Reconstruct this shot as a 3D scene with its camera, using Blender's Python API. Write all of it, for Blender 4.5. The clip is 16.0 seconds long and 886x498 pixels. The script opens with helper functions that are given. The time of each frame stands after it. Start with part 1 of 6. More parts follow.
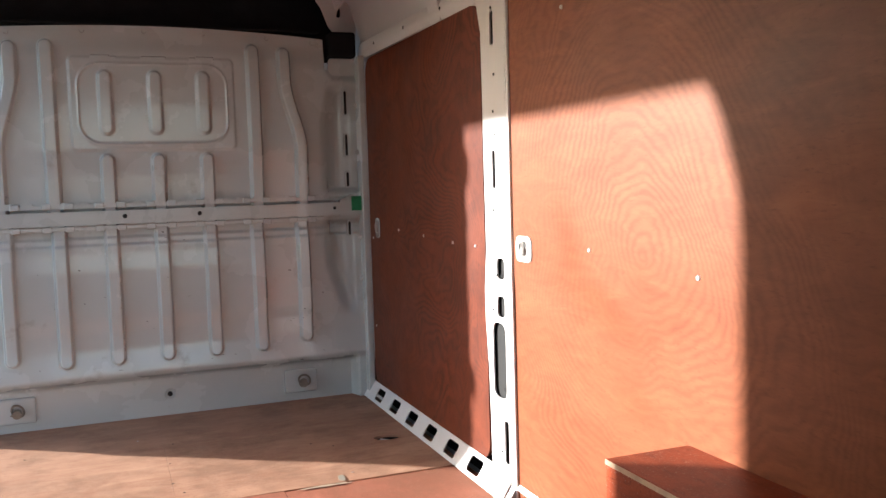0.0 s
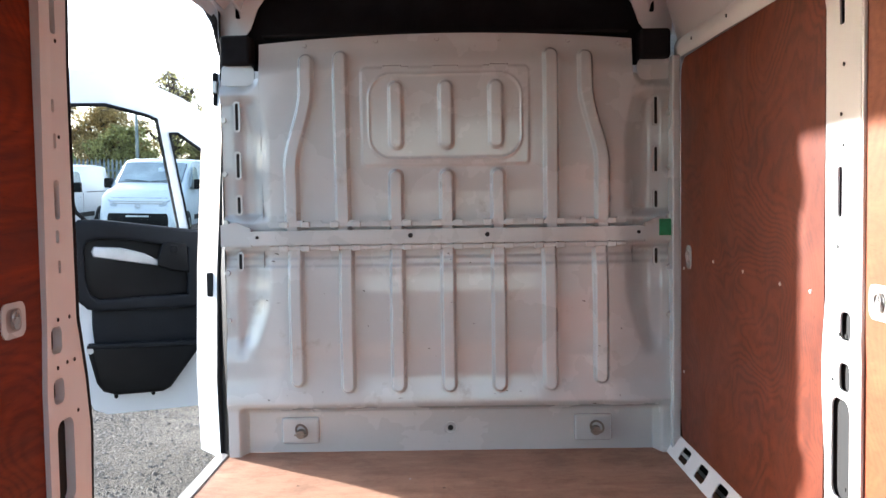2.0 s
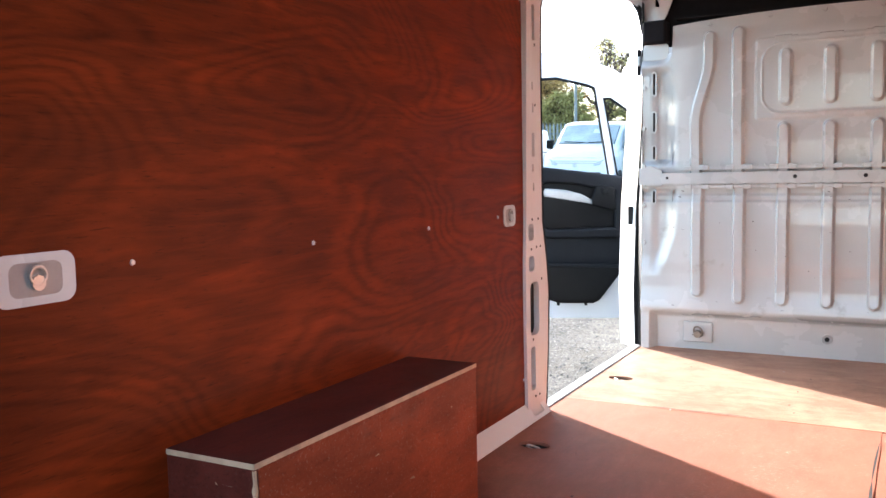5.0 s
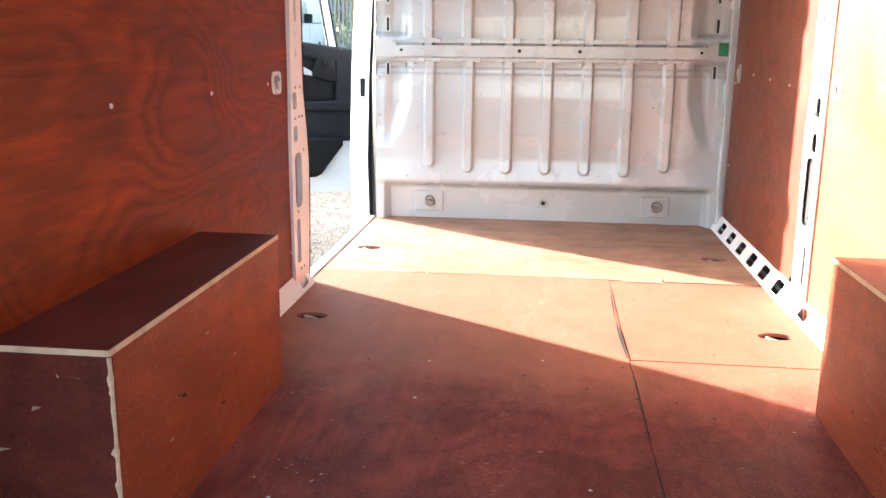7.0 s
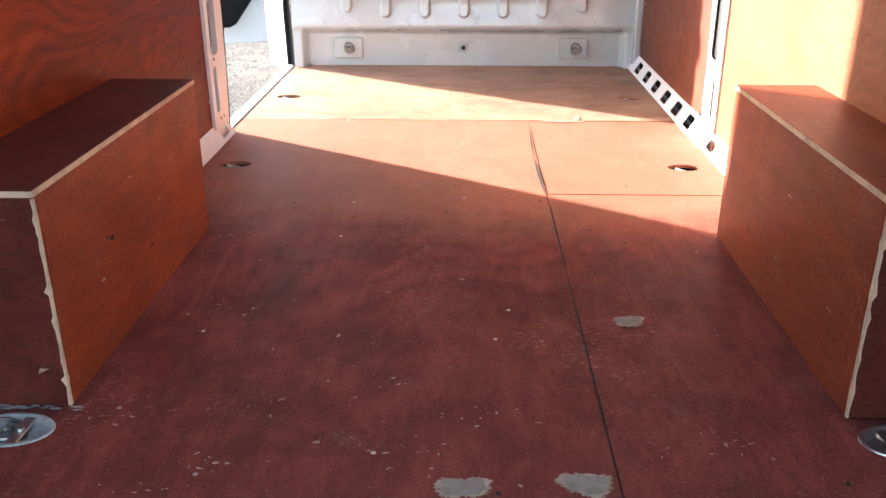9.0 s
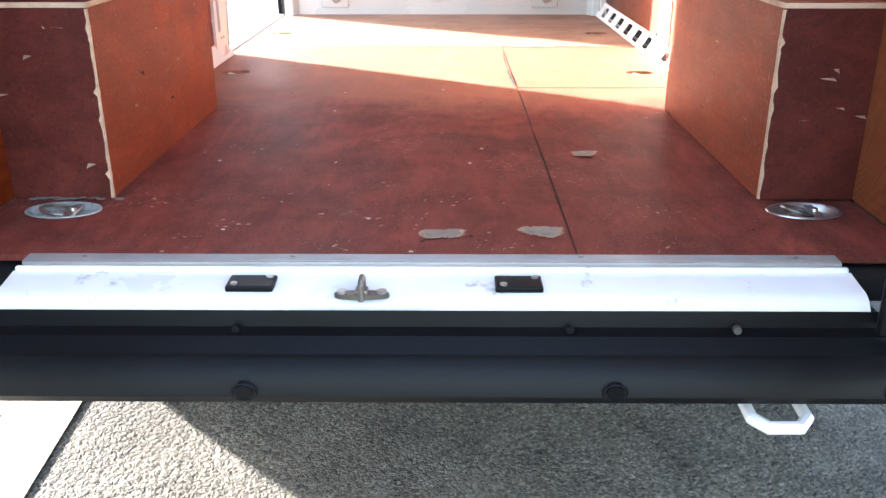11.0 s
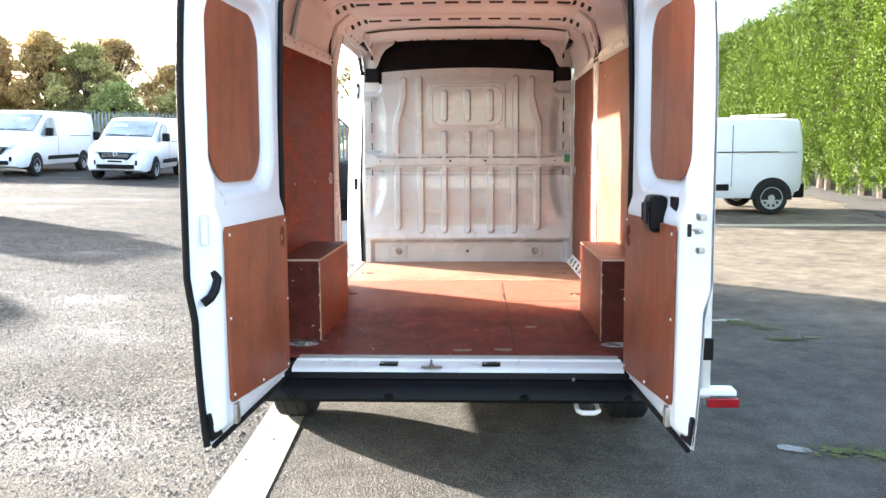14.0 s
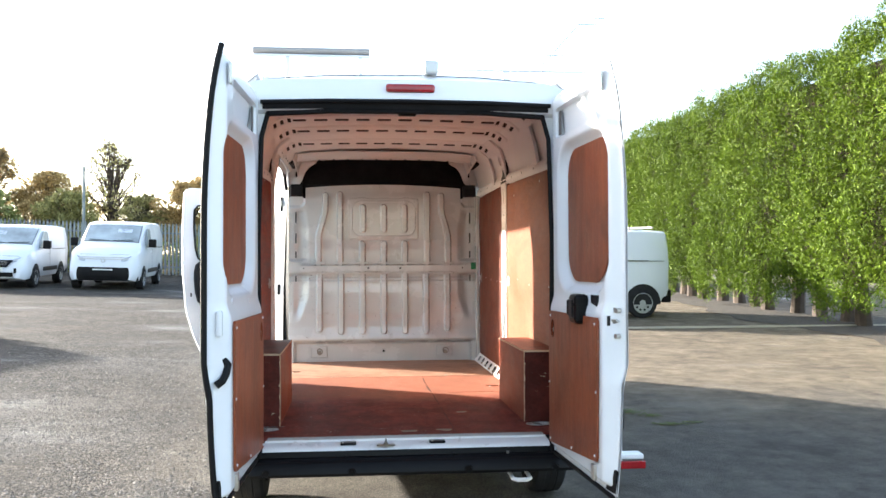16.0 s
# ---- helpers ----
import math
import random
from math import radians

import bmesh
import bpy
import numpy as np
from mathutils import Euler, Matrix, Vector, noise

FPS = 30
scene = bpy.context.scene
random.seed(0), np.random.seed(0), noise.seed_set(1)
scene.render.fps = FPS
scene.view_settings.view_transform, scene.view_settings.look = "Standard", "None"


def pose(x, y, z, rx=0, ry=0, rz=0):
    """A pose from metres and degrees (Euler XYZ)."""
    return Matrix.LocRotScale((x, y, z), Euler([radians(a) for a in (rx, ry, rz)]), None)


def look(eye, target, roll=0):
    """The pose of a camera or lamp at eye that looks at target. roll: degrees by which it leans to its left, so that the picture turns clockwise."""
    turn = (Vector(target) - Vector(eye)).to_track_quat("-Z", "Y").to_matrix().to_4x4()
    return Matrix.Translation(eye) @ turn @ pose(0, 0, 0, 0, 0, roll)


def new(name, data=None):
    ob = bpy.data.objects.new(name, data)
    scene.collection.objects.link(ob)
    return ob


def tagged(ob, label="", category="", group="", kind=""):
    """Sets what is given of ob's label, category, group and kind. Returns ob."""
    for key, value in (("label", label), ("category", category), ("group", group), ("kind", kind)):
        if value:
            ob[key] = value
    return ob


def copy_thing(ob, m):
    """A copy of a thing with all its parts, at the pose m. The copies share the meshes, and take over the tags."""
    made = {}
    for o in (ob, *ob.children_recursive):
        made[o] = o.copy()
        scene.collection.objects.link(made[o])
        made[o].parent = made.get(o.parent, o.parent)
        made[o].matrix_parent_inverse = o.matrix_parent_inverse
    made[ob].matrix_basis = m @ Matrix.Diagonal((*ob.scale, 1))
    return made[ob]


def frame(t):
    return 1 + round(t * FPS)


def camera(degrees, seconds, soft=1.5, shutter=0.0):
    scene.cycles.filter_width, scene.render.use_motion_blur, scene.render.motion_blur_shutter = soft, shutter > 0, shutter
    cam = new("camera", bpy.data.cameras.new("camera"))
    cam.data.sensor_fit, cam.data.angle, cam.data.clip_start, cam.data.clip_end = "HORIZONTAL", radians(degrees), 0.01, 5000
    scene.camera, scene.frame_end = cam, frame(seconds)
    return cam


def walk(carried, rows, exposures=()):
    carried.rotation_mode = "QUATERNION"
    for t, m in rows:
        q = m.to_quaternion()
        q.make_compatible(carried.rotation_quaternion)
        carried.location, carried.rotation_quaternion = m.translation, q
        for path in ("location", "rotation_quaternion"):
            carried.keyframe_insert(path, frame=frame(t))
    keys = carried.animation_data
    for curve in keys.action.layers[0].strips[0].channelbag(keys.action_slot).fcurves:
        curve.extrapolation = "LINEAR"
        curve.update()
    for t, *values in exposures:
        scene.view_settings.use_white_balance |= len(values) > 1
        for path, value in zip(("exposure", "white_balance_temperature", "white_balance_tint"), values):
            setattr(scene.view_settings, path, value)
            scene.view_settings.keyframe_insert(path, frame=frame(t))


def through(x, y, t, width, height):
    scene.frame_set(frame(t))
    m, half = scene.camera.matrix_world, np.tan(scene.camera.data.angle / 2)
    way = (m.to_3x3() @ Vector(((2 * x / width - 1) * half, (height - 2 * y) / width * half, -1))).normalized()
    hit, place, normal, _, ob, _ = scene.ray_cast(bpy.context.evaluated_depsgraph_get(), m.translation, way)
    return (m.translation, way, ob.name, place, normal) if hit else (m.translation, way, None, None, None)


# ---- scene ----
cam = camera(54.0, 16.0)
PATH = [
    (0, (-0.21, -0.108, 1.539), (0.504, 1.754, 1.387), -1.7),
    (0.5, (-0.067, 0.264, 1.557), (0.314, 2.223, 1.415), -1.6),
    (1, (-0.033, 0.402, 1.57), (0.129, 2.392, 1.444), -1.3),
    (1.5, (-0.013, 0.398, 1.561), (0.015, 2.395, 1.453), -1.1),
    (2, (0.01, 0.339, 1.563), (-0.007, 2.336, 1.458), -0.9),
    (2.5, (0.16, 0.069, 1.528), (-0.136, 2.045, 1.454), -0.9),
    (3, (0.269, -0.228, 1.563), (-0.421, 1.648, 1.482), -0.8),
    (3.5, (0.343, -0.395, 1.563), (-0.516, 1.41, 1.481), -0.7),
    (4, (0.408, -0.579, 1.525), (-0.566, 1.166, 1.441), -0.4),
    (4.2, (0.409, -0.664, 1.5), (-0.562, 1.082, 1.427), -0.4),
    (6.3, (0.078, -0.672, 1.477), (-0.554, 1.172, 1.028), 1.0),
    (6.5, (0.037, -0.683, 1.462), (-0.453, 1.204, 1.016), 1.0),
    (7, (0.003, -0.752, 1.457), (-0.223, 1.183, 1.004), 0.6),
    (7.5, (-0.007, -0.766, 1.452), (-0.121, 1.145, 0.873), 0.6),
    (8, (0.011, -0.775, 1.453), (-0.07, 1.09, 0.735), 0.2),
    (8.5, (0.032, -0.779, 1.449), (-0.041, 1.084, 0.724), -0.2),
    (9, (0.025, -0.821, 1.43), (-0.028, 1.026, 0.664), 0.0),
    (9.5, (0.023, -0.887, 1.359), (-0.015, 0.885, 0.432), 0.2),
    (10, (0.023, -0.955, 1.258), (-0.004, 0.819, 0.334), 0.2),
    (10.2, (0.021, -0.98, 1.196), (-0.001, 0.794, 0.272), 0.1),
    (12.3, (0.085, -2.273, 1.146), (0.076, -0.286, 0.919), -0.0),
    (12.5, (0.09, -2.467, 1.248), (0.078, -0.477, 1.045), -0.1),
    (13, (0.1, -3.028, 1.435), (0.077, -1.038, 1.236), -0.3),
    (13.5, (0.094, -3.436, 1.476), (0.051, -1.447, 1.272), -0.4),
    (14, (0.108, -3.748, 1.472), (0.023, -1.761, 1.262), -0.3),
    (14.5, (0.084, -4.081, 1.467), (-0.037, -2.096, 1.257), -0.4),
    (15, (0.045, -4.364, 1.479), (0.008, -2.376, 1.265), -0.2),
    (15.5, (-0.049, -4.485, 1.49), (0.013, -2.49, 1.369), -0.1),
    (16, (-0.268, -4.454, 1.466), (-0.067, -2.465, 1.503), -0.2),
]
EXPOSURES = [(0.0, 1.98, 6050, 9), (1.0, 2.25, 5850, 10), (2.0, 2.52, 5850, 10), (4.2, 2.75, 5850, 10), (6.3, 3.62, 6200, 11), (7.5, 3.45, 6350, 11), (8.5, 3.35, 6250, 11), (9.2, 3.40, 6250, 11), (10.2, 3.85, 6200, 12), (12.3, 4.12, 6350, 11), (13.0, 3.72, 6400, 11), (13.7, 3.37, 6400, 11), (14.5, 3.07, 6450, 11), (15.3, 2.87, 6500, 11), (16.0, 2.67, 6500, 10)]
walk(cam, [(t, look(eye, target, roll)) for t, eye, target, roll in PATH], EXPOSURES)

# ---- world and sun ----
SUN_WAY = Vector((-0.83, 0.557, 0.275)).normalized()   # towards the sun
SUN_ELEVATION = math.asin(SUN_WAY.z)
SUN_ROTATION = math.atan2(SUN_WAY.x, SUN_WAY.y)
world = bpy.data.worlds.new("world")
scene.world = world
world.use_nodes = True
wn = world.node_tree.nodes
sky = wn.new("ShaderNodeTexSky")
sky.sky_type = "NISHITA"
sky.sun_disc = False
sky.sun_elevation, sky.sun_rotation = SUN_ELEVATION, SUN_ROTATION
sky.dust_density = 1.5
wn["Background"].inputs["Strength"].default_value = 0.13
haze = wn.new("ShaderNodeHueSaturation")
haze.inputs["Saturation"].default_value = 0.85
world.node_tree.links.new(sky.outputs[0], haze.inputs["Color"])
world.node_tree.links.new(haze.outputs[0], wn["Background"].inputs["Color"])
sun_data = bpy.data.lights.new("sun", "SUN")
sun_data.energy, sun_data.angle, sun_data.color = 4.4, radians(1.2), (1.0, 0.95, 0.87)
sun = new("sun", sun_data)
sun.matrix_world = look(SUN_WAY * 30, (0, 0, 0))


# ---- materials ----
def base_nodes(name, rough, metal=0.0):
    m = bpy.data.materials.new(name)
    m.use_nodes = True
    n, l = m.node_tree.nodes, m.node_tree.links
    b = n["Principled BSDF"]
    b.inputs["Roughness"].default_value, b.inputs["Metallic"].default_value = rough, metal
    tc = n.new("ShaderNodeTexCoord")
    return m, n, l, b, tc


def noise_of(n, l, vec, scale, detail=4.0, rough=0.55, distort=0.0):
    t = n.new("ShaderNodeTexNoise")
    t.inputs["Scale"].default_value, t.inputs["Detail"].default_value = scale, detail
    t.inputs["Roughness"].default_value, t.inputs["Distortion"].default_value = rough, distort
    l.new(vec, t.inputs["Vector"])
    return t.outputs["Fac"]


def ramp_of(n, l, fac, stops):
    r = n.new("ShaderNodeValToRGB")
    e = r.color_ramp.elements
    while len(e) < len(stops):
        e.new(0.5)
    for k, (p, c) in zip(e, stops):
        k.position, k.color = p, (*c, 1) if len(c) == 3 else c
    l.new(fac, r.inputs[0])
    return r.outputs["Color"]


def mix_of(n, l, fac, a, b, blend="MIX"):
    x = n.new("ShaderNodeMix")
    x.data_type, x.blend_type = "RGBA", blend
    for sock, v in ((x.inputs[0], fac), (x.inputs[6], a), (x.inputs[7], b)):
        if isinstance(v, (int, float)):
            sock.default_value = v
        elif isinstance(v, tuple):
            sock.default_value = (*v, 1)
        else:
            l.new(v, sock)
    return x.outputs[2]


def math_of(n, l, op, a, b=0.0):
    x = n.new("ShaderNodeMath")
    x.operation = op
    for sock, v in zip(x.inputs, (a, b)):
        if isinstance(v, (int, float)):
            sock.default_value = v
        else:
            l.new(v, sock)
    return x.outputs[0]


def bump_of(n, l, b, height, strength, distance):
    x = n.new("ShaderNodeBump")
    x.inputs["Strength"].default_value, x.inputs["Distance"].default_value = strength, distance
    l.new(height, x.inputs["Height"])
    l.new(x.outputs[0], b.inputs["Normal"])


def mapped(n, l, vec, scale):
    m = n.new("ShaderNodeMapping")
    m.inputs["Scale"].default_value = scale
    l.new(vec, m.inputs["Vector"])
    return m.outputs[0]


def coat(name, colour, rough=0.5, metal=0.0, vary=0.15, scale=3.0, fine=60.0, bump=0.15, dirt=None, dirt_at=0.62, depth=0.002, spec=0.5):
    """A plain surface with stains and grain at two scales."""
    m, n, l, b, tc = base_nodes(name, rough, metal)
    b.inputs["Specular IOR Level"].default_value = spec
    big = noise_of(n, l, tc.outputs["Object"], scale, 5.0, 0.6)
    small = noise_of(n, l, tc.outputs["Object"], fine, 3.0)
    c = tuple(colour)
    lo = tuple(max(0, v * (1 - vary)) for v in c)
    hi = tuple(min(1, v * (1 + vary)) for v in c)
    col = ramp_of(n, l, big, [(0.3, lo), (0.7, hi)])
    col = mix_of(n, l, 0.12, col, ramp_of(n, l, small, [(0.3, lo), (0.7, hi)]), "OVERLAY")
    if dirt:
        spot = noise_of(n, l, tc.outputs["Object"], scale * 2.7, 8.0, 0.7)
        f = ramp_of(n, l, spot, [(dirt_at, (0, 0, 0)), (dirt_at + 0.1, (1, 1, 1))])
        col = mix_of(n, l, f, col, dirt)
    l.new(col, b.inputs["Base Color"])
    r = math_of(n, l, "MULTIPLY_ADD", big, 0.25)
    r.node.inputs[2].default_value = max(0.02, rough - 0.12)
    l.new(r, b.inputs["Roughness"])
    if bump:
        bump_of(n, l, b, small, bump, depth)
    return m


def plywood(name, dark, light, stretch, grain, rough=0.45, rings=34.0, contrast=0.75, wear=None, scuffs=0.0, seed=0.0, centre=None, gloss=0.25, strong=False, grime_by=0.5, sunlit_from=None):
    """Rotary-cut ply: closed wavy growth figures, long fine streaks, stains and scuffs."""
    m, n, l, b, tc = base_nodes(name, rough)
    b.inputs["Specular IOR Level"].default_value = gloss
    o = tc.outputs["Object"]
    at = n.new("ShaderNodeMapping")
    at.inputs["Scale"].default_value, at.inputs["Location"].default_value = stretch, (seed, seed * 1.7, seed * 0.6)
    l.new(o, at.inputs["Vector"])
    field = noise_of(n, l, at.outputs[0], 1.3, 2.0 if strong else 3.0, 0.4 if strong else 0.45, 0.6 if strong else 0.8)
    if centre:
        far = n.new("ShaderNodeVectorMath")
        far.operation = "DISTANCE"
        far.inputs[1].default_value = centre
        l.new(o, far.inputs[0])
        field = math_of(n, l, "ADD", field, math_of(n, l, "MULTIPLY", far.outputs["Value"], 0.8))
    ripple = noise_of(n, l, mapped(n, l, o, grain), 2.2, 3.0, 0.6)
    field = math_of(n, l, "ADD", field, math_of(n, l, "MULTIPLY", ripple, 0.017 if strong else 0.022))
    wave = math_of(n, l, "SINE", math_of(n, l, "MULTIPLY", field, rings * 6.283))
    wave = math_of(n, l, "MULTIPLY_ADD", wave, 0.5)
    wave.node.inputs[2].default_value = 0.5
    sharp = math_of(n, l, "POWER", wave, 1.6)
    streak = noise_of(n, l, mapped(n, l, o, grain), 1.0, 8.0, 0.72, 0.8)
    pore = noise_of(n, l, mapped(n, l, o, tuple(5 * g for g in grain)), 1.4, 4.0, 0.7)
    cloud = noise_of(n, l, mapped(n, l, o, tuple(0.5 + 0.06 * g for g in grain)), 2.2, 5.0, 0.62, 0.6)
    mid = tuple(p * 0.55 + q * 0.45 for p, q in zip(dark, light))
    col = ramp_of(n, l, cloud, [(0.33, mid), (0.56, tuple(p * 0.3 + q * 0.7 for p, q in zip(dark, light))), (0.70, light)])
    if strong:
        col = ramp_of(n, l, cloud, [(0.34, mid), (0.52, tuple(p * 0.4 + q * 0.6 for p, q in zip(dark, light))), (0.68, tuple(1.1 * q for q in light))])
    patchy = ramp_of(n, l, noise_of(n, l, at.outputs[0], 2.3, 3.0), [(0.36, (0.3 * strong,) * 3), (0.58, (contrast, contrast, contrast))])
    col = mix_of(n, l, math_of(n, l, "MULTIPLY", patchy, sharp), col, dark)
    col = mix_of(n, l, 0.30 if strong else 0.42, col, ramp_of(n, l, streak, [(0.38, dark), (0.52, mid), (0.64, light)] if strong else [(0.33, dark), (0.52, mid), (0.70, light)]))
    col = mix_of(n, l, ramp_of(n, l, pore, [(0.58, (0, 0, 0)), (0.70, (0.5, 0.5, 0.5))]), col, dark)
    if wear:
        w1 = noise_of(n, l, mapped(n, l, o, (1.0, 0.6, 1.0)), 2.6, 9.0, 0.72)
        w2 = noise_of(n, l, mapped(n, l, o, (1.0, 3.0, 1.0)), 55.0, 5.0, 0.75)
        f = math_of(n, l, "MULTIPLY", ramp_of(n, l, w1, [(0.5, (0, 0, 0)), (0.72, (1, 1, 1))]), ramp_of(n, l, w2, [(0.58, (0, 0, 0)), (0.64, (1, 1, 1))]))
        col = mix_of(n, l, math_of(n, l, "MULTIPLY", f, scuffs), col, wear)
        grime = ramp_of(n, l, noise_of(n, l, o, 4.3, 7.0, 0.66), [(0.46, (0, 0, 0)), (0.64, (grime_by, grime_by, grime_by))])
        col = mix_of(n, l, grime, col, tuple(v * 0.4 + 0.004 for v in mid))
        speck = noise_of(n, l, o, 150.0, 3.0, 0.7)
        col = mix_of(n, l, ramp_of(n, l, speck, [(0.60, (0, 0, 0)), (0.70, (0.45, 0.45, 0.45))]), col, tuple(v * 0.6 for v in wear))
        col = mix_of(n, l, ramp_of(n, l, speck, [(0.30, (0.6, 0.6, 0.6)), (0.40, (0, 0, 0))]), col, tuple(0.6 * v for v in dark))
        haze = ramp_of(n, l, noise_of(n, l, o, 7.0, 6.0, 0.7), [(0.58, (0, 0, 0)), (0.78, (0.28, 0.28, 0.28))])
        col = mix_of(n, l, haze, col, tuple(v * 0.35 for v in wear))
    # past this y the sun on the boards is mixed in as paler colour
    if sunlit_from:
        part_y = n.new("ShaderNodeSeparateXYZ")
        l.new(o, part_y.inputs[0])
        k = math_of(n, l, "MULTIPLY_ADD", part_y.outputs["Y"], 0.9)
        k.node.inputs[2].default_value = -0.9 * sunlit_from
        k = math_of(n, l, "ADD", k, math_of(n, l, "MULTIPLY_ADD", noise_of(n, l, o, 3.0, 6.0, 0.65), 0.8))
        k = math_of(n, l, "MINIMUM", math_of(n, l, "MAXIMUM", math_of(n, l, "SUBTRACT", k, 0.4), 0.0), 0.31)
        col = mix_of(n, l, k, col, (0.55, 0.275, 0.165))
    l.new(col, b.inputs["Base Color"])
    r = math_of(n, l, "MULTIPLY_ADD", cloud, 0.35)
    r.node.inputs[2].default_value = rough - 0.15
    l.new(r, b.inputs["Roughness"])
    bump_of(n, l, b, math_of(n, l, "ADD", streak, math_of(n, l, "MULTIPLY", sharp, 0.2)), 0.10, 0.002)
    return m


def plain(name, colour, rough=0.4, metal=0.0, emit=0.0):
    m, n, l, b, tc = base_nodes(name, rough, metal)
    b.inputs["Base Color"].default_value = (*colour, 1)
    if emit:
        b.inputs["Emission Color"].default_value, b.inputs["Emission Strength"].default_value = (*colour, 1), emit
    return m


def leafy(name, dark, light, through=0.35):
    m, n, l, b, tc = base_nodes(name, 0.55)
    g = n.new("ShaderNodeNewGeometry")
    near = noise_of(n, l, tc.outputs["Object"], 0.7, 3.0)
    f = math_of(n, l, "MULTIPLY_ADD", g.outputs["Random Per Island"], 0.6)
    l.new(math_of(n, l, "MULTIPLY", near, 0.5), f.node.inputs[2])
    col = ramp_of(n, l, f, [(0.15, dark), (0.8, light)])
    l.new(col, b.inputs["Base Color"])
    b.inputs["Specular IOR Level"].default_value = 0.12
    tr = n.new("ShaderNodeBsdfTranslucent")
    l.new(col, tr.inputs["Color"])
    mx = n.new("ShaderNodeMixShader")
    mx.inputs[0].default_value = through
    l.new(b.outputs[0], mx.inputs[1])
    l.new(tr.outputs[0], mx.inputs[2])
    l.new(mx.outputs[0], n["Material Output"].inputs["Surface"])
    return m


def ground_coat(name):
    """Wet dark asphalt with gravel scattered over it, thicker on the -x side, and puddles."""
    m, n, l, b, tc = base_nodes(name, 0.8)
    b.inputs["Specular IOR Level"].default_value = 0.14
    o = tc.outputs["Object"]
    v = n.new("ShaderNodeTexVoronoi")
    v.inputs["Scale"].default_value = 68.0
    l.new(o, v.inputs["Vector"])
    stones = noise_of(n, l, o, 90.0, 4.0, 0.75)
    pebble = ramp_of(n, l, v.outputs["Color"], [(0.12, (0.022, 0.020, 0.019)), (0.5, (0.072, 0.066, 0.059)), (0.95, (0.17, 0.153, 0.131))])
    v2 = n.new("ShaderNodeTexVoronoi")
    v2.inputs["Scale"].default_value = 170.0
    l.new(o, v2.inputs["Vector"])
    tar = ramp_of(n, l, v2.outputs["Color"], [(0.15, (0.050, 0.047, 0.043)), (0.6, (0.17, 0.153, 0.13)), (0.95, (0.36, 0.32, 0.27))])
    tar = mix_of(n, l, 0.5, tar, ramp_of(n, l, stones, [(0.3, (0.045, 0.042, 0.038)), (0.7, (0.21, 0.19, 0.16))]))
    xyz = n.new("ShaderNodeSeparateXYZ")
    l.new(o, xyz.inputs[0])
    drift = noise_of(n, l, o, 0.35, 7.0, 0.62)
    side = math_of(n, l, "MULTIPLY_ADD", xyz.outputs["X"], -0.09)
    side.node.inputs[2].default_value = -0.12
    f = math_of(n, l, "ADD", drift, math_of(n, l, "MINIMUM", math_of(n, l, "MAXIMUM", side, -0.25), 0.22))
    f = ramp_of(n, l, f, [(0.42, (0, 0, 0)), (0.6, (1, 1, 1))])
    col = mix_of(n, l, f, tar, pebble)
    soil = ramp_of(n, l, noise_of(n, l, o, 0.8, 6.0, 0.65), [(0.55, (0, 0, 0)), (0.75, (0.55, 0.55, 0.55))])
    col = mix_of(n, l, soil, col, (0.115, 0.098, 0.078))
    # dried sandy mud beyond the front of the bay, wet dark patches all over
    # the sand's pale tone also paints in the sun past the van's shadow
    sunlit_dry = math_of(n, l, "MULTIPLY_ADD", xyz.outputs["Y"], 0.30)
    sunlit_dry.node.inputs[2].default_value = -1.05
    sunlit_dry = math_of(n, l, "ADD", sunlit_dry, math_of(n, l, "MULTIPLY", noise_of(n, l, o, 0.9, 6.0, 0.65), 0.9))
    right = math_of(n, l, "MULTIPLY_ADD", xyz.outputs["X"], 0.8)
    right.node.inputs[2].default_value = -0.6
    sunlit_dry = math_of(n, l, "MINIMUM", math_of(n, l, "MAXIMUM", sunlit_dry, 0.0), math_of(n, l, "MINIMUM", math_of(n, l, "MAXIMUM", right, 0.0), 0.85))
    sand = ramp_of(n, l, noise_of(n, l, o, 2.2, 8.0, 0.7), [(0.3, (0.12, 0.092, 0.063)), (0.5, (0.24, 0.192, 0.135)), (0.72, (0.37, 0.305, 0.22))])
    sand = mix_of(n, l, 0.35, sand, tar)
    # damp and the van's shade on the +x side, painted as one grey
    damp_and_shade = math_of(n, l, "MULTIPLY_ADD", xyz.outputs["X"], 0.7)
    damp_and_shade.node.inputs[2].default_value = -0.75
    damp_and_shade = math_of(n, l, "ADD", damp_and_shade, math_of(n, l, "MULTIPLY", noise_of(n, l, o, 1.4, 6.0, 0.65), 0.5))
    damp_and_shade = math_of(n, l, "MINIMUM", math_of(n, l, "MAXIMUM", damp_and_shade, 0.0), 0.62)
    col = mix_of(n, l, damp_and_shade, col, (0.125, 0.122, 0.118))
    col = mix_of(n, l, sunlit_dry, col, sand)
    mottle = ramp_of(n, l, noise_of(n, l, o, 5.0, 7.0, 0.7), [(0.3, (0.55, 0.54, 0.52)), (0.7, (1.25, 1.23, 1.2))])
    col = mix_of(n, l, 0.9, col, mottle, "MULTIPLY")
    damp = noise_of(n, l, o, 0.75, 7.0, 0.68)
    dampf = ramp_of(n, l, damp, [(0.53, (0, 0, 0)), (0.63, (0.55, 0.55, 0.55))])
    dampf = math_of(n, l, "MULTIPLY", dampf, math_of(n, l, "SUBTRACT", 1.0, sunlit_dry))
    col = mix_of(n, l, dampf, col, (0.058, 0.055, 0.052))
    l.new(col, b.inputs["Base Color"])
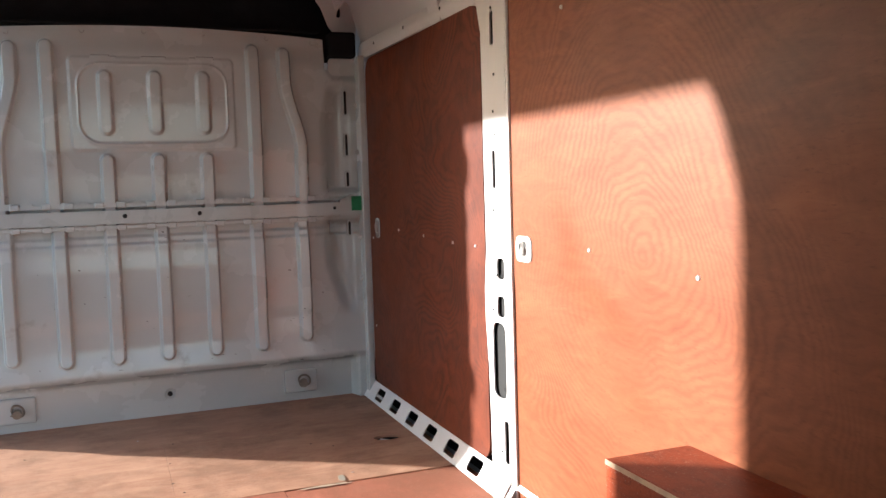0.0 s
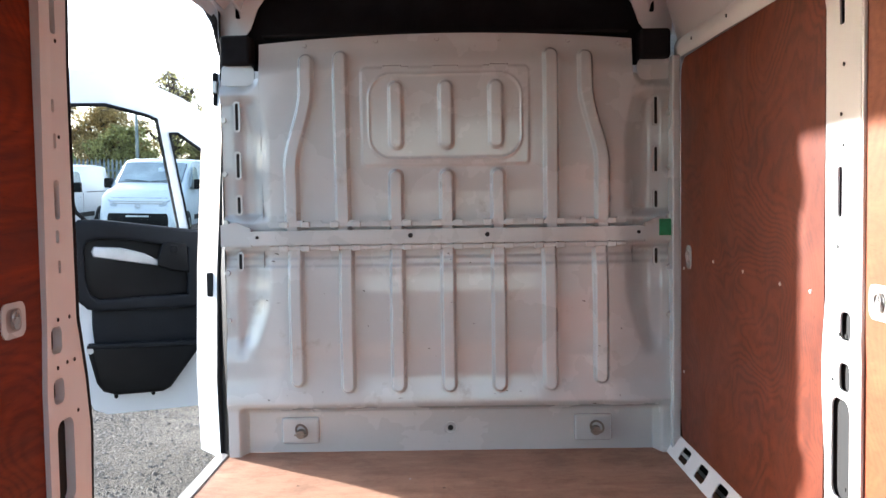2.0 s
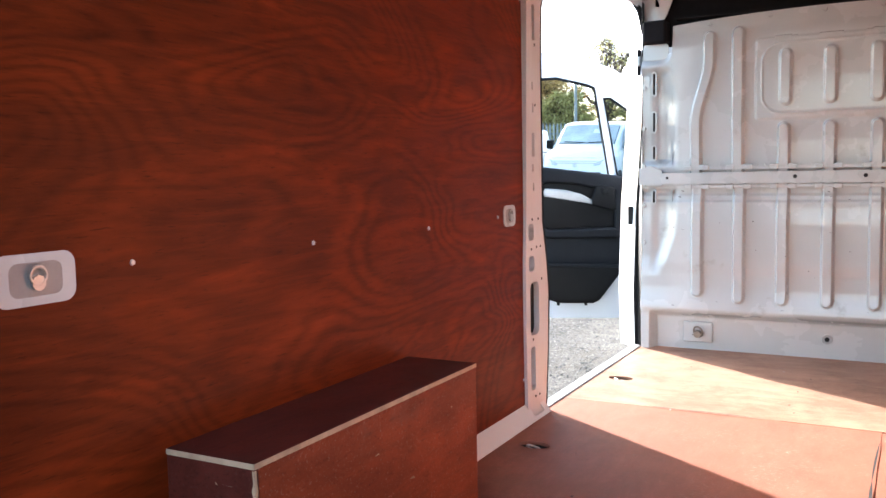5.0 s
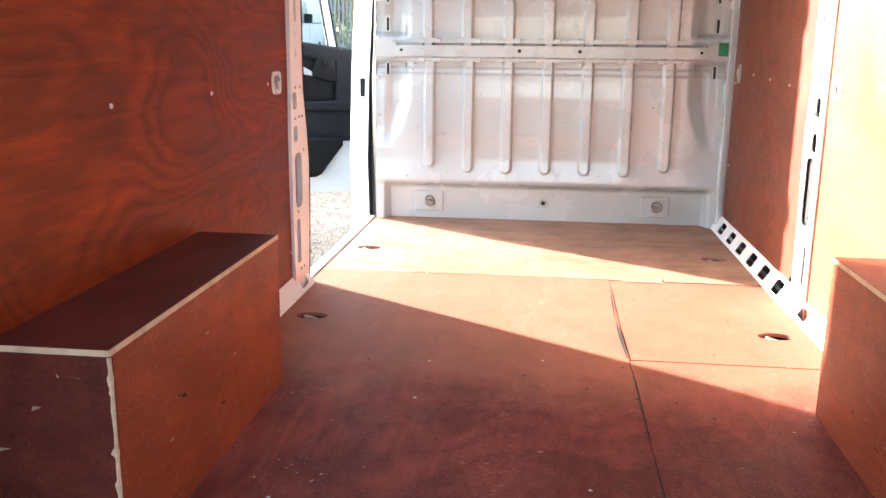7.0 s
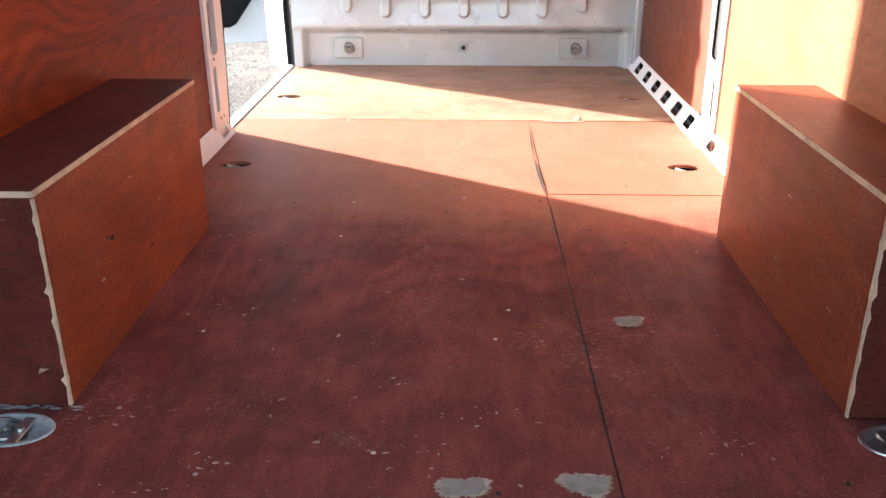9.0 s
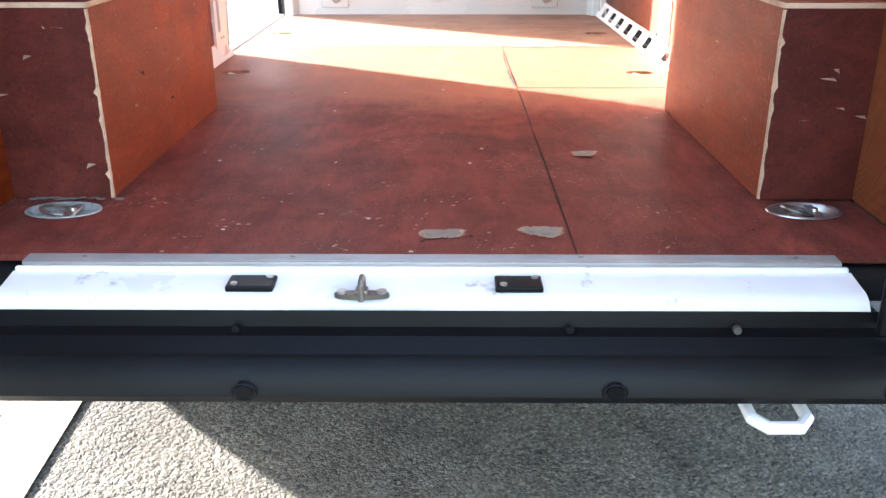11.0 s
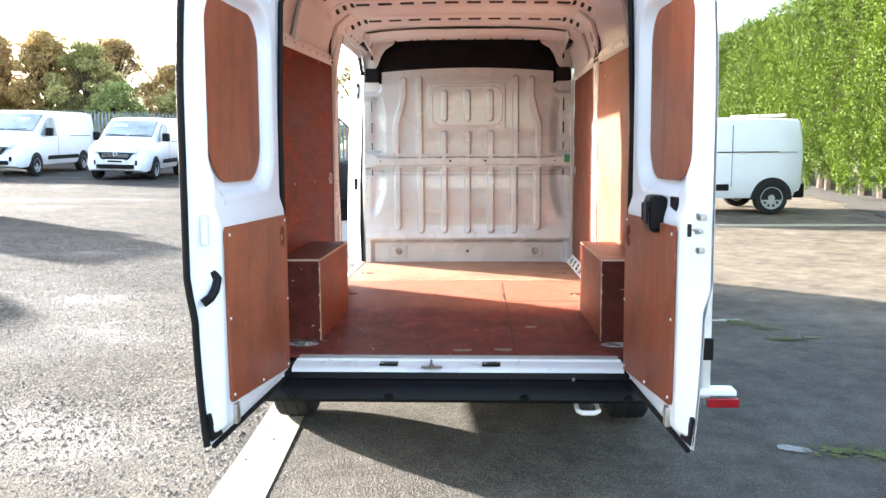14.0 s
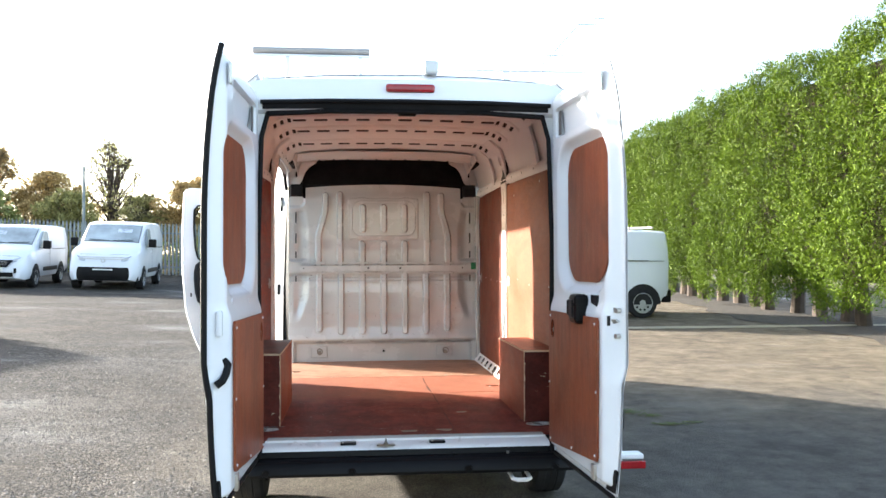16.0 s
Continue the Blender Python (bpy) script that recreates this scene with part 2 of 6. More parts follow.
    wet = noise_of(n, l, mapped(n, l, o, (0.5, 1.0, 1.0)), 0.9, 3.0, 0.5)
    l.new(ramp_of(n, l, wet, [(0.42, (0.95, 0.95, 0.95)), (0.60, (0.75, 0.75, 0.75)), (0.66, (0.55, 0.55, 0.55)), (0.72, (0.38, 0.38, 0.38))]), b.inputs["Roughness"])
    h = math_of(n, l, "ADD", math_of(n, l, "MULTIPLY", v.outputs["Distance"], -0.8), math_of(n, l, "MULTIPLY", v2.outputs["Distance"], -0.5))
    bump_of(n, l, b, math_of(n, l, "ADD", h, math_of(n, l, "MULTIPLY", stones, 0.7)), 1.0, 0.02)
    return m


# left lining's darker tone holds the shade on that side of the bay
PLY_WALL_SHADED = plywood("ply_wall_shaded", (0.020, 0.0020, 0.0007), (0.275, 0.037, 0.0062), (0.8, 0.62, 1.5), (12, 2.4, 24), rings=34.0, contrast=0.42, strong=True, gloss=0.12)
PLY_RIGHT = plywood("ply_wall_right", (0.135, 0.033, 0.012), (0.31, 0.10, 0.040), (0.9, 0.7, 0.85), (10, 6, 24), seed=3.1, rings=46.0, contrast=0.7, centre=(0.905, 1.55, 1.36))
PLY_FRONT = plywood("ply_wall_front", (0.040, 0.007, 0.0035), (0.20, 0.046, 0.018), (0.9, 0.9, 0.7), (10, 8, 8), seed=8.3, rings=52.0, contrast=0.75)
PLY_DOOR = plywood("ply_door", (0.125, 0.026, 0.0105), (0.33, 0.090, 0.038), (2.6, 2.6, 0.30), (16, 16, 1.6), rings=7.0, contrast=0.6, wear=(0.6, 0.45, 0.33), scuffs=0.6, seed=5.0)
PLY_FLOOR = plywood("ply_floor", (0.056, 0.0105, 0.0090), (0.315, 0.081, 0.058), (1.2, 0.5, 1.0), (14, 4, 10), rough=0.62, rings=14.0, contrast=0.4, wear=(0.55, 0.4, 0.32), scuffs=1.0, gloss=0.10, grime_by=0.6, sunlit_from=1.82)
# front boards' paler brown also carries the sun that lies on them
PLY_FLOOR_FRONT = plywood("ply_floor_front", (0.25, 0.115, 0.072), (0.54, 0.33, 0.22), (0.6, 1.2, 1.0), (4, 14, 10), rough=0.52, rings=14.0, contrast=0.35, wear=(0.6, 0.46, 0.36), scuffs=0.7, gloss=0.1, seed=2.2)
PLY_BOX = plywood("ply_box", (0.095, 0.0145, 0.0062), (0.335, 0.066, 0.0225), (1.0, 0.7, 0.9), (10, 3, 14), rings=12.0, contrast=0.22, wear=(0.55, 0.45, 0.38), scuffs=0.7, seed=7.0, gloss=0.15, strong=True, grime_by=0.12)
# box ply again with shade in its colour, for faces away from the sun
PLY_SHADED = plywood("ply_box_shaded", (0.034, 0.0065, 0.0055), (0.15, 0.032, 0.022), (1.0, 0.7, 0.9), (10, 3, 14), rough=0.5, rings=12.0, contrast=0.3, wear=(0.16, 0.10, 0.085), scuffs=0.5, seed=9.0, gloss=0.15, strong=True, grime_by=0.3)
PLY_EDGE = coat("ply_edge", (0.52, 0.38, 0.26), 0.7, vary=0.3, scale=14, fine=90, dirt=(0.25, 0.17, 0.11))
BARE_PATCH = coat("bare_wood", (0.36, 0.28, 0.20), 0.8, vary=0.45, scale=26, fine=120, dirt=(0.10, 0.05, 0.03), dirt_at=0.56)
SILL = coat("scuffed_white_paint", (0.74, 0.74, 0.74), 0.3, vary=0.04, scale=5, fine=60, bump=0.03, dirt=(0.36, 0.34, 0.32), dirt_at=0.60)
PRIMER = coat("grey_primer", (0.500, 0.522, 0.518), 0.26, vary=0.07, scale=1.6, fine=90, bump=0.02, dirt=(0.37, 0.36, 0.34), dirt_at=0.62, spec=0.6)
pb = PRIMER.node_tree.nodes["Principled BSDF"]
pb.inputs["Coat Weight"].default_value, pb.inputs["Coat Roughness"].default_value = 0.7, 0.07
INNER_WHITE = coat("inner_white_paint", (0.68, 0.66, 0.65), 0.4, vary=0.05, scale=2.0, fine=70, bump=0.04, dirt=(0.44, 0.40, 0.37), dirt_at=0.68)
WHITE = coat("white_paint", (0.66, 0.68, 0.71), 0.22, vary=0.02, scale=1.5, fine=40, bump=0.01, dirt=(0.66, 0.65, 0.63), dirt_at=0.72)
RUBBER = coat("black_rubber", (0.008, 0.008, 0.009), 0.55, vary=0.3, scale=6, spec=0.12)
BLACK = coat("black_plastic", (0.0065, 0.0065, 0.0072), 0.4, vary=0.25, scale=5, fine=180, bump=0.2, spec=0.12)
TRIM = coat("door_trim_plastic", (0.012, 0.013, 0.016), 0.5, vary=0.2, scale=5, fine=220, bump=0.3, spec=0.12)
# near-black; where it backs slots and holes it paints in their shade
VOID = plain("black_and_hole_shade", (0.006, 0.006, 0.006), 0.8)
FELT = coat("black_felt", (0.016, 0.016, 0.018), 0.95, vary=0.3, scale=9, fine=250, bump=0.5, spec=0.12)
ALU = coat("aluminium", (0.62, 0.63, 0.65), 0.38, 0.9, vary=0.12, scale=9, fine=140, bump=0.1)
DULL_ALU = coat("dull_aluminium", (0.36, 0.34, 0.325), 0.5, 0.5, vary=0.15, scale=9, fine=140, bump=0.1)
STEEL = coat("zinc_steel", (0.5, 0.49, 0.47), 0.35, 0.9, vary=0.2, scale=12)
RED = coat("red_lens", (0.26, 0.005, 0.010), 0.15, vary=0.2, scale=12)
GREEN = coat("green_tape", (0.02, 0.22, 0.09), 0.5, vary=0.2, scale=30)
PAINT_LINE = coat("cream_line_paint", (0.33, 0.29, 0.215), 0.7, vary=0.14, scale=3, fine=120, bump=0.4, dirt=(0.25, 0.22, 0.18), dirt_at=0.64)
# the reflected pale sky is put into the base colour of this glass
GLASS_PAINTED_SKY = coat("glass_painted_sky", (0.30, 0.335, 0.34), 0.10, vary=0.35, scale=1.3, bump=0, spec=0.9)
TYRE = coat("tyre_rubber", (0.022, 0.022, 0.023), 0.8, vary=0.3, scale=10, spec=0.12)
RIM = coat("wheel_silver", (0.45, 0.46, 0.47), 0.4, 0.6, vary=0.1, scale=10)
# for bulkhead scuffs, and for shade painted in the door recess
SCUFF_AND_SHADE = plain("dark_scuff_and_shade", (0.09, 0.08, 0.075), 0.6)
DARK_STEEL = coat("dull_steel", (0.26, 0.24, 0.21), 0.4, 0.85, vary=0.25, scale=14)
DUSTY = coat("dusty_metal", (0.34, 0.35, 0.33), 0.75, 0.15, vary=0.35, scale=18, fine=120, bump=0.4, dirt=(0.13, 0.12, 0.11), dirt_at=0.56)
BARE_CORE = coat("worn_core_wood", (0.27, 0.245, 0.20), 0.85, vary=0.25, scale=40, fine=160, dirt=(0.16, 0.13, 0.10), dirt_at=0.6)
WATER = plain("puddle_water", (0.020, 0.020, 0.019), 0.22)
MOSS = coat("moss", (0.085, 0.105, 0.022), 0.9, vary=0.4, scale=9, fine=60, bump=0.6)
BARK = coat("bark", (0.072, 0.052, 0.038), 0.9, vary=0.4, scale=5, fine=40, bump=0.6)
FENCE = coat("galvanised_fence", (0.20, 0.22, 0.22), 0.55, 0.3, vary=0.2, scale=2)
HEADLAMP = coat("headlamp_glass", (0.42, 0.45, 0.48), 0.12, vary=0.5, scale=7, bump=0)
HEDGE_SOIL = coat("dark_leaf_litter", (0.045, 0.034, 0.022), 0.95, vary=0.5, scale=4, fine=40, bump=0.8, dirt=(0.12, 0.085, 0.05), dirt_at=0.58, depth=0.01)
PLATE = plain("plate_white", (0.75, 0.75, 0.72), 0.4)
STONE_MAT = bpy.data.materials.new("loose_stones")
STONE_MAT.use_nodes = True
sg = STONE_MAT.node_tree.nodes.new("ShaderNodeNewGeometry")
STONE_MAT.node_tree.links.new(ramp_of(STONE_MAT.node_tree.nodes, STONE_MAT.node_tree.links, sg.outputs["Random Per Island"], [(0.0, (0.03, 0.028, 0.027)), (0.6, (0.085, 0.079, 0.072)), (1.0, (0.20, 0.18, 0.155))]), STONE_MAT.node_tree.nodes["Principled BSDF"].inputs["Base Color"])
STONE_MAT.node_tree.nodes["Principled BSDF"].inputs["Roughness"].default_value = 0.85
GROUND = ground_coat("wet_asphalt_gravel")
HEDGE = leafy("conifer_green", (0.009, 0.025, 0.001), (0.114, 0.176, 0.010), 0.06)
# near-black brown that paints the shade between the hedge leaves
HEDGE_SHADE = coat("hedge_inner_shade", (0.022, 0.018, 0.010), 0.95, vary=0.5, scale=4, spec=0.1)
LEAF_BROWN = leafy("autumn_brown", (0.22, 0.14, 0.05), (0.55, 0.39, 0.17))
LEAF_OLIVE = leafy("autumn_olive", (0.17, 0.16, 0.055), (0.44, 0.40, 0.16))
LEAF_GREEN = leafy("pale_green", (0.14, 0.17, 0.05), (0.42, 0.46, 0.18))
WINDOW = bpy.data.materials.new("clear_glass")
WINDOW.use_nodes = True
wb = WINDOW.node_tree.nodes["Principled BSDF"]
wb.inputs["Base Color"].default_value, wb.inputs["Roughness"].default_value = (0.9, 0.95, 0.93, 1), 0.02
wb.inputs["Transmission Weight"].default_value, wb.inputs["IOR"].default_value = 1.0, 1.1


# ---- mesh helpers ----
def finish(name, me, mat, parent, label, smooth):
    me.materials.append(mat)
    if smooth:
        me.polygons.foreach_set("use_smooth", [True] * len(me.polygons))
        me.set_sharp_from_angle(angle=radians(38))
    ob = new(name, me)
    if parent is not None:
        ob.parent = parent
    if label:
        ob["label"] = label
    return ob


def part(name, bm, mat, parent=None, label="", smooth=False):
    bmesh.ops.recalc_face_normals(bm, faces=bm.faces)
    me = bpy.data.meshes.new(name)
    bm.to_mesh(me)
    bm.free()
    return finish(name, me, mat, parent, label, smooth)


def raw(name, verts, faces, mat, parent=None, label="", smooth=True):
    me = bpy.data.meshes.new(name)
    me.from_pydata([tuple(v) for v in verts], [], faces)
    me.validate()
    return finish(name, me, mat, parent, label, smooth)


def sheet(name, fn, us, vs, mat, parent=None, label="", smooth=True):
    """A grid surface: fn(u, v) gives the place."""
    verts = [fn(u, v) for u in us for v in vs]
    nv = len(vs)
    faces = [(i * nv + j, (i + 1) * nv + j, (i + 1) * nv + j + 1, i * nv + j + 1) for i in range(len(us) - 1) for j in range(nv - 1)]
    return raw(name, verts, faces, mat, parent, label, smooth)


def span(a, b, n):
    return [a + (b - a) * i / n for i in range(n + 1)]


def box(bm, x0, x1, y0, y1, z0, z1, bevel=0.0, m=None):
    t = Matrix.Translation(((x0 + x1) / 2, (y0 + y1) / 2, (z0 + z1) / 2)) @ Matrix.Diagonal((abs(x1 - x0), abs(y1 - y0), abs(z1 - z0), 1))
    vs = bmesh.ops.create_cube(bm, size=1.0, matrix=t)["verts"]
    if bevel:
        es = list({e for v in vs for e in v.link_edges})
        r = bmesh.ops.bevel(bm, geom=es, offset=bevel, segments=2, affect="EDGES", profile=0.5)
        vs = list({v for f in r["faces"] for v in f.verts} | {v for v in vs if v.is_valid})
    if m is not None:
        bmesh.ops.transform(bm, matrix=m, verts=vs)
    return bm


def boxed(x0, x1, y0, y1, z0, z1, bevel=0.0):
    return box(bmesh.new(), x0, x1, y0, y1, z0, z1, bevel)


def rod(bm, a, b, r0, r1=None, n=12):
    a, b = Vector(a), Vector(b)
    d = b - a
    m = Matrix.Translation((a + b) / 2) @ d.to_track_quat("Z", "Y").to_matrix().to_4x4()
    bmesh.ops.create_cone(bm, cap_ends=True, segments=n, radius1=r0, radius2=r0 if r1 is None else r1, depth=d.length, matrix=m)
    return bm


def tube(bm, pts, r, n=8):
    """One swept tube through the points, mitred at the bends; closed where the ends meet."""
    p = [Vector(q) for q in pts]
    closed = (p[0] - p[-1]).length < 1e-6
    if closed:
        p = p[:-1]
    m = len(p)
    rows, side = [], None
    for i in range(m):
        before = p[i - 1] if i or closed else p[i] * 2 - p[1]
        after = p[(i + 1) % m] if i < m - 1 or closed else p[i] * 2 - p[i - 1]
        d = ((p[i] - before).normalized() + (after - p[i]).normalized()).normalized()
        if side is None:
            side = d.orthogonal()
        side = (side - d * side.dot(d)).normalized()
        other = d.cross(side)
        rows.append([bm.verts.new(p[i] + (side * math.cos(a) + other * math.sin(a)) * r) for a in [2 * math.pi * j / n for j in range(n)]])
    for i in range(m if closed else m - 1):
        q0, q1 = rows[i], rows[(i + 1) % m]
        for j in range(n):
            bm.faces.new((q0[j], q0[(j + 1) % n], q1[(j + 1) % n], q1[j]))
    if not closed:
        bm.faces.new(rows[0])
        bm.faces.new(rows[-1])
    return bm


def ring(bm, centre, axis, big, small, n=20, k=8, arc=1.0, turn=0.0):
    c = Vector(centre)
    q = Vector(axis).normalized().to_track_quat("Z", "Y").to_matrix()
    rows = []
    steps = int(n * arc) + (0 if arc >= 1 else 1)
    for i in range(steps):
        a = 2 * math.pi * i / n + turn
        rows.append([bm.verts.new(c + q @ Vector(((big + small * math.cos(b)) * math.cos(a), (big + small * math.cos(b)) * math.sin(a), small * math.sin(b)))) for b in [2 * math.pi * j / k for j in range(k)]])
    for i in range(steps if arc >= 1 else steps - 1):
        p, q2 = rows[i], rows[(i + 1) % steps]
        for j in range(k):
            bm.faces.new((p[j], q2[j], q2[(j + 1) % k], p[(j + 1) % k]))
    return bm


def rr(u0, u1, v0, v1, r, n=4):
    """A rounded rectangle as a loop of points."""
    r = min(r, abs(u1 - u0) / 2 - 1e-4, abs(v1 - v0) / 2 - 1e-4)
    out = []
    for cu, cv, a0 in ((u1 - r, v1 - r, 0), (u0 + r, v1 - r, 90), (u0 + r, v0 + r, 180), (u1 - r, v0 + r, 270)):
        for i in range(n + 1):
            a = radians(a0 + 90 * i / n)
            out.append((cu + r * math.cos(a), cv + r * math.sin(a)))
    return out


def plate(bm, outer, holes, fn, thick):
    """A plate of any outline with holes through it; fn(u, v, w) places it, w being the depth."""
    tmp = bmesh.new()
    loops = []
    for loop in [outer, *holes]:
        vs = [tmp.verts.new((u, v, 0)) for u, v in loop]
        for a, b in zip(vs, vs[1:] + vs[:1]):
            tmp.edges.new((a, b))
        loops.append(vs)
    bmesh.ops.triangle_fill(tmp, use_beauty=True, use_dissolve=False, edges=tmp.edges[:])
    tmp.verts.index_update()
    top = [bm.verts.new(fn(v.co.x, v.co.y, 0)) for v in tmp.verts]
    low = [bm.verts.new(fn(v.co.x, v.co.y, thick)) for v in tmp.verts]
    for f in tmp.faces:
        ids = [v.index for v in f.verts]
        bm.faces.new([top[i] for i in ids])
        bm.faces.new([low[i] for i in reversed(ids)])
    for vs in loops:
        ids = [v.index for v in vs]
        for a, b in zip(ids, ids[1:] + ids[:1]):
            bm.faces.new((top[a], top[b], low[b], low[a]))
    tmp.free()
    return bm


def loft(name, sections, mat, parent=None, label="", smooth=True, closed=True, caps=True):
    n = len(sections[0])
    verts = [p for s in sections for p in s]
    faces = []
    for i in range(len(sections) - 1):
        for j in range(n if closed else n - 1):
            k = (j + 1) % n
            faces.append((i * n + j, i * n + k, (i + 1) * n + k, (i + 1) * n + j))
    if caps:
        faces += [tuple(range(n - 1, -1, -1)), tuple(range((len(sections) - 1) * n, len(sections) * n))]
    return raw(name, verts, faces, mat, parent, label, smooth)


def soft(a, b, x):
    t = min(1.0, max(0.0, (x - a) / (b - a)))
    return t * t * (3 - 2 * t)


# ---- ground ----
def ground_z(x, y):
    yy = min(max(y, -12.0), 60.0)
    return 0.045 + (0.031 if yy > 1 else 0.042) * (yy - 1) + 0.03 * min(max(0.0, -x - 2), 25.0)


gx = [-600, -200, -90, -50] + span(-27, 20, 47) + [30, 60, 200, 600]
gy = [-600, -150, -40] + span(-12, 60, 48) + [90, 200, 600]
tagged(sheet("ground", lambda x, y: (x, y, ground_z(x, y)), gx, gy, GROUND), "wet dark asphalt yard strewn with grey gravel", "ground", kind="structure")


def on_ground(x, y, up=0.004):
    return (x, y, ground_z(x, y) + up)


# cream painted bay line under the van, and a pale kerb line by the hedge
tagged(sheet("bay_line", lambda u, v: on_ground(-1.005 + 0.235 * u - 0.022 * (v + 3.2) + 0.010 * math.sin(v * 2.3 + 2 * u), v, 0.005), span(0, 1, 2), span(-3.2, 3.0, 12), PAINT_LINE), "cream painted parking bay line on the asphalt", "road marking", kind="structure")
tagged(sheet("kerb_line", lambda u, v: on_ground(u, 10.35 + 0.10 * v, 0.006 + 0.03 * (0.2 < v < 0.8)), span(1.5, 16, 14), [0, 0.3, 0.7, 1], PAINT_LINE), "pale concrete edging strip in the yard", "kerb", kind="structure")

# ---- the panel van ----
FLOOR = 0.56
van = tagged(new("panel_van"), "white high-roof panel van, ply-lined empty load bay, doors open", "van")
HATCHES = [(-0.782, 3.06), (0.755, 3.07), (-0.768, 2.015), (0.757, 2.015), (-0.765, 0.432), (0.775, 0.437)]


def flat(z, depth=-1):
    return lambda u, v, w: (u, v, z + depth * w)


bay_floor = part("load_floor", boxed(-0.93, 0.93, 0.15, 3.84, 0.49, 0.535), VOID, van, "dark metal floor pan under the ply")
boards = [  # x0, x1, y0, y1, lift
    (-0.903, -0.06, 2.6475, 3.83, 0.000), (-0.0592, 0.903, 2.648, 3.83, 0.001), (-0.903, 0.271, 0.190, 2.646, 0.0),
    (0.2725, 0.903, 0.190, 1.728, -0.001), (0.2725, 0.903, 1.7295, 2.634, 0.0005)]
for x0, x1, y0, y1, lift in boards:
    holes = []
    for hx, hy in HATCHES:
        if x0 < hx < x1 and y0 < hy < y1:
            wide = 1.35 if hy < 1 else 1.0
            holes.append([(hx + 0.055 * wide * math.cos(a), hy + 0.036 * wide * math.sin(a)) for a in [2 * math.pi * i / 20 for i in range(20)]])
    bm = bmesh.new()
    plate(bm, [(x0, y0), (x1, y0), (x1, y1), (x0, y1)], holes, flat(FLOOR + lift), 0.012)
    part("floor_board", bm, PLY_FLOOR_FRONT if y0 > 2 else PLY_FLOOR, bay_floor, "worn reddish-brown ply floor board, sunlight painted in as a paler tone")
for i, (hx, hy) in enumerate(HATCHES):
    bm = bmesh.new()
    ring(bm, (hx, hy, FLOOR - 0.012), (0.3, 0.2, 1), 0.026, 0.004)
    box(bm, hx - 0.012, hx + 0.012, hy - 0.03, hy - 0.018, FLOOR - 0.02, FLOOR - 0.006)
    part("lashing_ring", bm, STEEL, bay_floor, "steel lashing ring sunk in the floor")


def floor_cup(hx, hy, metal, label):
    """An oval pressed cup let into the floor, with a swivel ring on a bracket."""
    rows = []
    for r, z in ((1.0, 0.0012), (0.985, 0.0035), (0.90, 0.0038), (0.84, 0.001), (0.76, -0.010), (0.55, -0.016), (0.25, -0.018), (0.02, -0.018)):
        rows.append([(hx + 0.079 * r * math.cos(a), hy + 0.052 * r * math.sin(a), FLOOR + z) for a in [2 * math.pi * k / 36 for k in range(36)]])
    c = loft("ring_cup", rows, metal, bay_floor, label, caps=False)
    bm = bmesh.new()
    ring(bm, (hx - 0.012, hy + 0.002, FLOOR + 0.001), (0.22, 0.1, 1), 0.033, 0.0042, 26, 7)
    ring(bm, (hx - 0.012, hy + 0.002, FLOOR - 0.010), (0, 0, 1), 0.017, 0.005, 18, 6)
    part("lashing_ring", bm, DARK_STEEL, c, "steel swivel ring")
    bm = bmesh.new()
    box(bm, hx + 0.010, hx + 0.030, hy - 0.040, hy + 0.040, FLOOR - 0.004, FLOOR + 0.002, 0.002)
    rod(bm, (hx + 0.020, hy, FLOOR - 0.004), (hx + 0.020, hy, FLOOR + 0.008), 0.009, 0.007, 10)
    part("ring_bracket", bm, STEEL, c)
    return c


floor_cup(*HATCHES[4], DUSTY, "oval lashing cup caked with grey dust")
floor_cup(*HATCHES[5], STEEL, "bright oval steel lashing cup")
r = random.Random(31)
for i in range(26):     # grey dust and splintered flakes at the corners of the arch boxes
    x, y, w = -0.86 + 0.19 * r.random(), 0.492 + 0.012 * r.random(), r.uniform(0.006, 0.022)
    bm = bmesh.new()
    bm.faces.new([bm.verts.new((x + w * math.cos(a) * r.uniform(0.5, 1.1), y + 0.3 * w * math.sin(a) * r.uniform(0.5, 1.1), FLOOR + 0.0036 + 0.0001 * i)) for a in [k * 0.8976 for k in range(7)]])
    part("dust_flake", bm, DUSTY, bay_floor)

# bare worn patches and splinters of the floor
rnd = random.Random(4)


def patch(x, y, w, d, seed, mat=BARE_PATCH, lift=0.0035):
    """A ragged worn patch: pale splintered fringe, greyer core where the coating is gone."""
    r = random.Random(seed)
    cut = [r.uniform(0.62, 1.08) for _ in range(9)]

    def loop(k, n, spike):
        pts = []
        for i in range(n):
            a = 2 * math.pi * i / n
            c, q = math.cos(a), math.sin(a)
            f = i / n * 9
            base = cut[int(f) % 9] * (1 - f % 1) + cut[(int(f) + 1) % 9] * (f % 1)
            e = k * base / max(abs(c), abs(q)) ** 0.55 * (1 + r.uniform(-spike, spike))
            pts.append((x + w / 2 * c * e, y + d / 2 * q * e))
        return pts
    bm = bmesh.new()
    bm.faces.new([bm.verts.new((px, py, FLOOR + lift)) for px, py in loop(1.0, 90, 0.13)])
    ob = part("bare_patch", bm, mat, bay_floor, "bare wood patch worn through the coating")
    if d > 0.03:
        bm = bmesh.new()
        bm.faces.new([bm.verts.new((px, py, FLOOR + lift + 0.0008)) for px, py in loop(0.82, 40, 0.05)])
        part("patch_core", bm, BARE_CORE, ob)
    return ob


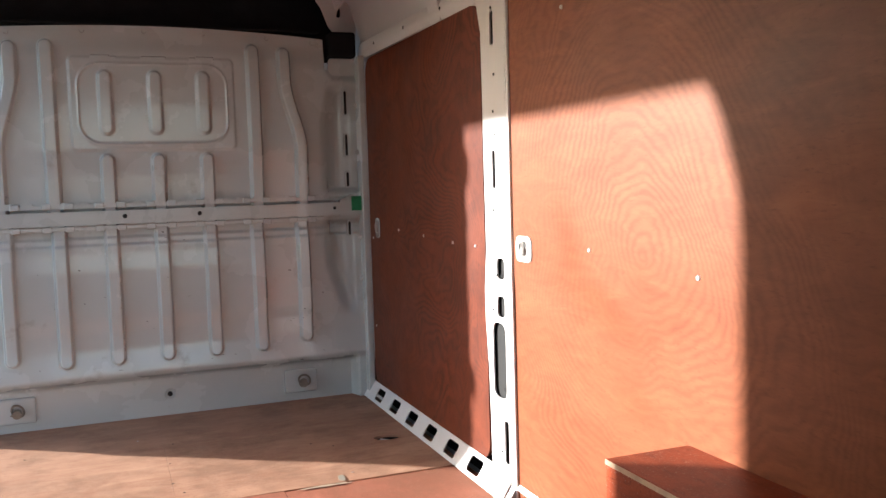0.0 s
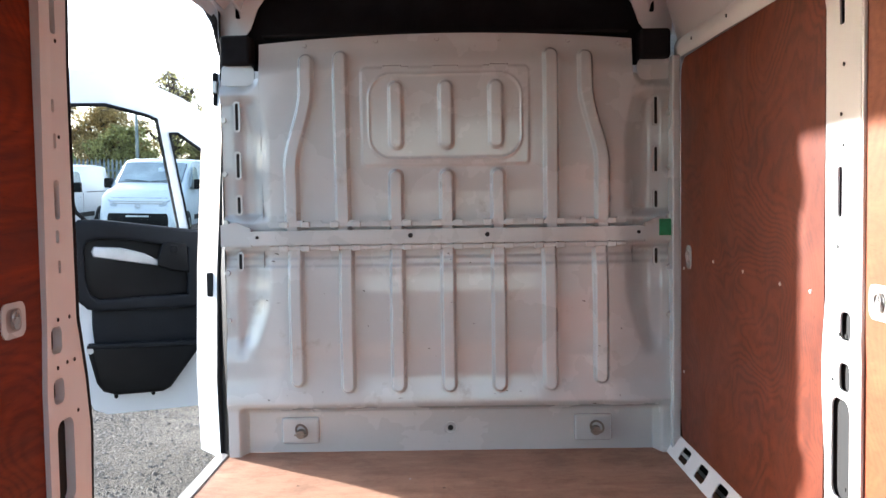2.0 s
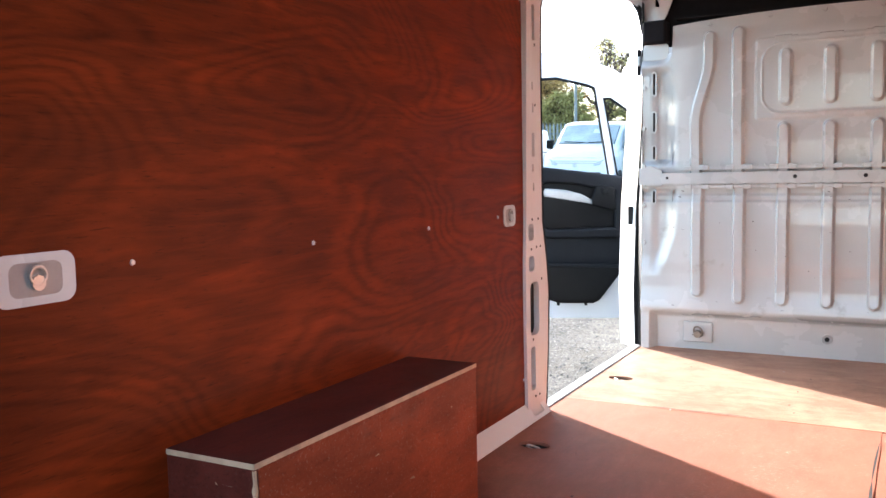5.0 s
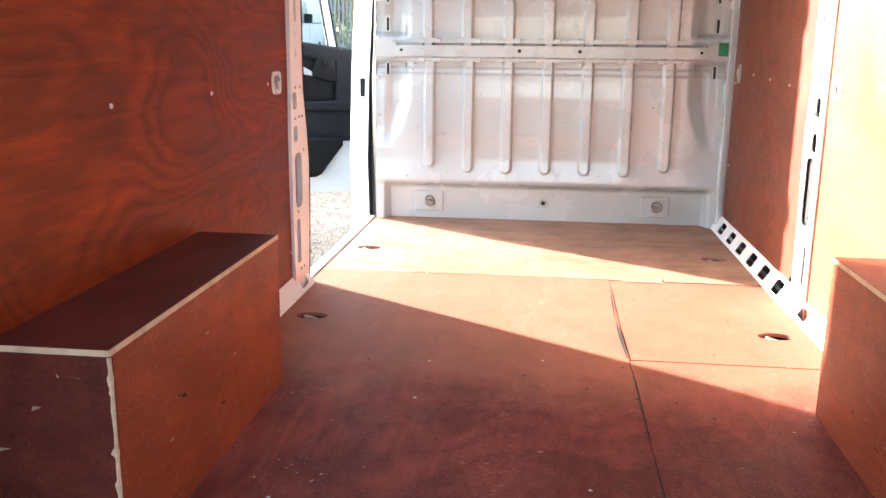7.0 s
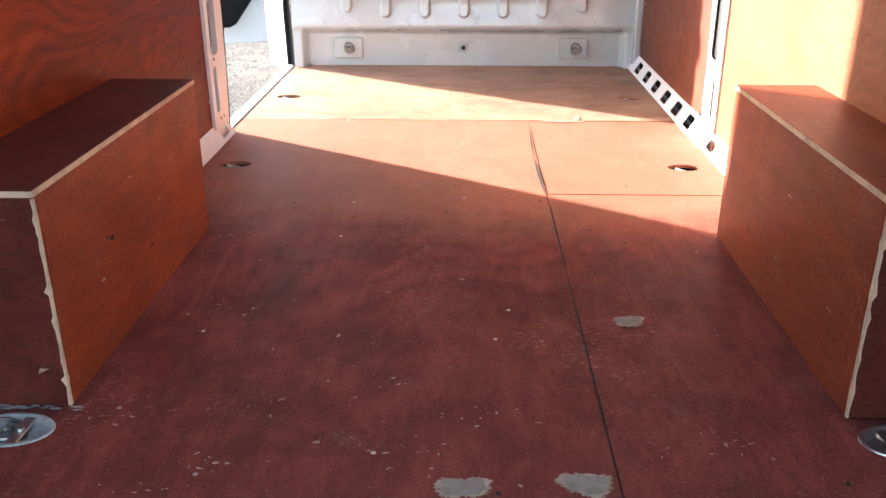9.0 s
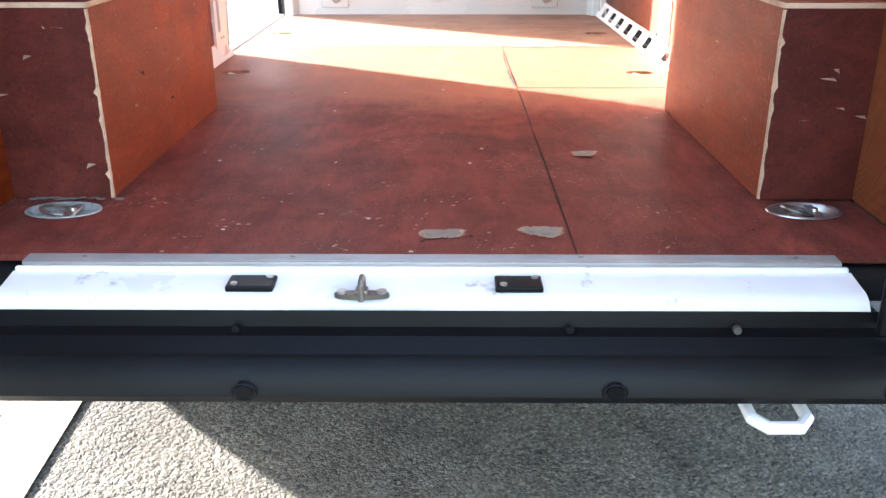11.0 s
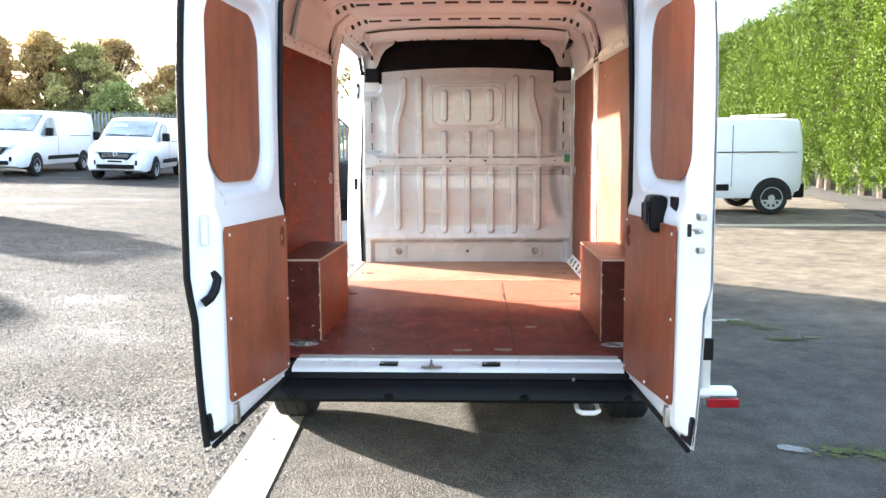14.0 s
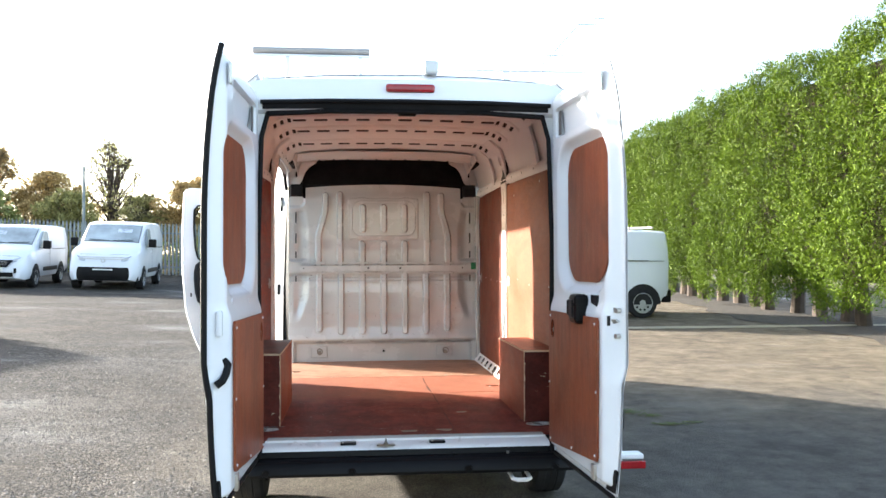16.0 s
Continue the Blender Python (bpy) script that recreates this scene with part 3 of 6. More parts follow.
patch(0.381, 0.872, 0.078, 0.055, 1)
patch(0.023, 0.296, 0.085, 0.062, 2)
patch(0.219, 0.307, 0.105, 0.066, 3)
patch(0.40, 2.630, 0.22, 0.018, 4)
patch(0.47, 2.68, 0.03, 0.07, 6)
patch(-0.35, 2.6465, 0.5, 0.008, 7, VOID, 0.0032)
heaps = [(-0.44, 0.27, 0.07), (-0.40, 0.35, 0.05), (-0.05, 0.37, 0.08), (-0.20, 0.42, 0.08), (0.05, 0.50, 0.09), (-0.35, 0.52, 0.06), (0.12, 0.24, 0.05), (-0.20, 0.24, 0.08),
         (-0.60, 0.48, 0.05), (-0.50, 0.95, 0.10), (0.20, 0.75, 0.07), (-0.15, 0.62, 0.10), (0.45, 0.42, 0.08), (-0.62, 1.35, 0.04)]
for i in range(285):
    if i < 205:
        hx, hy, hr = heaps[i % len(heaps)]
        x, y = hx + rnd.gauss(0, 0.55) * hr, hy + rnd.gauss(0, 0.28) * hr
    else:
        x, y = rnd.uniform(-0.64, 0.64), 0.20 + rnd.random() ** 1.8 * 1.9
    w = rnd.choice((0.003, 0.004, 0.005, 0.006, 0.009, 0.014)) * rnd.uniform(0.6, 1.4)
    a = rnd.gauss(0, 0.25) + (1.3 if rnd.random() < 0.22 else 0)
    d = min(w * 0.45, rnd.uniform(0.0012, 0.0042))
    c, q = math.cos(a), math.sin(a)
    loop = []
    for k in range(9):
        b = 2 * math.pi * k / 9
        e = rnd.uniform(0.45, 1.1)
        p, o = w / 2 * e * math.cos(b), d * e * math.sin(b)
        loop.append((x + c * p - q * o, min(max(y + q * p + c * o, 0.193), 2.6), FLOOR + 0.0028))
    bm = bmesh.new()
    bm.faces.new([bm.verts.new(v) for v in loop])
    part("scratch", bm, BARE_PATCH if rnd.random() < 0.82 else VOID, bay_floor)
for y0, y1, w in ((1.72, 2.10, 0.011), (2.10, 2.50, 0.006), (1.15, 1.70, 0.005), (0.20, 1.10, 0.003)):
    side, back = [], []
    for k in range(13):
        y = y0 + (y1 - y0) * k / 12
        q = w * math.sin(math.pi * k / 12) ** 0.6 * rnd.uniform(0.5, 1.0)
        mid_x = 0.2718 - 0.012 * max(0, math.sin(math.pi * (y - 1.6) / 1.0)) * (1.6 < y < 2.6)
        side.append((mid_x - 0.5 * q - 0.0006, y, FLOOR + 0.0034))
        back.append((mid_x + 0.5 * q + 0.0006, y, FLOOR + 0.0034))
    bm = bmesh.new()
    bm.faces.new([bm.verts.new(v) for v in side + back[::-1]])
    part("open_joint", bm, VOID, bay_floor, "dark ragged joint between floor boards")
for i in range(34):
    x, y = rnd.uniform(-0.66, 0.66), rnd.uniform(0.16, 3.5)
    bm = bmesh.new()
    bm.faces.new([bm.verts.new((x + 0.005 * math.cos(a), y + 0.005 * math.sin(a), FLOOR + 0.003)) for a in [k * 1.0472 for k in range(6)]])
    part("screw_head", bm, VOID if i % 3 else STEEL, bay_floor)


def side_loop(y0, y1, z0, z1a, z1b, r):
    """A ply outline in (y, z) whose top runs from z1a to z1b, with rounded top corners."""
    pts = [(y0, z0), (y1, z0)]
    for i in range(6):
        a = radians(90 * i / 5)
        pts.append((y1 - r + r * math.cos(a), z1b - r + r * math.sin(a)))
    for i in range(6):
        a = radians(90 + 90 * i / 5)
        pts.append((y0 + r + r * math.cos(a), z1a - r + r * math.sin(a)))
    return pts


def wall_fn(x, s):
    return lambda u, v, w: (x + s * w, u, v)


bm = bmesh.new()
plate(bm, side_loop(0.13, 2.262, FLOOR + 0.002, 2.035, 2.105, 0.05), [], wall_fn(-0.905, -1), 0.010)
lining_left = part("ply_lining", bm, PLY_WALL_SHADED, van, "red-brown ply side lining with swirling grain, darkened for its shade")
bm = bmesh.new()
plate(bm, side_loop(0.13, 2.225, FLOOR + 0.002, 2.035, 2.085, 0.05), [], wall_fn(0.905, 1), 0.010)
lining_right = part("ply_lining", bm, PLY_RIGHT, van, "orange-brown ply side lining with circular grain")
bm = bmesh.new()
plate(bm, rr(2.425, 3.715, 0.625, 2.10, 0.07), [], wall_fn(0.905, 1), 0.010)
lining_front = part("ply_lining", bm, PLY_FRONT, van, "red-brown ply side lining panel by the bulkhead")


def cup(x, y, z, s, parent, w=0.10, h=0.075):
    """A recessed lashing cup: pale pressed plate with a bolt."""
    bm = bmesh.new()
    plate(bm, rr(y - w / 2, y + w / 2, z - h / 2, z + h / 2, 0.022), [rr(y - w * 0.33, y + w * 0.33, z - h * 0.33, z + h * 0.33, 0.016)], wall_fn(x - s * 0.003, s), 0.006)
    c = part("lashing_cup", bm, PRIMER, parent, "pale pressed lashing cup in the ply")
    bm = bmesh.new()
    plate(bm, rr(y - w * 0.34, y + w * 0.34, z - h * 0.34, z + h * 0.34, 0.016), [], wall_fn(x + s * 0.001 - s * 0.0035, s), 0.002)
    part("cup_floor", bm, DULL_ALU, c)
    bm = bmesh.new()
    rod(bm, (x - s * 0.002, y, z - 0.006), (x - s * 0.010, y, z - 0.006), 0.013, n=10)
    ring(bm, (x - s * 0.008, y, z + 0.006), (1, 0, 0), 0.015, 0.003, 14, 6)
    part("cup_bolt", bm, STEEL, c)


cup(-0.905, 2.135, 1.333, -1, lining_left)
cup(-0.905, 0.25, 1.33, -1, lining_left, 0.15, 0.085)
cup(0.905, 2.145, 1.341, 1, lining_right)
cup(0.905, 3.60, 1.347, 1, lining_front, 0.06, 0.09)
for par, x, s, pts in ((lining_left, -0.905, -1, [(0.45, 1.337), (0.995, 1.329), (1.555, 1.327), (2.04, 1.333), (1.79, 2.07), (0.75, 2.02), (2.25, 0.72), (2.26, 0.60), (0.3, 0.9)]),
                       (lining_right, 0.905, 1, [(0.75, 1.33), (1.35, 1.33), (1.78, 1.36), (0.3, 1.3), (1.9, 1.98), (1.0, 2.0)]),
                       (lining_front, 0.905, 1, [(3.3, 1.35), (3.0, 1.34), (2.7, 1.33), (2.5, 1.33), (3.67, 0.9), (3.67, 1.3)])):
    for y, z in pts:
        bm = bmesh.new()
        rod(bm, (x + s * 0.001, y, z), (x - s * 0.003, y, z), 0.0065, 0.005, n=8)
        part("screw_head", bm, ALU, par)


# wheel arch boxes
def arch_box(s, xin, y0, y1, z1, top_ply):
    root = part("wheel_arch_box", boxed(s * (xin + 0.014), s * 0.903, y0 + 0.014, y1 - 0.014, FLOOR + 0.002, z1 - 0.014), VOID, van, "red-brown ply box over the wheel arch")
    lo, hi = min(s * xin, s * 0.904), max(s * xin, s * 0.904)
    part("top_panel", boxed(lo, hi, y0, y1, z1 - 0.012, z1, 0.0015), top_ply, root)
    a, b = min(s * xin, s * (xin + 0.012)), max(s * xin, s * (xin + 0.012))
    part("side_panel", boxed(a, b, y0 + 0.0125, y1, FLOOR + 0.002, z1 - 0.0125, 0.0015), PLY_BOX, root)
    # end face takes the darker ply in place of its shade
    part("rear_panel", boxed(lo + (0 if s < 0 else 0.0), hi, y0, y0 + 0.012, FLOOR + 0.002, z1 - 0.0125, 0.0015), PLY_SHADED, root, "ply end panel, shade painted in as dark purple-brown")
    part("front_panel", boxed(lo + 0.0125 * (s > 0), hi - 0.0125 * (s < 0), y1 - 0.012, y1 - 0.0005, FLOOR + 0.002, z1 - 0.0125, 0.0015), PLY_BOX, root)
    e = s * (xin - 0.0015)
    part("edge_strip", boxed(min(e, s * (xin + 0.001)), max(e, s * (xin + 0.001)), y0, y1, z1 - 0.0115, z1 - 0.001), PLY_EDGE, root, "pale bare ply edge")
    part("edge_strip", boxed(lo, hi, y0 - 0.0015, y0 + 0.001, z1 - 0.0115, z1 - 0.001), PLY_EDGE, root, "pale bare ply edge")
    r = random.Random(11 if s < 0 else 12)
    jag, zz = [], FLOOR + 0.004
    while zz < z1 - 0.03:
        jag.append((r.choice((0.002, 0.0025, 0.003, 0.004, 0.009)) * r.uniform(0.6, 1.2), zz))
        zz += r.uniform(0.006, 0.022)
    for u, f in ((1, lambda u, v, w: (s * (xin + u), y0 - 0.0016 + w, v)), (2, lambda u, v, w: (s * (xin - 0.0018 + w), y0 + u, v))):
        bm = bmesh.new()
        plate(bm, [(-0.0005, FLOOR + 0.004), *[(q * (1 if u == 1 else 0.45) + 0.004 * (u == 2), z) for q, z in jag], (0.004, z1 - 0.014), (-0.0005, z1 - 0.014)], [], f, 0.001)
        part("chipped_edge", bm, PLY_EDGE, root, "chipped pale ply corner")
    for i in range(5):
        x, z, w = r.uniform(xin + 0.02, 0.88), r.uniform(FLOOR + 0.03, z1 - 0.05), r.uniform(0.006, 0.04)
        bm = bmesh.new()
        bm.faces.new([bm.verts.new((s * (x + p), y0 - 0.0012, z + q)) for p, q in ((0, 0), (w, r.uniform(-0.01, 0.01)), (w * 0.8, 0.0015), (0, 0.001))])
        part("scratch", bm, BARE_PATCH, root)
    for i in range(9):
        y, z, w = r.uniform(y0 + 0.1, y1 - 0.1), r.uniform(FLOOR + 0.05, z1 - 0.08), r.uniform(0.004, 0.03)
        bm = bmesh.new()
        bm.faces.new([bm.verts.new((s * (xin - 0.0012), y + p, z + q)) for p, q in ((0, 0), (w, r.uniform(-0.012, 0.012)), (w * 0.8, 0.004), (0, 0.003))])
        part("scratch", bm, BARE_PATCH if i % 3 else VOID, root)
    return root


# left top gets the shaded ply; right top keeps the brighter ply
arch_box(-1, 0.688, 0.509, 1.415, 0.973, PLY_SHADED)
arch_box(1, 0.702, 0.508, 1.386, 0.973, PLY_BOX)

# ---- bulkhead: one pressed panel ----
RIBS_LOW = [-0.60, -0.40, -0.20, 0.0, 0.20, 0.40, 0.60]


def bar(x, z, cx, half, z0, z1, edge=0.014):
    """1 inside a rounded upright rib, falling to 0 over its edge."""
    dz = max(z0 + half - z, 0, z - (z1 - half))
    d = math.hypot(x - cx, dz) if dz > 0 else abs(x - cx)
    return 1 - soft(half - edge / 2, half + edge / 2, d)


def rect(x, z, x0, x1, z0, z1, r, edge=0.012):
    qx, qz = abs(x - (x0 + x1) / 2) - (x1 - x0) / 2 + r, abs(z - (z0 + z1) / 2) - (z1 - z0) / 2 + r
    d = math.hypot(max(qx, 0), max(qz, 0)) + min(max(qx, qz), 0) - r
    return 1 - soft(-edge / 2, edge / 2, d)


def top_edge(x):
    return 2.228 - 0.032 * (abs(x) / 0.72) ** 2


def bulk_y(x, z):
    a = abs(x)
    h = 0.0
    # lower ribs
    for c in RIBS_LOW:
        foot = 0.822 if abs(c) < 0.5 else 0.847
        h = max(h, 0.029 * bar(x, z, c, 0.0255, foot, 1.60) * (z < 1.45))
    for c in (-0.20, 0.0, 0.20):
        h = max(h, 0.029 * bar(x, z, c, 0.0255, 1.40, 1.695) * (z > 1.4))
    for c in (-0.41, 0.41):
        h = max(h, 0.029 * bar(x, z, c, 0.0255, 1.30, 2.16) * (z > 1.4))
    for s in (-1, 1):
        c = s * (0.61 - 0.065 * soft(1.70, 2.02, z))
        h = max(h, 0.029 * bar(x, z, c, 0.0255, 1.30, 2.15) * (z > 1.4))
    # window blank with its ribs
    h = max(h, 0.007 * rect(x, z, -0.330, 0.325, 1.713, 2.094, 0.02))
    inner = rect(x, z, -0.303, 0.298, 1.735, 2.071, 0.09, 0.01) - rect(x, z, -0.296, 0.291, 1.742, 2.064, 0.085, 0.01)
    h += 0.006 * inner
    for c in (-0.195, 0.0, 0.195):
        h = max(h, 0.007 + 0.021 * bar(x, z, c, 0.0255, 1.778, 2.038)) if abs(x - c) < 0.05 and 1.75 < z < 2.1 else h
    y = 3.76 - h
    # swage step in the middle, dished sides, foot
    y += 0.020 * soft(1.315, 1.33, z) * (1 - soft(1.60, 1.72, z)) * 0.5 + 0.008 * soft(1.345, 1.36, z) * (1 - soft(1.45, 1.5, z))
    y -= 0.012 * soft(0.95, 1.02, z) * (1 - soft(1.2, 1.3, z)) * 0.5
    lens = 0.69 + 0.075 * (1 - soft(0.92, 1.22, z)) + 0.03 * soft(1.80, 2.0, z)
    rail_band = soft(1.365, 1.395, z) * (1 - soft(1.495, 1.535, z))
    dish = soft(lens, lens + 0.085, a) * soft(0.93, 1.05, z) * (1 - soft(1.955, 2.0, z)) * (1 - rail_band)
    y += 0.042 * dish - 0.018 * soft(0.79, 0.85, a) * dish
    # rounded corner recess under the foam pad
    y += 0.022 * rect(a, z, 0.745, 0.95, 2.02, 2.30, 0.05, 0.04)
    y += 0.02 * soft(2.10, 2.19, z + 0.032 * (a / 0.72) ** 2)
    y += 0.065 * (1 - soft(0.725, 0.765, z)) * (1 - soft(0.815, 0.845, a))
    y -= 0.018 * (1 - soft(0.76, 0.90, z)) * soft(0.74, 0.78, z)
    return y


def bulk(x, v):
    z0 = FLOOR + 0.001
    z1 = top_edge(x) if abs(x) < 0.73 else 2.06
    z = z0 + (z1 - z0) * v
    return (x, bulk_y(x, z), z)


xs = sorted(set([round(v, 4) for v in span(-0.885, 0.885, 590)] + [-0.7301, -0.7299, 0.7299, 0.7301]))
bulkhead = sheet("bulkhead", bulk, xs, span(0, 1, 330), PRIMER, van, "grey pressed-steel bulkhead with upright ribs")
for c in (-0.608, 0.576):
    bm = boxed(c - 0.075, c + 0.075, 3.808, 3.832, 0.598, 0.705, 0.008)
    pad = part("ring_plate", bm, PRIMER, bulkhead)
    bm = bmesh.new()
    rod(bm, (c + 0.006, 3.792, 0.645), (c + 0.006, 3.772, 0.645), 0.021, 0.017, n=14)
    ring(bm, (c + 0.010, 3.780, 0.660), (0.45, 1, 0.25), 0.026, 0.0048, 24, 6)
    box(bm, c - 0.018, c + 0.03, 3.768, 3.773, 0.642, 0.648)
    part("lashing_ring", bm, DARK_STEEL, pad, "steel lashing ring and bolt")
bm = bmesh.new()
ring(bm, (0, 3.822, 0.655), (0, 1, 0), 0.022, 0.004, 22, 6)
part("bolt_rim", bm, PRIMER, bulkhead)
part("bolt_hole", rod(bmesh.new(), (0, 3.824, 0.655), (0, 3.817, 0.655), 0.011, n=12), VOID, bulkhead)

# cross rail with castellated flange
bm = bmesh.new()
plate(bm, rr(-0.775, 0.775, 1.409, 1.464, 0.006), [], lambda u, v, w: (u, 3.732 + w, v), 0.03)
rail = part("cross_rail", bm, PRIMER, bulkhead, "grey steel rail bolted across the bulkhead")
for x0, x1 in ((-0.68, -0.175), (-0.115, 0.125), (0.185, 0.68)):
    bm = bmesh.new()
    plate(bm, rr(x0, x1, 1.423, 1.457, 0.017), [rr(x0 + 0.006, x1 - 0.006, 1.429, 1.451, 0.011)], lambda u, v, w: (u, 3.73 + w, v), 0.004)
    part("rail_swage", bm, PRIMER, rail)
for x in (-0.745, -0.145, 0.155, 0.745):
    r = 0.0095 if abs(x) < 0.3 else 0.007
    part("rail_hole", rod(bmesh.new(), (x, 3.732, 1.44), (x, 3.728, 1.44), r, n=12), VOID, rail)
bm = bmesh.new()
pts = [(-0.70, 1.478)]
x = -0.70
k = 0
while x < 0.70:
    top = 1.503 if k % 2 else 1.492
    pts += [(x, top), (x + 0.03, top)]
    x += 0.035
    k += 1
pts += [(0.70, 1.478)]
plate(bm, pts, [], lambda u, v, w: (u, 3.742 + w, v), 0.012)
part("flange", bm, PRIMER, rail)
part("lower_flange", boxed(-0.70, 0.70, 3.74, 3.752, 1.388, 1.404, 0.003), PRIMER, rail)
for c in RIBS_LOW:
    for z in (1.485, 1.392):
        for dx in (-0.042, 0.042):
            part("tab", boxed(c + dx - 0.018, c + dx + 0.018, 3.736, 3.752, z - 0.010, z + 0.014, 0.004), PRIMER, rail)
for s in (-1, 1):
    bm = bmesh.new()
    plate(bm, [(s * 0.772, 1.405), (s * 0.89, 1.405), (s * 0.89, 1.49), (s * 0.83, 1.50), (s * 0.772, 1.475)], [], lambda u, v, w: (u, 3.74 + w, v), 0.02)
    part("rail_bracket", bm, PRIMER, rail)
    for z0, z1 in ((1.86, 1.965), (1.675, 1.77), (1.535, 1.60), (1.315, 1.375)):
        bm = bmesh.new()
        plate(bm, rr(s * 0.818 - 0.013, s * 0.818 + 0.013, z0 - 0.008, z1 + 0.008, 0.012), [rr(s * 0.818 - 0.006, s * 0.818 + 0.006, z0, z1, 0.005)], lambda u, v, w: (u, 3.756 + w, v), 0.008)
        part("slot_rim", bm, PRIMER, bulkhead)
        bm = bmesh.new()
        plate(bm, rr(s * 0.818 - 0.007, s * 0.818 + 0.007, z0, z1, 0.005), [], lambda u, v, w: (u, 3.761 + w, v), 0.002)
        part("slot", bm, VOID, bulkhead)
    for z in (1.90, 1.69, 1.50, 1.41, 1.30, 1.11):
        bm = bmesh.new()
        rod(bm, (s * 0.872, 3.768, z), (s * 0.872, 3.755, z), 0.012, 0.010, n=10)
        part("flange_bolt", bm, STEEL if z > 1.3 else PRIMER, bulkhead)
    # recessed corner gusset and black foam pad
    bm = bmesh.new()
    plate(bm, rr(min(s * 0.75, s * 0.88), max(s * 0.75, s * 0.88), 2.035, 2.06 + 0.06, 0.03), [], lambda u, v, w: (u, 3.775 + w, v), 0.01)
    part("corner_gusset", bm, PRIMER, bulkhead)
    part("foam_pad", boxed(min(s * 0.755, s * 0.872), max(s * 0.755, s * 0.872), 3.73, 3.84, 2.112, 2.225, 0.012), FELT, bulkhead, "black foam corner pad")
for x in (-0.55, -0.27, -0.03, 0.21, 0.48, 0.68):
    part("flange_bolt", rod(bmesh.new(), (x, 3.785, top_edge(x) - 0.022), (x, 3.772, top_edge(x) - 0.022), 0.010, 0.008, n=10), PRIMER, bulkhead)
part("tape", boxed(0.825, 0.872, 3.732, 3.737, 1.425, 1.49, 0.002), GREEN, bulkhead, "green tape tag")
r = random.Random(9)
for i in range(34):
    x, z = r.uniform(-0.75, 0.75), r.choice((0.79, 0.80, 0.97, 1.08, 1.2, 1.35)) + r.uniform(-0.03, 0.03)
    w = r.uniform(0.003, 0.016)
    y = min(bulk_y(x, z), bulk_y(x + w, z)) - 0.0012
    bm = bmesh.new()
    bm.faces.new([bm.verts.new(p) for p in ((x, y, z), (x + w, y, z + r.uniform(-0.006, 0.006)), (x + w * 0.9, y, z + 0.002), (x, y, z + 0.0025))])
    part("scuff", bm, SCUFF_AND_SHADE, bulkhead)
for x, z in ((-0.2, 1.105), (0.0, 1.105), (-0.40, 1.05), (-0.60, 1.05)):
    bm = bmesh.new()
    bm.faces.new([bm.verts.new(p) for p in ((x - 0.026, 3.739, z), (x + 0.024, 3.739, z + 0.004), (x + 0.022, 3.739, z + 0.008), (x - 0.024, 3.739, z + 0.003))])
    part("dent_mark", bm, VOID, bulkhead)

# black lining above the bulkhead
upper = sheet("overhead_lining", lambda u, v: (u, 3.835 + 0.09 * v - 0.03 * math.sin(v * math.pi), 2.10 + 0.40 * v - 0.05 * (abs(u) / 0.85) ** 3 * v), span(-0.89, 0.89, 20), span(0, 1, 10), FELT, van, "black felt lining above the bulkhead")
part("lining_lip", boxed(-0.72, 0.72, 3.78, 3.84, 2.225, 2.238, 0.004), FELT, van)

# ---- body sides ----
SECTION = [(0.985, 0.30), (1.0, 0.55), (1.02, 0.9), (1.02, 1.3), (1.0, 1.75), (0.965, 2.1), (0.925, 2.32), (0.86, 2.415), (0.74, 2.470), (0.4, 2.498), (0.0, 2.506)]


def skin_x(z):
    for (xa, za), (xb, zb) in zip(SECTION, SECTION[1:]):
        if za <= z <= zb:
            return xa + (xb - xa) * (z - za) / (zb - za)
    return SECTION[0][0]


# outer skins: right side whole, left side with the sliding door opening
roof_pts = [(-x, z) for x, z in SECTION[6:]] + [(x, z) for x, z in SECTION[6:-1][::-1]]
sheet("roof_skin", lambda u, v: (roof_pts[u][0], v, roof_pts[u][1] - 0.036 * (1 - soft(0.1, 0.6, v))), list(range(len(roof_pts))), [0.10, 0.2, 0.3, 0.4, 0.5, 0.6] + span(1.0, 4.3, 6), WHITE, van, "white roof skin")
side_pts = [(0.985, 0.40)] + SECTION[1:7]
sheet("side_skin", lambda u, v: (side_pts[u][0], v, side_pts[u][1]), list(range(len(side_pts))), span(0.0, 4.4, 8), WHITE, van, "white outer side panel")
sheet("side_skin", lambda u, v: (-side_pts[u][0], v, side_pts[u][1]), list(range(len(side_pts))), span(0.0, 2.47, 6), WHITE, van, "white outer side panel")
# cab: bonnet, windscreen and roof as one lofted shell
cab = []
for y, zt, w in ((4.35, 2.55, 1.0), (4.75, 2.46, 1.0), (5.2, 2.1, 0.98), (5.75, 1.38, 0.97), (6.2, 1.12, 0.92), (6.35, 0.8, 0.8)):
    cab.append([(-w * 0.97, y, 0.35), (-w, y, min(0.9, zt - 0.1)), (-w * 0.98, y, min(1.3, zt - 0.05)), (-w * 0.86, y, zt - 0.02), (0, y, zt), (w * 0.86, y, zt - 0.02), (w * 0.98, y, min(1.3, zt - 0.05)), (w, y, min(0.9, zt - 0.1)), (w * 0.97, y, 0.35)])
loft("cab_shell", cab, WHITE, van, "white cab", caps=True)

# right pillar between the ply panels
def strip_holes(rows):
    return [rr(y - w / 2, y + w / 2, z - h / 2, z + h / 2, min(w, h) * 0.3, 3) for y, z, w, h in rows]


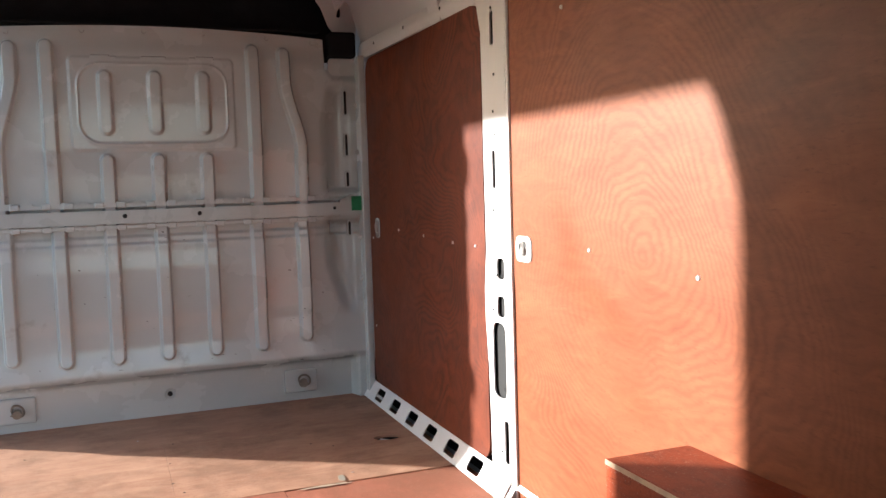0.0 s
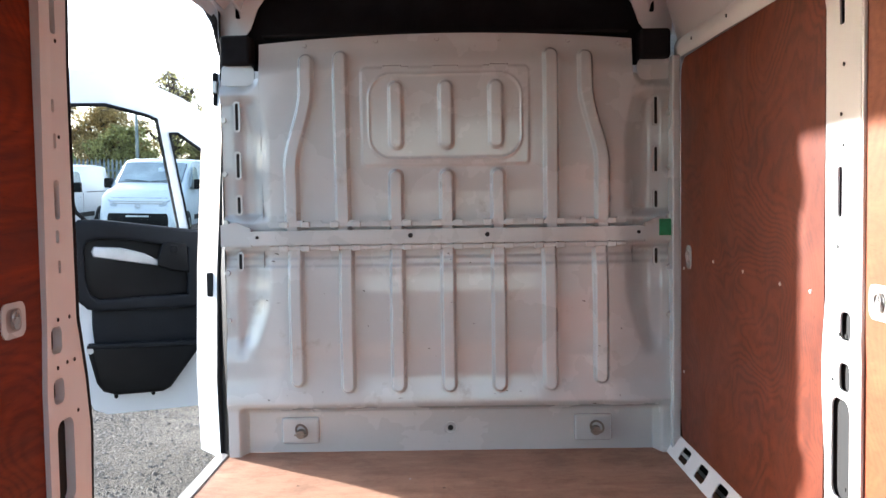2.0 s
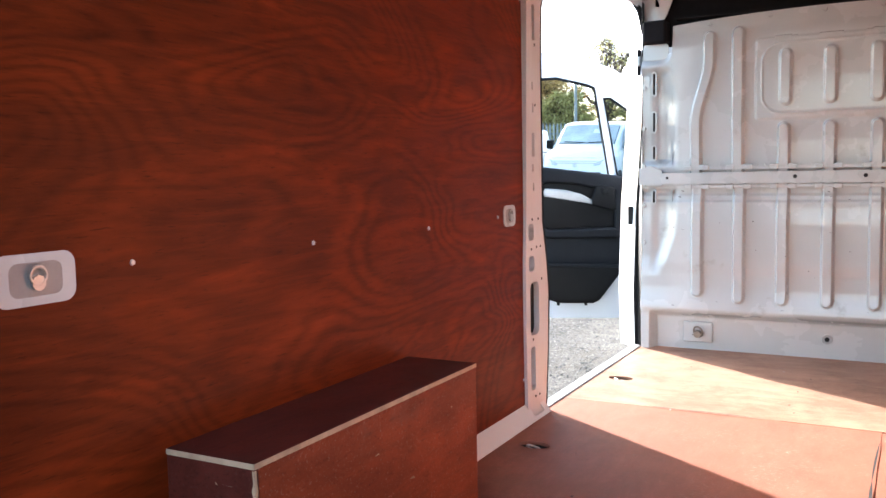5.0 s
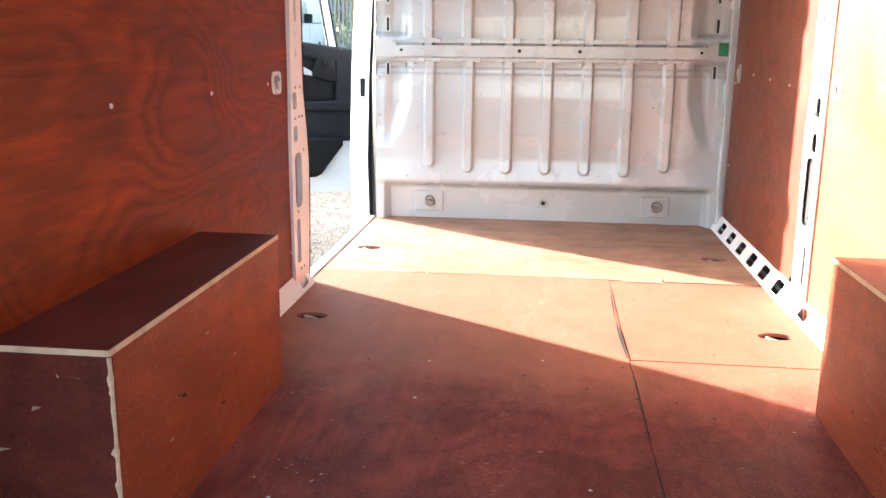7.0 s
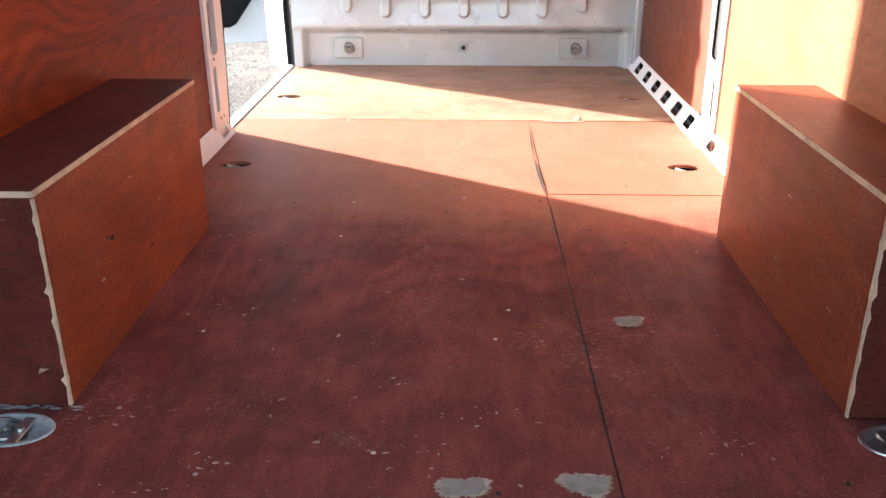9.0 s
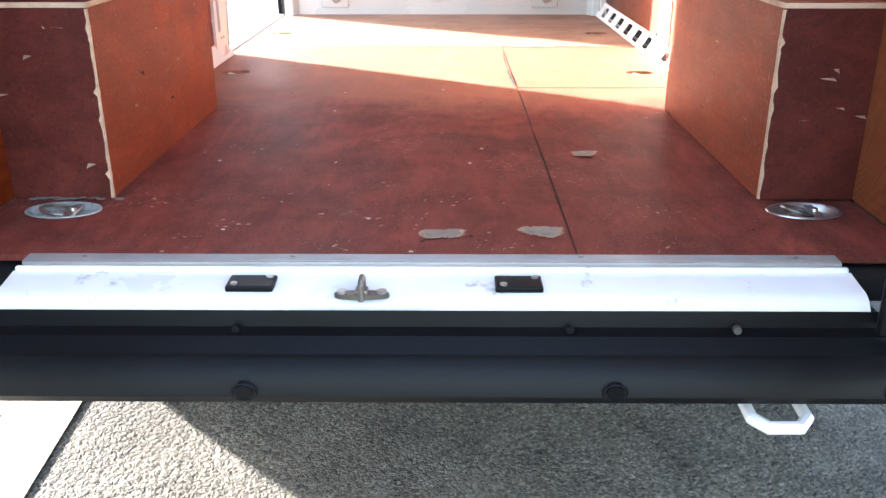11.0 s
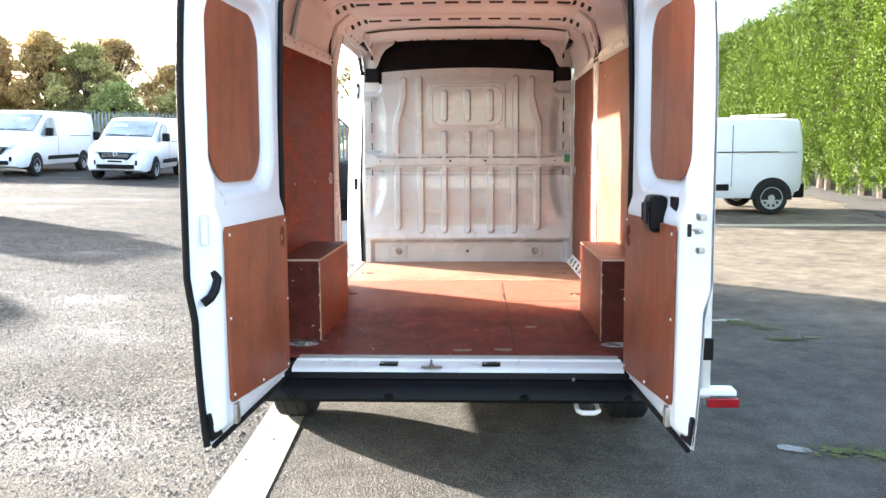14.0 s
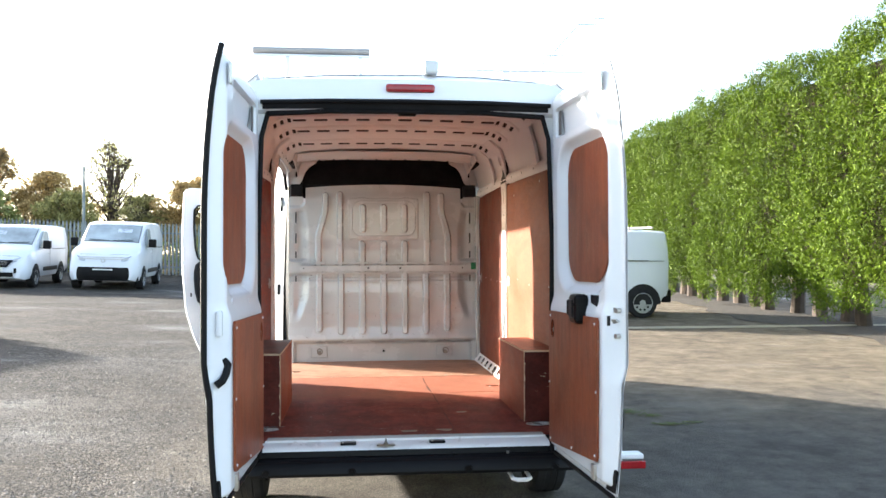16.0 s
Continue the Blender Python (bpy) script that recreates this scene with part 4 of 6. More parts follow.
PR = lambda y: 2.225 + (y - 2.045) * 1.1
pil_r = [(PR(y), z, w * 1.1, h) for y, z, w, h in ((2.13, 2.00, 0.022, 0.10), (2.135, 1.575, 0.022, 0.115), (2.105, 1.272, 0.05, 0.065), (2.108, 1.155, 0.05, 0.065), (2.125, 0.985, 0.085, 0.235), (2.09, 0.735, 0.03, 0.135))]
outline = [(PR(y), z) for y, z in ((2.035, FLOOR), (2.19, FLOOR), (2.195, 0.75), (2.20, 0.95), (2.215, 1.1), (2.215, 1.2), (2.20, 1.33), (2.205, 2.0), (2.23, 2.09), (2.25, 2.13), (2.03, 2.13), (2.045, 2.0), (2.05, 1.4), (2.035, 1.2))]
bm = bmesh.new()
plate(bm, outline, strip_holes(pil_r), wall_fn(0.896, 1), 0.005)
pillar_r = part("body_pillar", bm, INNER_WHITE, van, "white body pillar with punched holes", True)
# black block behind the pillar holes, standing for the shade inside
part("pillar_hole_shade", boxed(0.908, 0.95, 2.228, 2.405, FLOOR, 2.12), VOID, pillar_r)
for y, z in ((2.12, 1.86), (2.13, 1.75), (2.12, 1.68), (2.14, 1.45), (2.10, 1.25), (2.13, 1.25), (2.16, 1.14), (2.1, 0.9), (2.12, 0.70), (2.13, 2.06)):
    part("small_hole", rod(bmesh.new(), (0.897, PR(y), z), (0.8945, PR(y), z), 0.005, n=8), VOID, pillar_r)
bm = bmesh.new()
tube(bm, [(0.902, 2.222, FLOOR), (0.902, 2.222, 2.1)], 0.006)
part("pillar_flange", bm, INNER_WHITE, pillar_r)

# left pillar at the rear of the sliding door opening
PL = lambda y: 2.262 + (y - 2.345) * 0.98
pil_l = [(PL(y), z, w * 0.9, h) for y, z, w, h in (
    (2.43, 2.03, 0.03, 0.13), (2.415, 1.80, 0.014, 0.03), (2.42, 1.72, 0.014, 0.035), (2.42, 1.585, 0.03, 0.09), (2.415, 1.50, 0.018, 0.03), (2.42, 1.43, 0.014, 0.03),
    (2.39, 1.264, 0.06, 0.062), (2.393, 1.146, 0.06, 0.058), (2.42, 0.975, 0.095, 0.20), (2.40, 0.75, 0.05, 0.165))]
outline = [(PL(y), z) for y, z in ((2.345, FLOOR - 0.03), (2.52, FLOOR - 0.03), (2.55, 0.8), (2.56, 1.02), (2.54, 1.15), (2.50, 1.3), (2.495, 1.9), (2.505, 2.1), (2.54, 2.24), (2.58, 2.33), (2.36, 2.33), (2.35, 2.15), (2.345, 1.3), (2.335, 1.15), (2.335, 0.9))]
bm = bmesh.new()
plate(bm, outline, strip_holes(pil_l), lambda u, v, w: (-0.893 - w + 0.16 * max(0, v - 2.1), u, v), 0.022)
pillar_l = part("body_pillar", bm, INNER_WHITE, van, "pale body pillar with punched holes by the sliding door", True)
# same black backing for the left pillar: painted shade in its holes
part("pillar_hole_shade", boxed(-0.945, -0.918, 2.27, 2.45, 0.5, 2.2), VOID, pillar_l)
part("latch", boxed(-0.925, -0.905, 2.385, 2.41, 0.94, 1.03, 0.004), STEEL, pillar_l)
for y, z in ((2.44, 1.95), (2.40, 1.31), (2.46, 1.31), (2.39, 1.20), (2.48, 1.205), (2.44, 1.205), (2.49, 1.08), (2.40, 0.86), (2.42, 0.64), (2.46, 0.64), (2.44, 1.73)):
    part("small_hole", rod(bmesh.new(), (-0.894, PL(y), z), (-0.8915, PL(y), z), 0.005, n=8), VOID, pillar_l)
edge = [(PL(y) + 0.004, z) for y, z in ((2.525, 0.50), (2.555, 0.8), (2.57, 1.02), (2.55, 1.15), (2.512, 1.3), (2.505, 1.9), (2.515, 2.1), (2.55, 2.24), (2.60, 2.33))]
bm = bmesh.new()
tube(bm, [(-0.903 + 0.16 * max(0, z - 2.1), y, z) for y, z in edge], 0.011)
part("door_seal", bm, RUBBER, van, "black rubber door seal")
sheet("pillar_outer", lambda u, v: (-0.905 - 0.10 * u + 0.16 * max(0, edge[v][1] - 2.1) * (1 - u), edge[v][0] + 0.004 + 0.03 * u, edge[v][1]), [0, 1], list(range(len(edge))), WHITE, van)

# header over the sliding door opening, running forward and up to the front post
bm = bmesh.new()
head = [(2.48, 2.355), (3.74, 2.35), (3.90, 2.30), (3.965, 2.18)]
tube(bm, [(-0.935 + 0.02 * max(0, 2.33 - z) * 4, y, z + 0.012) for y, z in head], 0.016)
tube(bm, [(-0.893, 3.965, 2.19), (-0.915, 3.945, 1.9), (-0.93, 3.86, 1.3), (-0.935, 3.83, 0.85), (-0.925, 3.82, 0.53)], 0.012)
part("door_seal", bm, RUBBER, van, "black rubber door seal")
sheet("door_header", lambda u, v: (-0.872 + 0.10 * u, v, 2.35 + 0.09 * u - 0.06 * soft(3.78, 3.98, v)), span(0, 1, 3), span(2.42, 4.0, 10), INNER_WHITE, van, "pale inner header above the sliding door opening")
sheet("door_header", lambda u, v: (-0.878 - 0.06 * u, v, 2.352 + 0.02 * u - 0.06 * soft(3.78, 3.98, v)), span(0, 1, 2), span(2.42, 4.0, 10), WHITE, van)
for y in (2.60, 2.80, 2.95, 3.13, 3.30, 3.42, 3.62):
    bm = bmesh.new()
    rod(bm, (-0.848, y, 2.372), (-0.843, y, 2.3665), 0.010 if y in (2.80, 3.30) else 0.006, n=10)
    part("header_hole", bm, VOID, van)
# front post: white outer pillar with latch plate and hinge
post = [(-0.93, 3.82, 0.53), (-0.945, 3.84, 0.85), (-0.94, 3.87, 1.3), (-0.925, 3.955, 1.9), (-0.905, 3.985, 2.33)]
sheet("front_post", lambda u, v: (post[v][0] - 0.138 * u, post[v][1] + 0.02 + 0.16 * u, post[v][2]), span(0, 1, 3), list(range(5)), WHITE, van, "white front door post")
sheet("post_inner", lambda u, v: ((-0.885) + (post[v][0] + 0.005 + 0.885) * u, 3.775 + (post[v][1] - 3.775) * u, post[v][2]), span(0, 1, 2), list(range(5)), RUBBER, van)
part("lock_slot", boxed(-1.005, -0.975, 3.925, 3.95, 1.19, 1.29, 0.006), VOID, van, "black latch slot in the door post")
for z0, z1 in ((1.99, 2.13), (0.60, 0.72)):
    bm = boxed(-0.985, -0.965, 3.90 if z0 < 1 else 4.03, 3.93 if z0 < 1 else 4.055, z0, z1, 0.006)
    part("hinge", bm, RUBBER, van)
part("hinge_pin", boxed(-0.982, -0.962, 4.015, 4.035, 2.04, 2.09, 0.004), STEEL, van)

# door sill with aluminium edge at the sliding door
part("sill_trim", boxed(-0.945, -0.896, 2.45, 3.82, FLOOR - 0.03, FLOOR + 0.004, 0.003), DULL_ALU, van, "dull aluminium edge trim along the floor")
part("sill_step", boxed(-1.0, -0.93, 2.46, 3.95, 0.36, 0.51, 0.01), WHITE, van)

# slotted sloping rail under the front ply panel on the right side
n_holes = [(2.45 + 0.215 * i, 2.45 + 0.215 * i + 0.10) for i in range(6)]
bm = bmesh.new()
plate(bm, [(2.25, 0.0), (3.80, 0.0), (3.80, 0.072), (2.25, 0.072)], [rr(a, b, 0.012, 0.058, 0.010, 2) for a, b in n_holes], lambda u, v, w: (0.858 + 0.045 * v / 0.072 + w * 0.9, u, FLOOR + 0.003 + v - w * 0.3), 0.004)
low_rail = part("slotted_rail", bm, INNER_WHITE, van, "white sloping rail with a row of square holes")
# black strip that makes the rail holes look shaded
part("rail_hole_shade", boxed(0.925, 0.94, 2.25, 3.8, FLOOR, 0.72), VOID, low_rail)
part("corner_post", boxed(0.874, 0.905, 3.718, 3.82, FLOOR, 2.12, 0.006), PRIMER, van)
bm = bmesh.new()
plate(bm, [(1.42, 0.0), (2.25, 0.0), (2.25, 0.10), (1.42, 0.10)], [rr(2.13, 2.22, 0.02, 0.075, 0.01, 2)], lambda u, v, w: (0.865 + 0.04 * v / 0.1 + w, u, FLOOR + 0.003 + v * 0.6), 0.004)
part("slotted_rail", bm, INNER_WHITE, van)
bm = bmesh.new()
plate(bm, [(1.46, 0.0), (2.42, 0.0), (2.42, 0.10), (1.46, 0.10)], [rr(2.28, 2.38, 0.02, 0.075, 0.01, 2)], lambda u, v, w: (-0.865 - 0.04 * v / 0.1 - w, u, FLOOR + 0.003 + v * 0.6), 0.004)
part("slotted_rail", bm, INNER_WHITE, van)

# upper rails, upper side panels and uprights
def upper_x(z):
    return 0.902 - 0.30 * max(0, z - 2.16) - 0.9 * max(0, z - 2.36)


for s in (-1, 1):
    y_end = 2.36 if s < 0 else 3.78
    ys = span(0.06, y_end, 16)
    zt = lambda y: 2.03 + 0.032 * min(y, 2.3) + 0.01 * max(0, y - 2.3)
    rail_side = sheet("upper_rail", lambda u, v: (s * (0.906 - 0.012 * math.sin(min(1, u) * math.pi)), v, zt(v) - 0.006 + 0.07 * u), span(0, 1, 4), ys, INNER_WHITE, van, "pale folded rail along the top of the ply")
    for i in range(9):
        y = 0.35 + i * (y_end - 0.6) / 8
        part("rail_hole", rod(bmesh.new(), (s * 0.8955, y, zt(y) + 0.03), (s * 0.8925, y, zt(y) + 0.03), 0.006, n=8), VOID, rail_side)
    sheet("upper_side", lambda u, v: (s * (upper_x(2.09 + 0.36 * u) + 0.028), v, 2.09 + 0.36 * u), span(0, 1, 8), span(0.04, 3.82 if s > 0 else 2.38, 10), INNER_WHITE, van, "bare pale metal side above the ply")
    for y0, w in ((0.05, 0.13), (1.05, 0.10), (2.18, 0.25), (2.75, 0.10)) if s > 0 else ((0.05, 0.13), (1.05, 0.10), (2.20, 0.17)):
        hm = y0 + w / 2
        holes = [rr(hm - 0.042, hm + 0.042, 2.165, 2.225, 0.028, 4), rr(hm - 0.042, hm + 0.042, 2.245, 2.315, 0.03, 4)] if w > 0.12 else []
        bm = bmesh.new()
        plate(bm, [(y0, 2.10), (y0 + w, 2.10), (y0 + w, 2.25), (y0 + w, 2.36), (y0 + w, 2.43), (y0, 2.43), (y0, 2.36), (y0, 2.25)], holes, lambda u, v, w2: (s * (upper_x(v) + w2), u, v), 0.02)
        up = part("roof_upright", bm, INNER_WHITE, van, "pale pressed upright below the roof", True)
        if holes:
            # black backing paints the shade in the upright's holes
            part("upright_hole_shade", boxed(min(s * 0.895, s * 0.91), max(s * 0.895, s * 0.91), y0, y0 + w, 2.11, 2.36), VOID, up)

# roof lining side: inner skin and bows with slots
inner_roof = [(-0.86, 2.385), (-0.82, 2.425), (-0.70, 2.455), (-0.4, 2.473), (0, 2.481), (0.4, 2.473), (0.70, 2.455), (0.82, 2.425), (0.86, 2.385)]
sheet("roof_inside", lambda u, v: (inner_roof[u][0], v, inner_roof[u][1] - 0.065 * (1 - soft(0.05, 0.6, v))), list(range(9)), [0.05, 0.15, 0.25, 0.35, 0.45, 0.6] + span(1.0, 3.85, 6), INNER_WHITE, van, "bare pale underside of the roof")
BOW = [(-0.838, 2.352), (-0.825, 2.375), (-0.80, 2.40), (-0.73, 2.437), (-0.62, 2.44), (-0.3, 2.448), (0, 2.45), (0.3, 2.448), (0.62, 2.44), (0.73, 2.437), (0.80, 2.40), (0.825, 2.375), (0.838, 2.352)]
BOW_LEN = [0.0]
for (xa, za), (xb, zb) in zip(BOW, BOW[1:]):
    BOW_LEN.append(BOW_LEN[-1] + math.hypot(xb - xa, zb - za))


def on_bow(t):
    t = min(max(t, 0.0), BOW_LEN[-1] - 1e-6)
    for i in range(len(BOW) - 1):
        if t <= BOW_LEN[i + 1]:
            k = (t - BOW_LEN[i]) / (BOW_LEN[i + 1] - BOW_LEN[i])
            return BOW[i][0] + (BOW[i + 1][0] - BOW[i][0]) * k, BOW[i][1] + (BOW[i + 1][1] - BOW[i][1]) * k
    return BOW[-1]


def roof_bow(y, w):
    def at(u, v, d):
        x, z = on_bow(u)
        return (x, y + v, z + d - 0.12 * v)
    total = BOW_LEN[-1]
    us = [b for b in BOW_LEN]
    outer = [(u, -w / 2) for u in us] + [(u, w / 2) for u in reversed(us)]
    holes = []
    m = 10
    for i in range(m):
        c = total / 2 + (i - (m - 1) / 2) * 0.142
        holes.append(rr(c - 0.045, c + 0.045, -0.028, 0.028, 0.008, 2))
    for s2 in (-1, 1):
        for k in range(3):
            c = total / 2 + s2 * (total / 2 - 0.06 - 0.052 * k)
            holes.append(rr(c - 0.012, c + 0.012, -w * 0.30, w * 0.30, 0.008, 2))
    bm = bmesh.new()
    plate(bm, outer, holes, at, 0.003)
    x_in = [u for u in us]
    # black sheet just above the slots, in place of their inner shade
    cav = sheet("bow_slot_shade", lambda u, v: (on_bow(v)[0], y + u * w * 0.42, on_bow(v)[1] + 0.007 - 0.12 * u * w * 0.42), [-1, 1], us, VOID, None)
    bow = part("roof_bow", bm, INNER_WHITE, van, "pressed roof bow with a row of slots")
    cav.parent = bow
    for s2 in (-1, 1):
        sheet("bow_side", lambda u, v: (on_bow(v)[0], y + s2 * (w / 2 + 0.03 * u), on_bow(v)[1] - 0.06 * s2 * w + 0.028 * u), [0, 1], us, INNER_WHITE, bow)


for y, w in ((0.45, 0.17), (0.97, 0.17), (1.43, 0.17), (1.91, 0.18), (2.58, 0.19)):
    roof_bow(y, w)
sheet("front_header", lambda u, v: (v, 3.10 + 0.68 * u, 2.455 + 0.02 * math.sin(u * 9) - 0.035 * (abs(v) / 0.8) ** 4), span(0, 1, 18), span(-0.80, 0.80, 24), INNER_WHITE, van, "pale ribbed front roof panel")
for x in span(-0.6, 0.6, 9):
    part("small_hole", rod(bmesh.new(), (x, 3.70, 2.462 - 0.04 * (abs(x) / 0.8) ** 4), (x, 3.70, 2.452 - 0.04 * (abs(x) / 0.8) ** 4), 0.008, n=8), VOID, van)
for s in (-1, 1):  # corner brackets by the black lining
    bm = bmesh.new()
    plate(bm, [(3.1, 2.385), (3.60, 2.355), (3.80, 2.33), (3.84, 2.30), (3.84, 2.44), (3.1, 2.44)], [rr(3.38, 3.46, 2.375, 2.42, 0.016, 3), rr(3.52, 3.62, 2.37, 2.415, 0.02, 3)], lambda u, v, w: (s * (0.80 + w - 0.4 * max(0, v - 2.36)), u, v), 0.01)
    br = part("corner_bracket", bm, INNER_WHITE, van, "pale pressed corner bracket with holes")
    bm = bmesh.new()
    plate(bm, [(0.90, 2.44), (0.90, 2.215), (0.86, 2.20), (0.80, 2.215), (0.765, 2.26), (0.735, 2.34), (0.70, 2.39), (0.64, 2.425), (0.62, 2.45)], [rr(0.80, 0.825, 2.30, 2.35, 0.01, 3)], lambda u, v, w: (s * u, 3.80 + 0.35 * max(0, u - 0.82) + w, v), 0.012)
    part("corner_gusset", bm, INNER_WHITE, br, "", True)
    # black block for the shade behind the bracket holes
    part("bracket_hole_shade", boxed(min(s * 0.818, s * 0.845), max(s * 0.818, s * 0.845), 3.3, 3.7, 2.365, 2.425), VOID, br)

# ---- rear opening ----
for s in (-1, 1):
    rp = [(0.745, FLOOR - 0.06), (0.745, 1.0), (0.75, 1.6), (0.735, 2.12), (0.70, 2.25)]
    sheet("rear_pillar", lambda u, v: (s * (rp[v][0] + u * (0.985 - rp[v][0])), 0.02 - 0.015 * u, rp[v][1]), span(0, 1, 2), list(range(5)), WHITE, van, "white rear door pillar")
    sheet("rear_pillar", lambda u, v: (s * (rp[v][0] + 0.10 * u), 0.02 + 0.10 * u, rp[v][1]), span(0, 1, 2), list(range(5)), INNER_WHITE, van)
    bm = bmesh.new()
    tube(bm, [(s * (x + 0.004), 0.005, z) for x, z in rp], 0.012)
    part("door_seal", bm, RUBBER, van, "black rubber seal round the rear opening")
rear_head = [2.245, 2.26, 2.285, 2.33, 2.42, 2.535]
def roof_h(x):
    for (xa, za), (xb, zb) in zip(SECTION[6:], SECTION[7:]):
        if xb <= abs(x) <= xa:
            return za + (zb - za) * (xa - abs(x)) / (xa - xb)
    return SECTION[6][1]


def header_z(u, x):
    z = rear_head[u] - 0.012 * (abs(x) / 0.9) ** 2
    return roof_h(x) - 0.038 if u == 5 else min(z, roof_h(x) - 0.042 - 0.012 * (5 - u))


sheet("rear_header", lambda u, v: (v, (0.02, -0.02, -0.03, -0.035, -0.005, 0.11)[u], header_z(u, v)), list(range(6)), span(-0.924, 0.924, 36), WHITE, van, "white rear roof header")
bm = bmesh.new()
tube(bm, [(-0.70, -0.005, 2.235), (-0.4, -0.012, 2.252), (0, -0.012, 2.255), (0.4, -0.012, 2.252), (0.70, -0.005, 2.235)], 0.014)
tube(bm, [(-0.74, -0.042, 2.288), (-0.4, -0.05, 2.297), (0, -0.05, 2.30), (0.4, -0.05, 2.297), (0.74, -0.042, 2.288)], 0.011)
part("door_seal", bm, RUBBER, van, "black rubber seal under the roof header")
sheet("header_gasket", lambda u, v: (v, -0.030 - 0.008 * u, 2.262 + 0.030 * u - 0.012 * (abs(v) / 0.9) ** 2), [0, 0.5, 1], span(-0.73, 0.73, 16), RUBBER, van, "dark rubber gasket under the roof header")
part("latch_plate", boxed(-0.045, 0.045, 0.0, 0.03, 2.235, 2.262, 0.004), BLACK, van, "black door latch plate")
lamp = part("brake_lamp", boxed(-0.11, 0.14, -0.05, -0.01, 2.348, 2.39, 0.012), RED, van, "dark red high-level brake lamp")
part("roof_camera", boxed(0.09, 0.165, 0.02, 0.10, 2.462, 2.53, 0.012), PRIMER, van, "grey box on the roof edge")

# rear sill
bm = boxed(-0.725, 0.735, 0.151, 0.189, FLOOR - 0.008, FLOOR + 0.003, 0.002)
for k in range(6):
    box(bm, -0.724, 0.734, 0.1555 + 0.0055 * k, 0.1583 + 0.0055 * k, FLOOR + 0.0025, FLOOR + 0.0048, 0.0008)
edging = part("sill_edge", bm, DULL_ALU, van, "scuffed ribbed aluminium edging at the end of the floor")
for x in (-0.62, -0.245, 0.275, 0.66):
    part("screw_head", rod(bmesh.new(), (x, 0.172, FLOOR + 0.003), (x, 0.172, FLOOR + 0.0062), 0.0055, 0.004, n=8), DARK_STEEL, edging)
part("sill_riser", boxed(-0.735, 0.745, 0.1455, 0.1495, 0.51, FLOOR - 0.004, 0.004), SILL, van)
dip = lambda x: 1 - soft(0.108, 0.142, abs(x + 0.111))
sill_prof = [(0.1465, 0.5465), (0.130, 0.5435), (0.082, 0.537), (0.066, 0.529), (0.055, 0.514), (0.053, 0.48)]
rear_sill = sheet("rear_sill", lambda u, v: (v, sill_prof[u][0], sill_prof[u][1] - (0.0, 0.004, 0.009, 0.012, 0.019, 0.019)[u] * dip(v)), list(range(6)), span(-0.74, 0.75, 150), SILL, van, "scuffed white painted steel rear sill")
for x in (-0.305, 0.158):
    b = part("buffer_plate", boxed(x - 0.041, x + 0.041, 0.077, 0.130, 0.537, 0.548, 0.003), BLACK, rear_sill, "dark buffer plate screwed to the sill")
    for dx, dy in ((-0.027, 0.088), (0.029, 0.119)):
        part("screw_head", rod(bmesh.new(), (x + dx, dy, 0.546), (x + dx, dy, 0.551), 0.0065, n=8), STEEL, b)
bm = bmesh.new()
wing = [(-0.111 + 0.047 * math.cos(a) * (1.0 if abs(math.cos(a)) > 0.5 else 0.8), 0.073 + 0.013 * math.sin(a)) for a in [k * math.pi / 10 for k in range(20)]]
plate(bm, wing, [], flat(0.5385), 0.008)
box(bm, -0.122, -0.100, 0.060, 0.084, 0.536, 0.549, 0.004)
tube(bm, [(-0.111, 0.058, 0.53), (-0.111, 0.060, 0.556), (-0.111, 0.066, 0.562), (-0.111, 0.088, 0.562), (-0.111, 0.094, 0.556), (-0.111, 0.096, 0.53)], 0.0055)
st = part("lock_striker", bm, DARK_STEEL, rear_sill, "zinc door lock striker")
for x in (-0.145, -0.077):
    part("screw_head", rod(bmesh.new(), (x, 0.076, 0.537), (x, 0.076, 0.5425), 0.009, n=10), STEEL, st)

# bumper with ribbed step
prof = [(0.035, 0.516), (0.028, 0.488), (-0.006, 0.482)] + [p for i in range(6) for p in ((-0.010 - 0.013 * i, 0.486), (-0.016 - 0.013 * i, 0.482))] + [(-0.090, 0.486), (-0.106, 0.482), (-0.118, 0.470), (-0.130, 0.452), (-0.136, 0.43), (-0.125, 0.415), (-0.08, 0.408), (0.0, 0.408)]
bumper = sheet("rear_bumper", lambda u, v: (v, 0.052 + 0.80 * (prof[u][0] - 0.035) + 0.06 * max(0, (abs(v) - 0.80) / 0.18) ** 2, prof[u][1]), list(range(len(prof))), span(-0.98, 0.98, 28), BLACK, van, "black plastic rear bumper with a ribbed step")
for x in (-0.71, -0.286, 0.300, 0.745):
    bm = bmesh.new()
    rod(bm, (x, -0.076, 0.440), (x, -0.0865, 0.438), 0.017, 0.014, n=16)
    part("parking_sensor", bm, BLACK, bumper)
    bm = bmesh.new()
    ring(bm, (x, -0.0855, 0.4385), (0, 1, 0.3), 0.019, 0.002, 20, 5)
    part("sensor_ring", bm, RUBBER, bumper)
for x in (-0.32, 0.24, 0.52):
    part("clip", rod(bmesh.new(), (x, 0.036, 0.492), (x, 0.026, 0.492), 0.007, n=8), STEEL if x > 0.5 else RUBBER, bumper)
bm = bmesh.new()
tube(bm, [(0.53, 0.1, 0.39), (0.53, -0.06, 0.378), (0.55, -0.085, 0.376), (0.60, -0.085, 0.376), (0.62, -0.06, 0.378), (0.62, 0.1, 0.39)], 0.011)
part("towing_eye", bm, INNER_WHITE, van, "pale towing eye below the bumper")
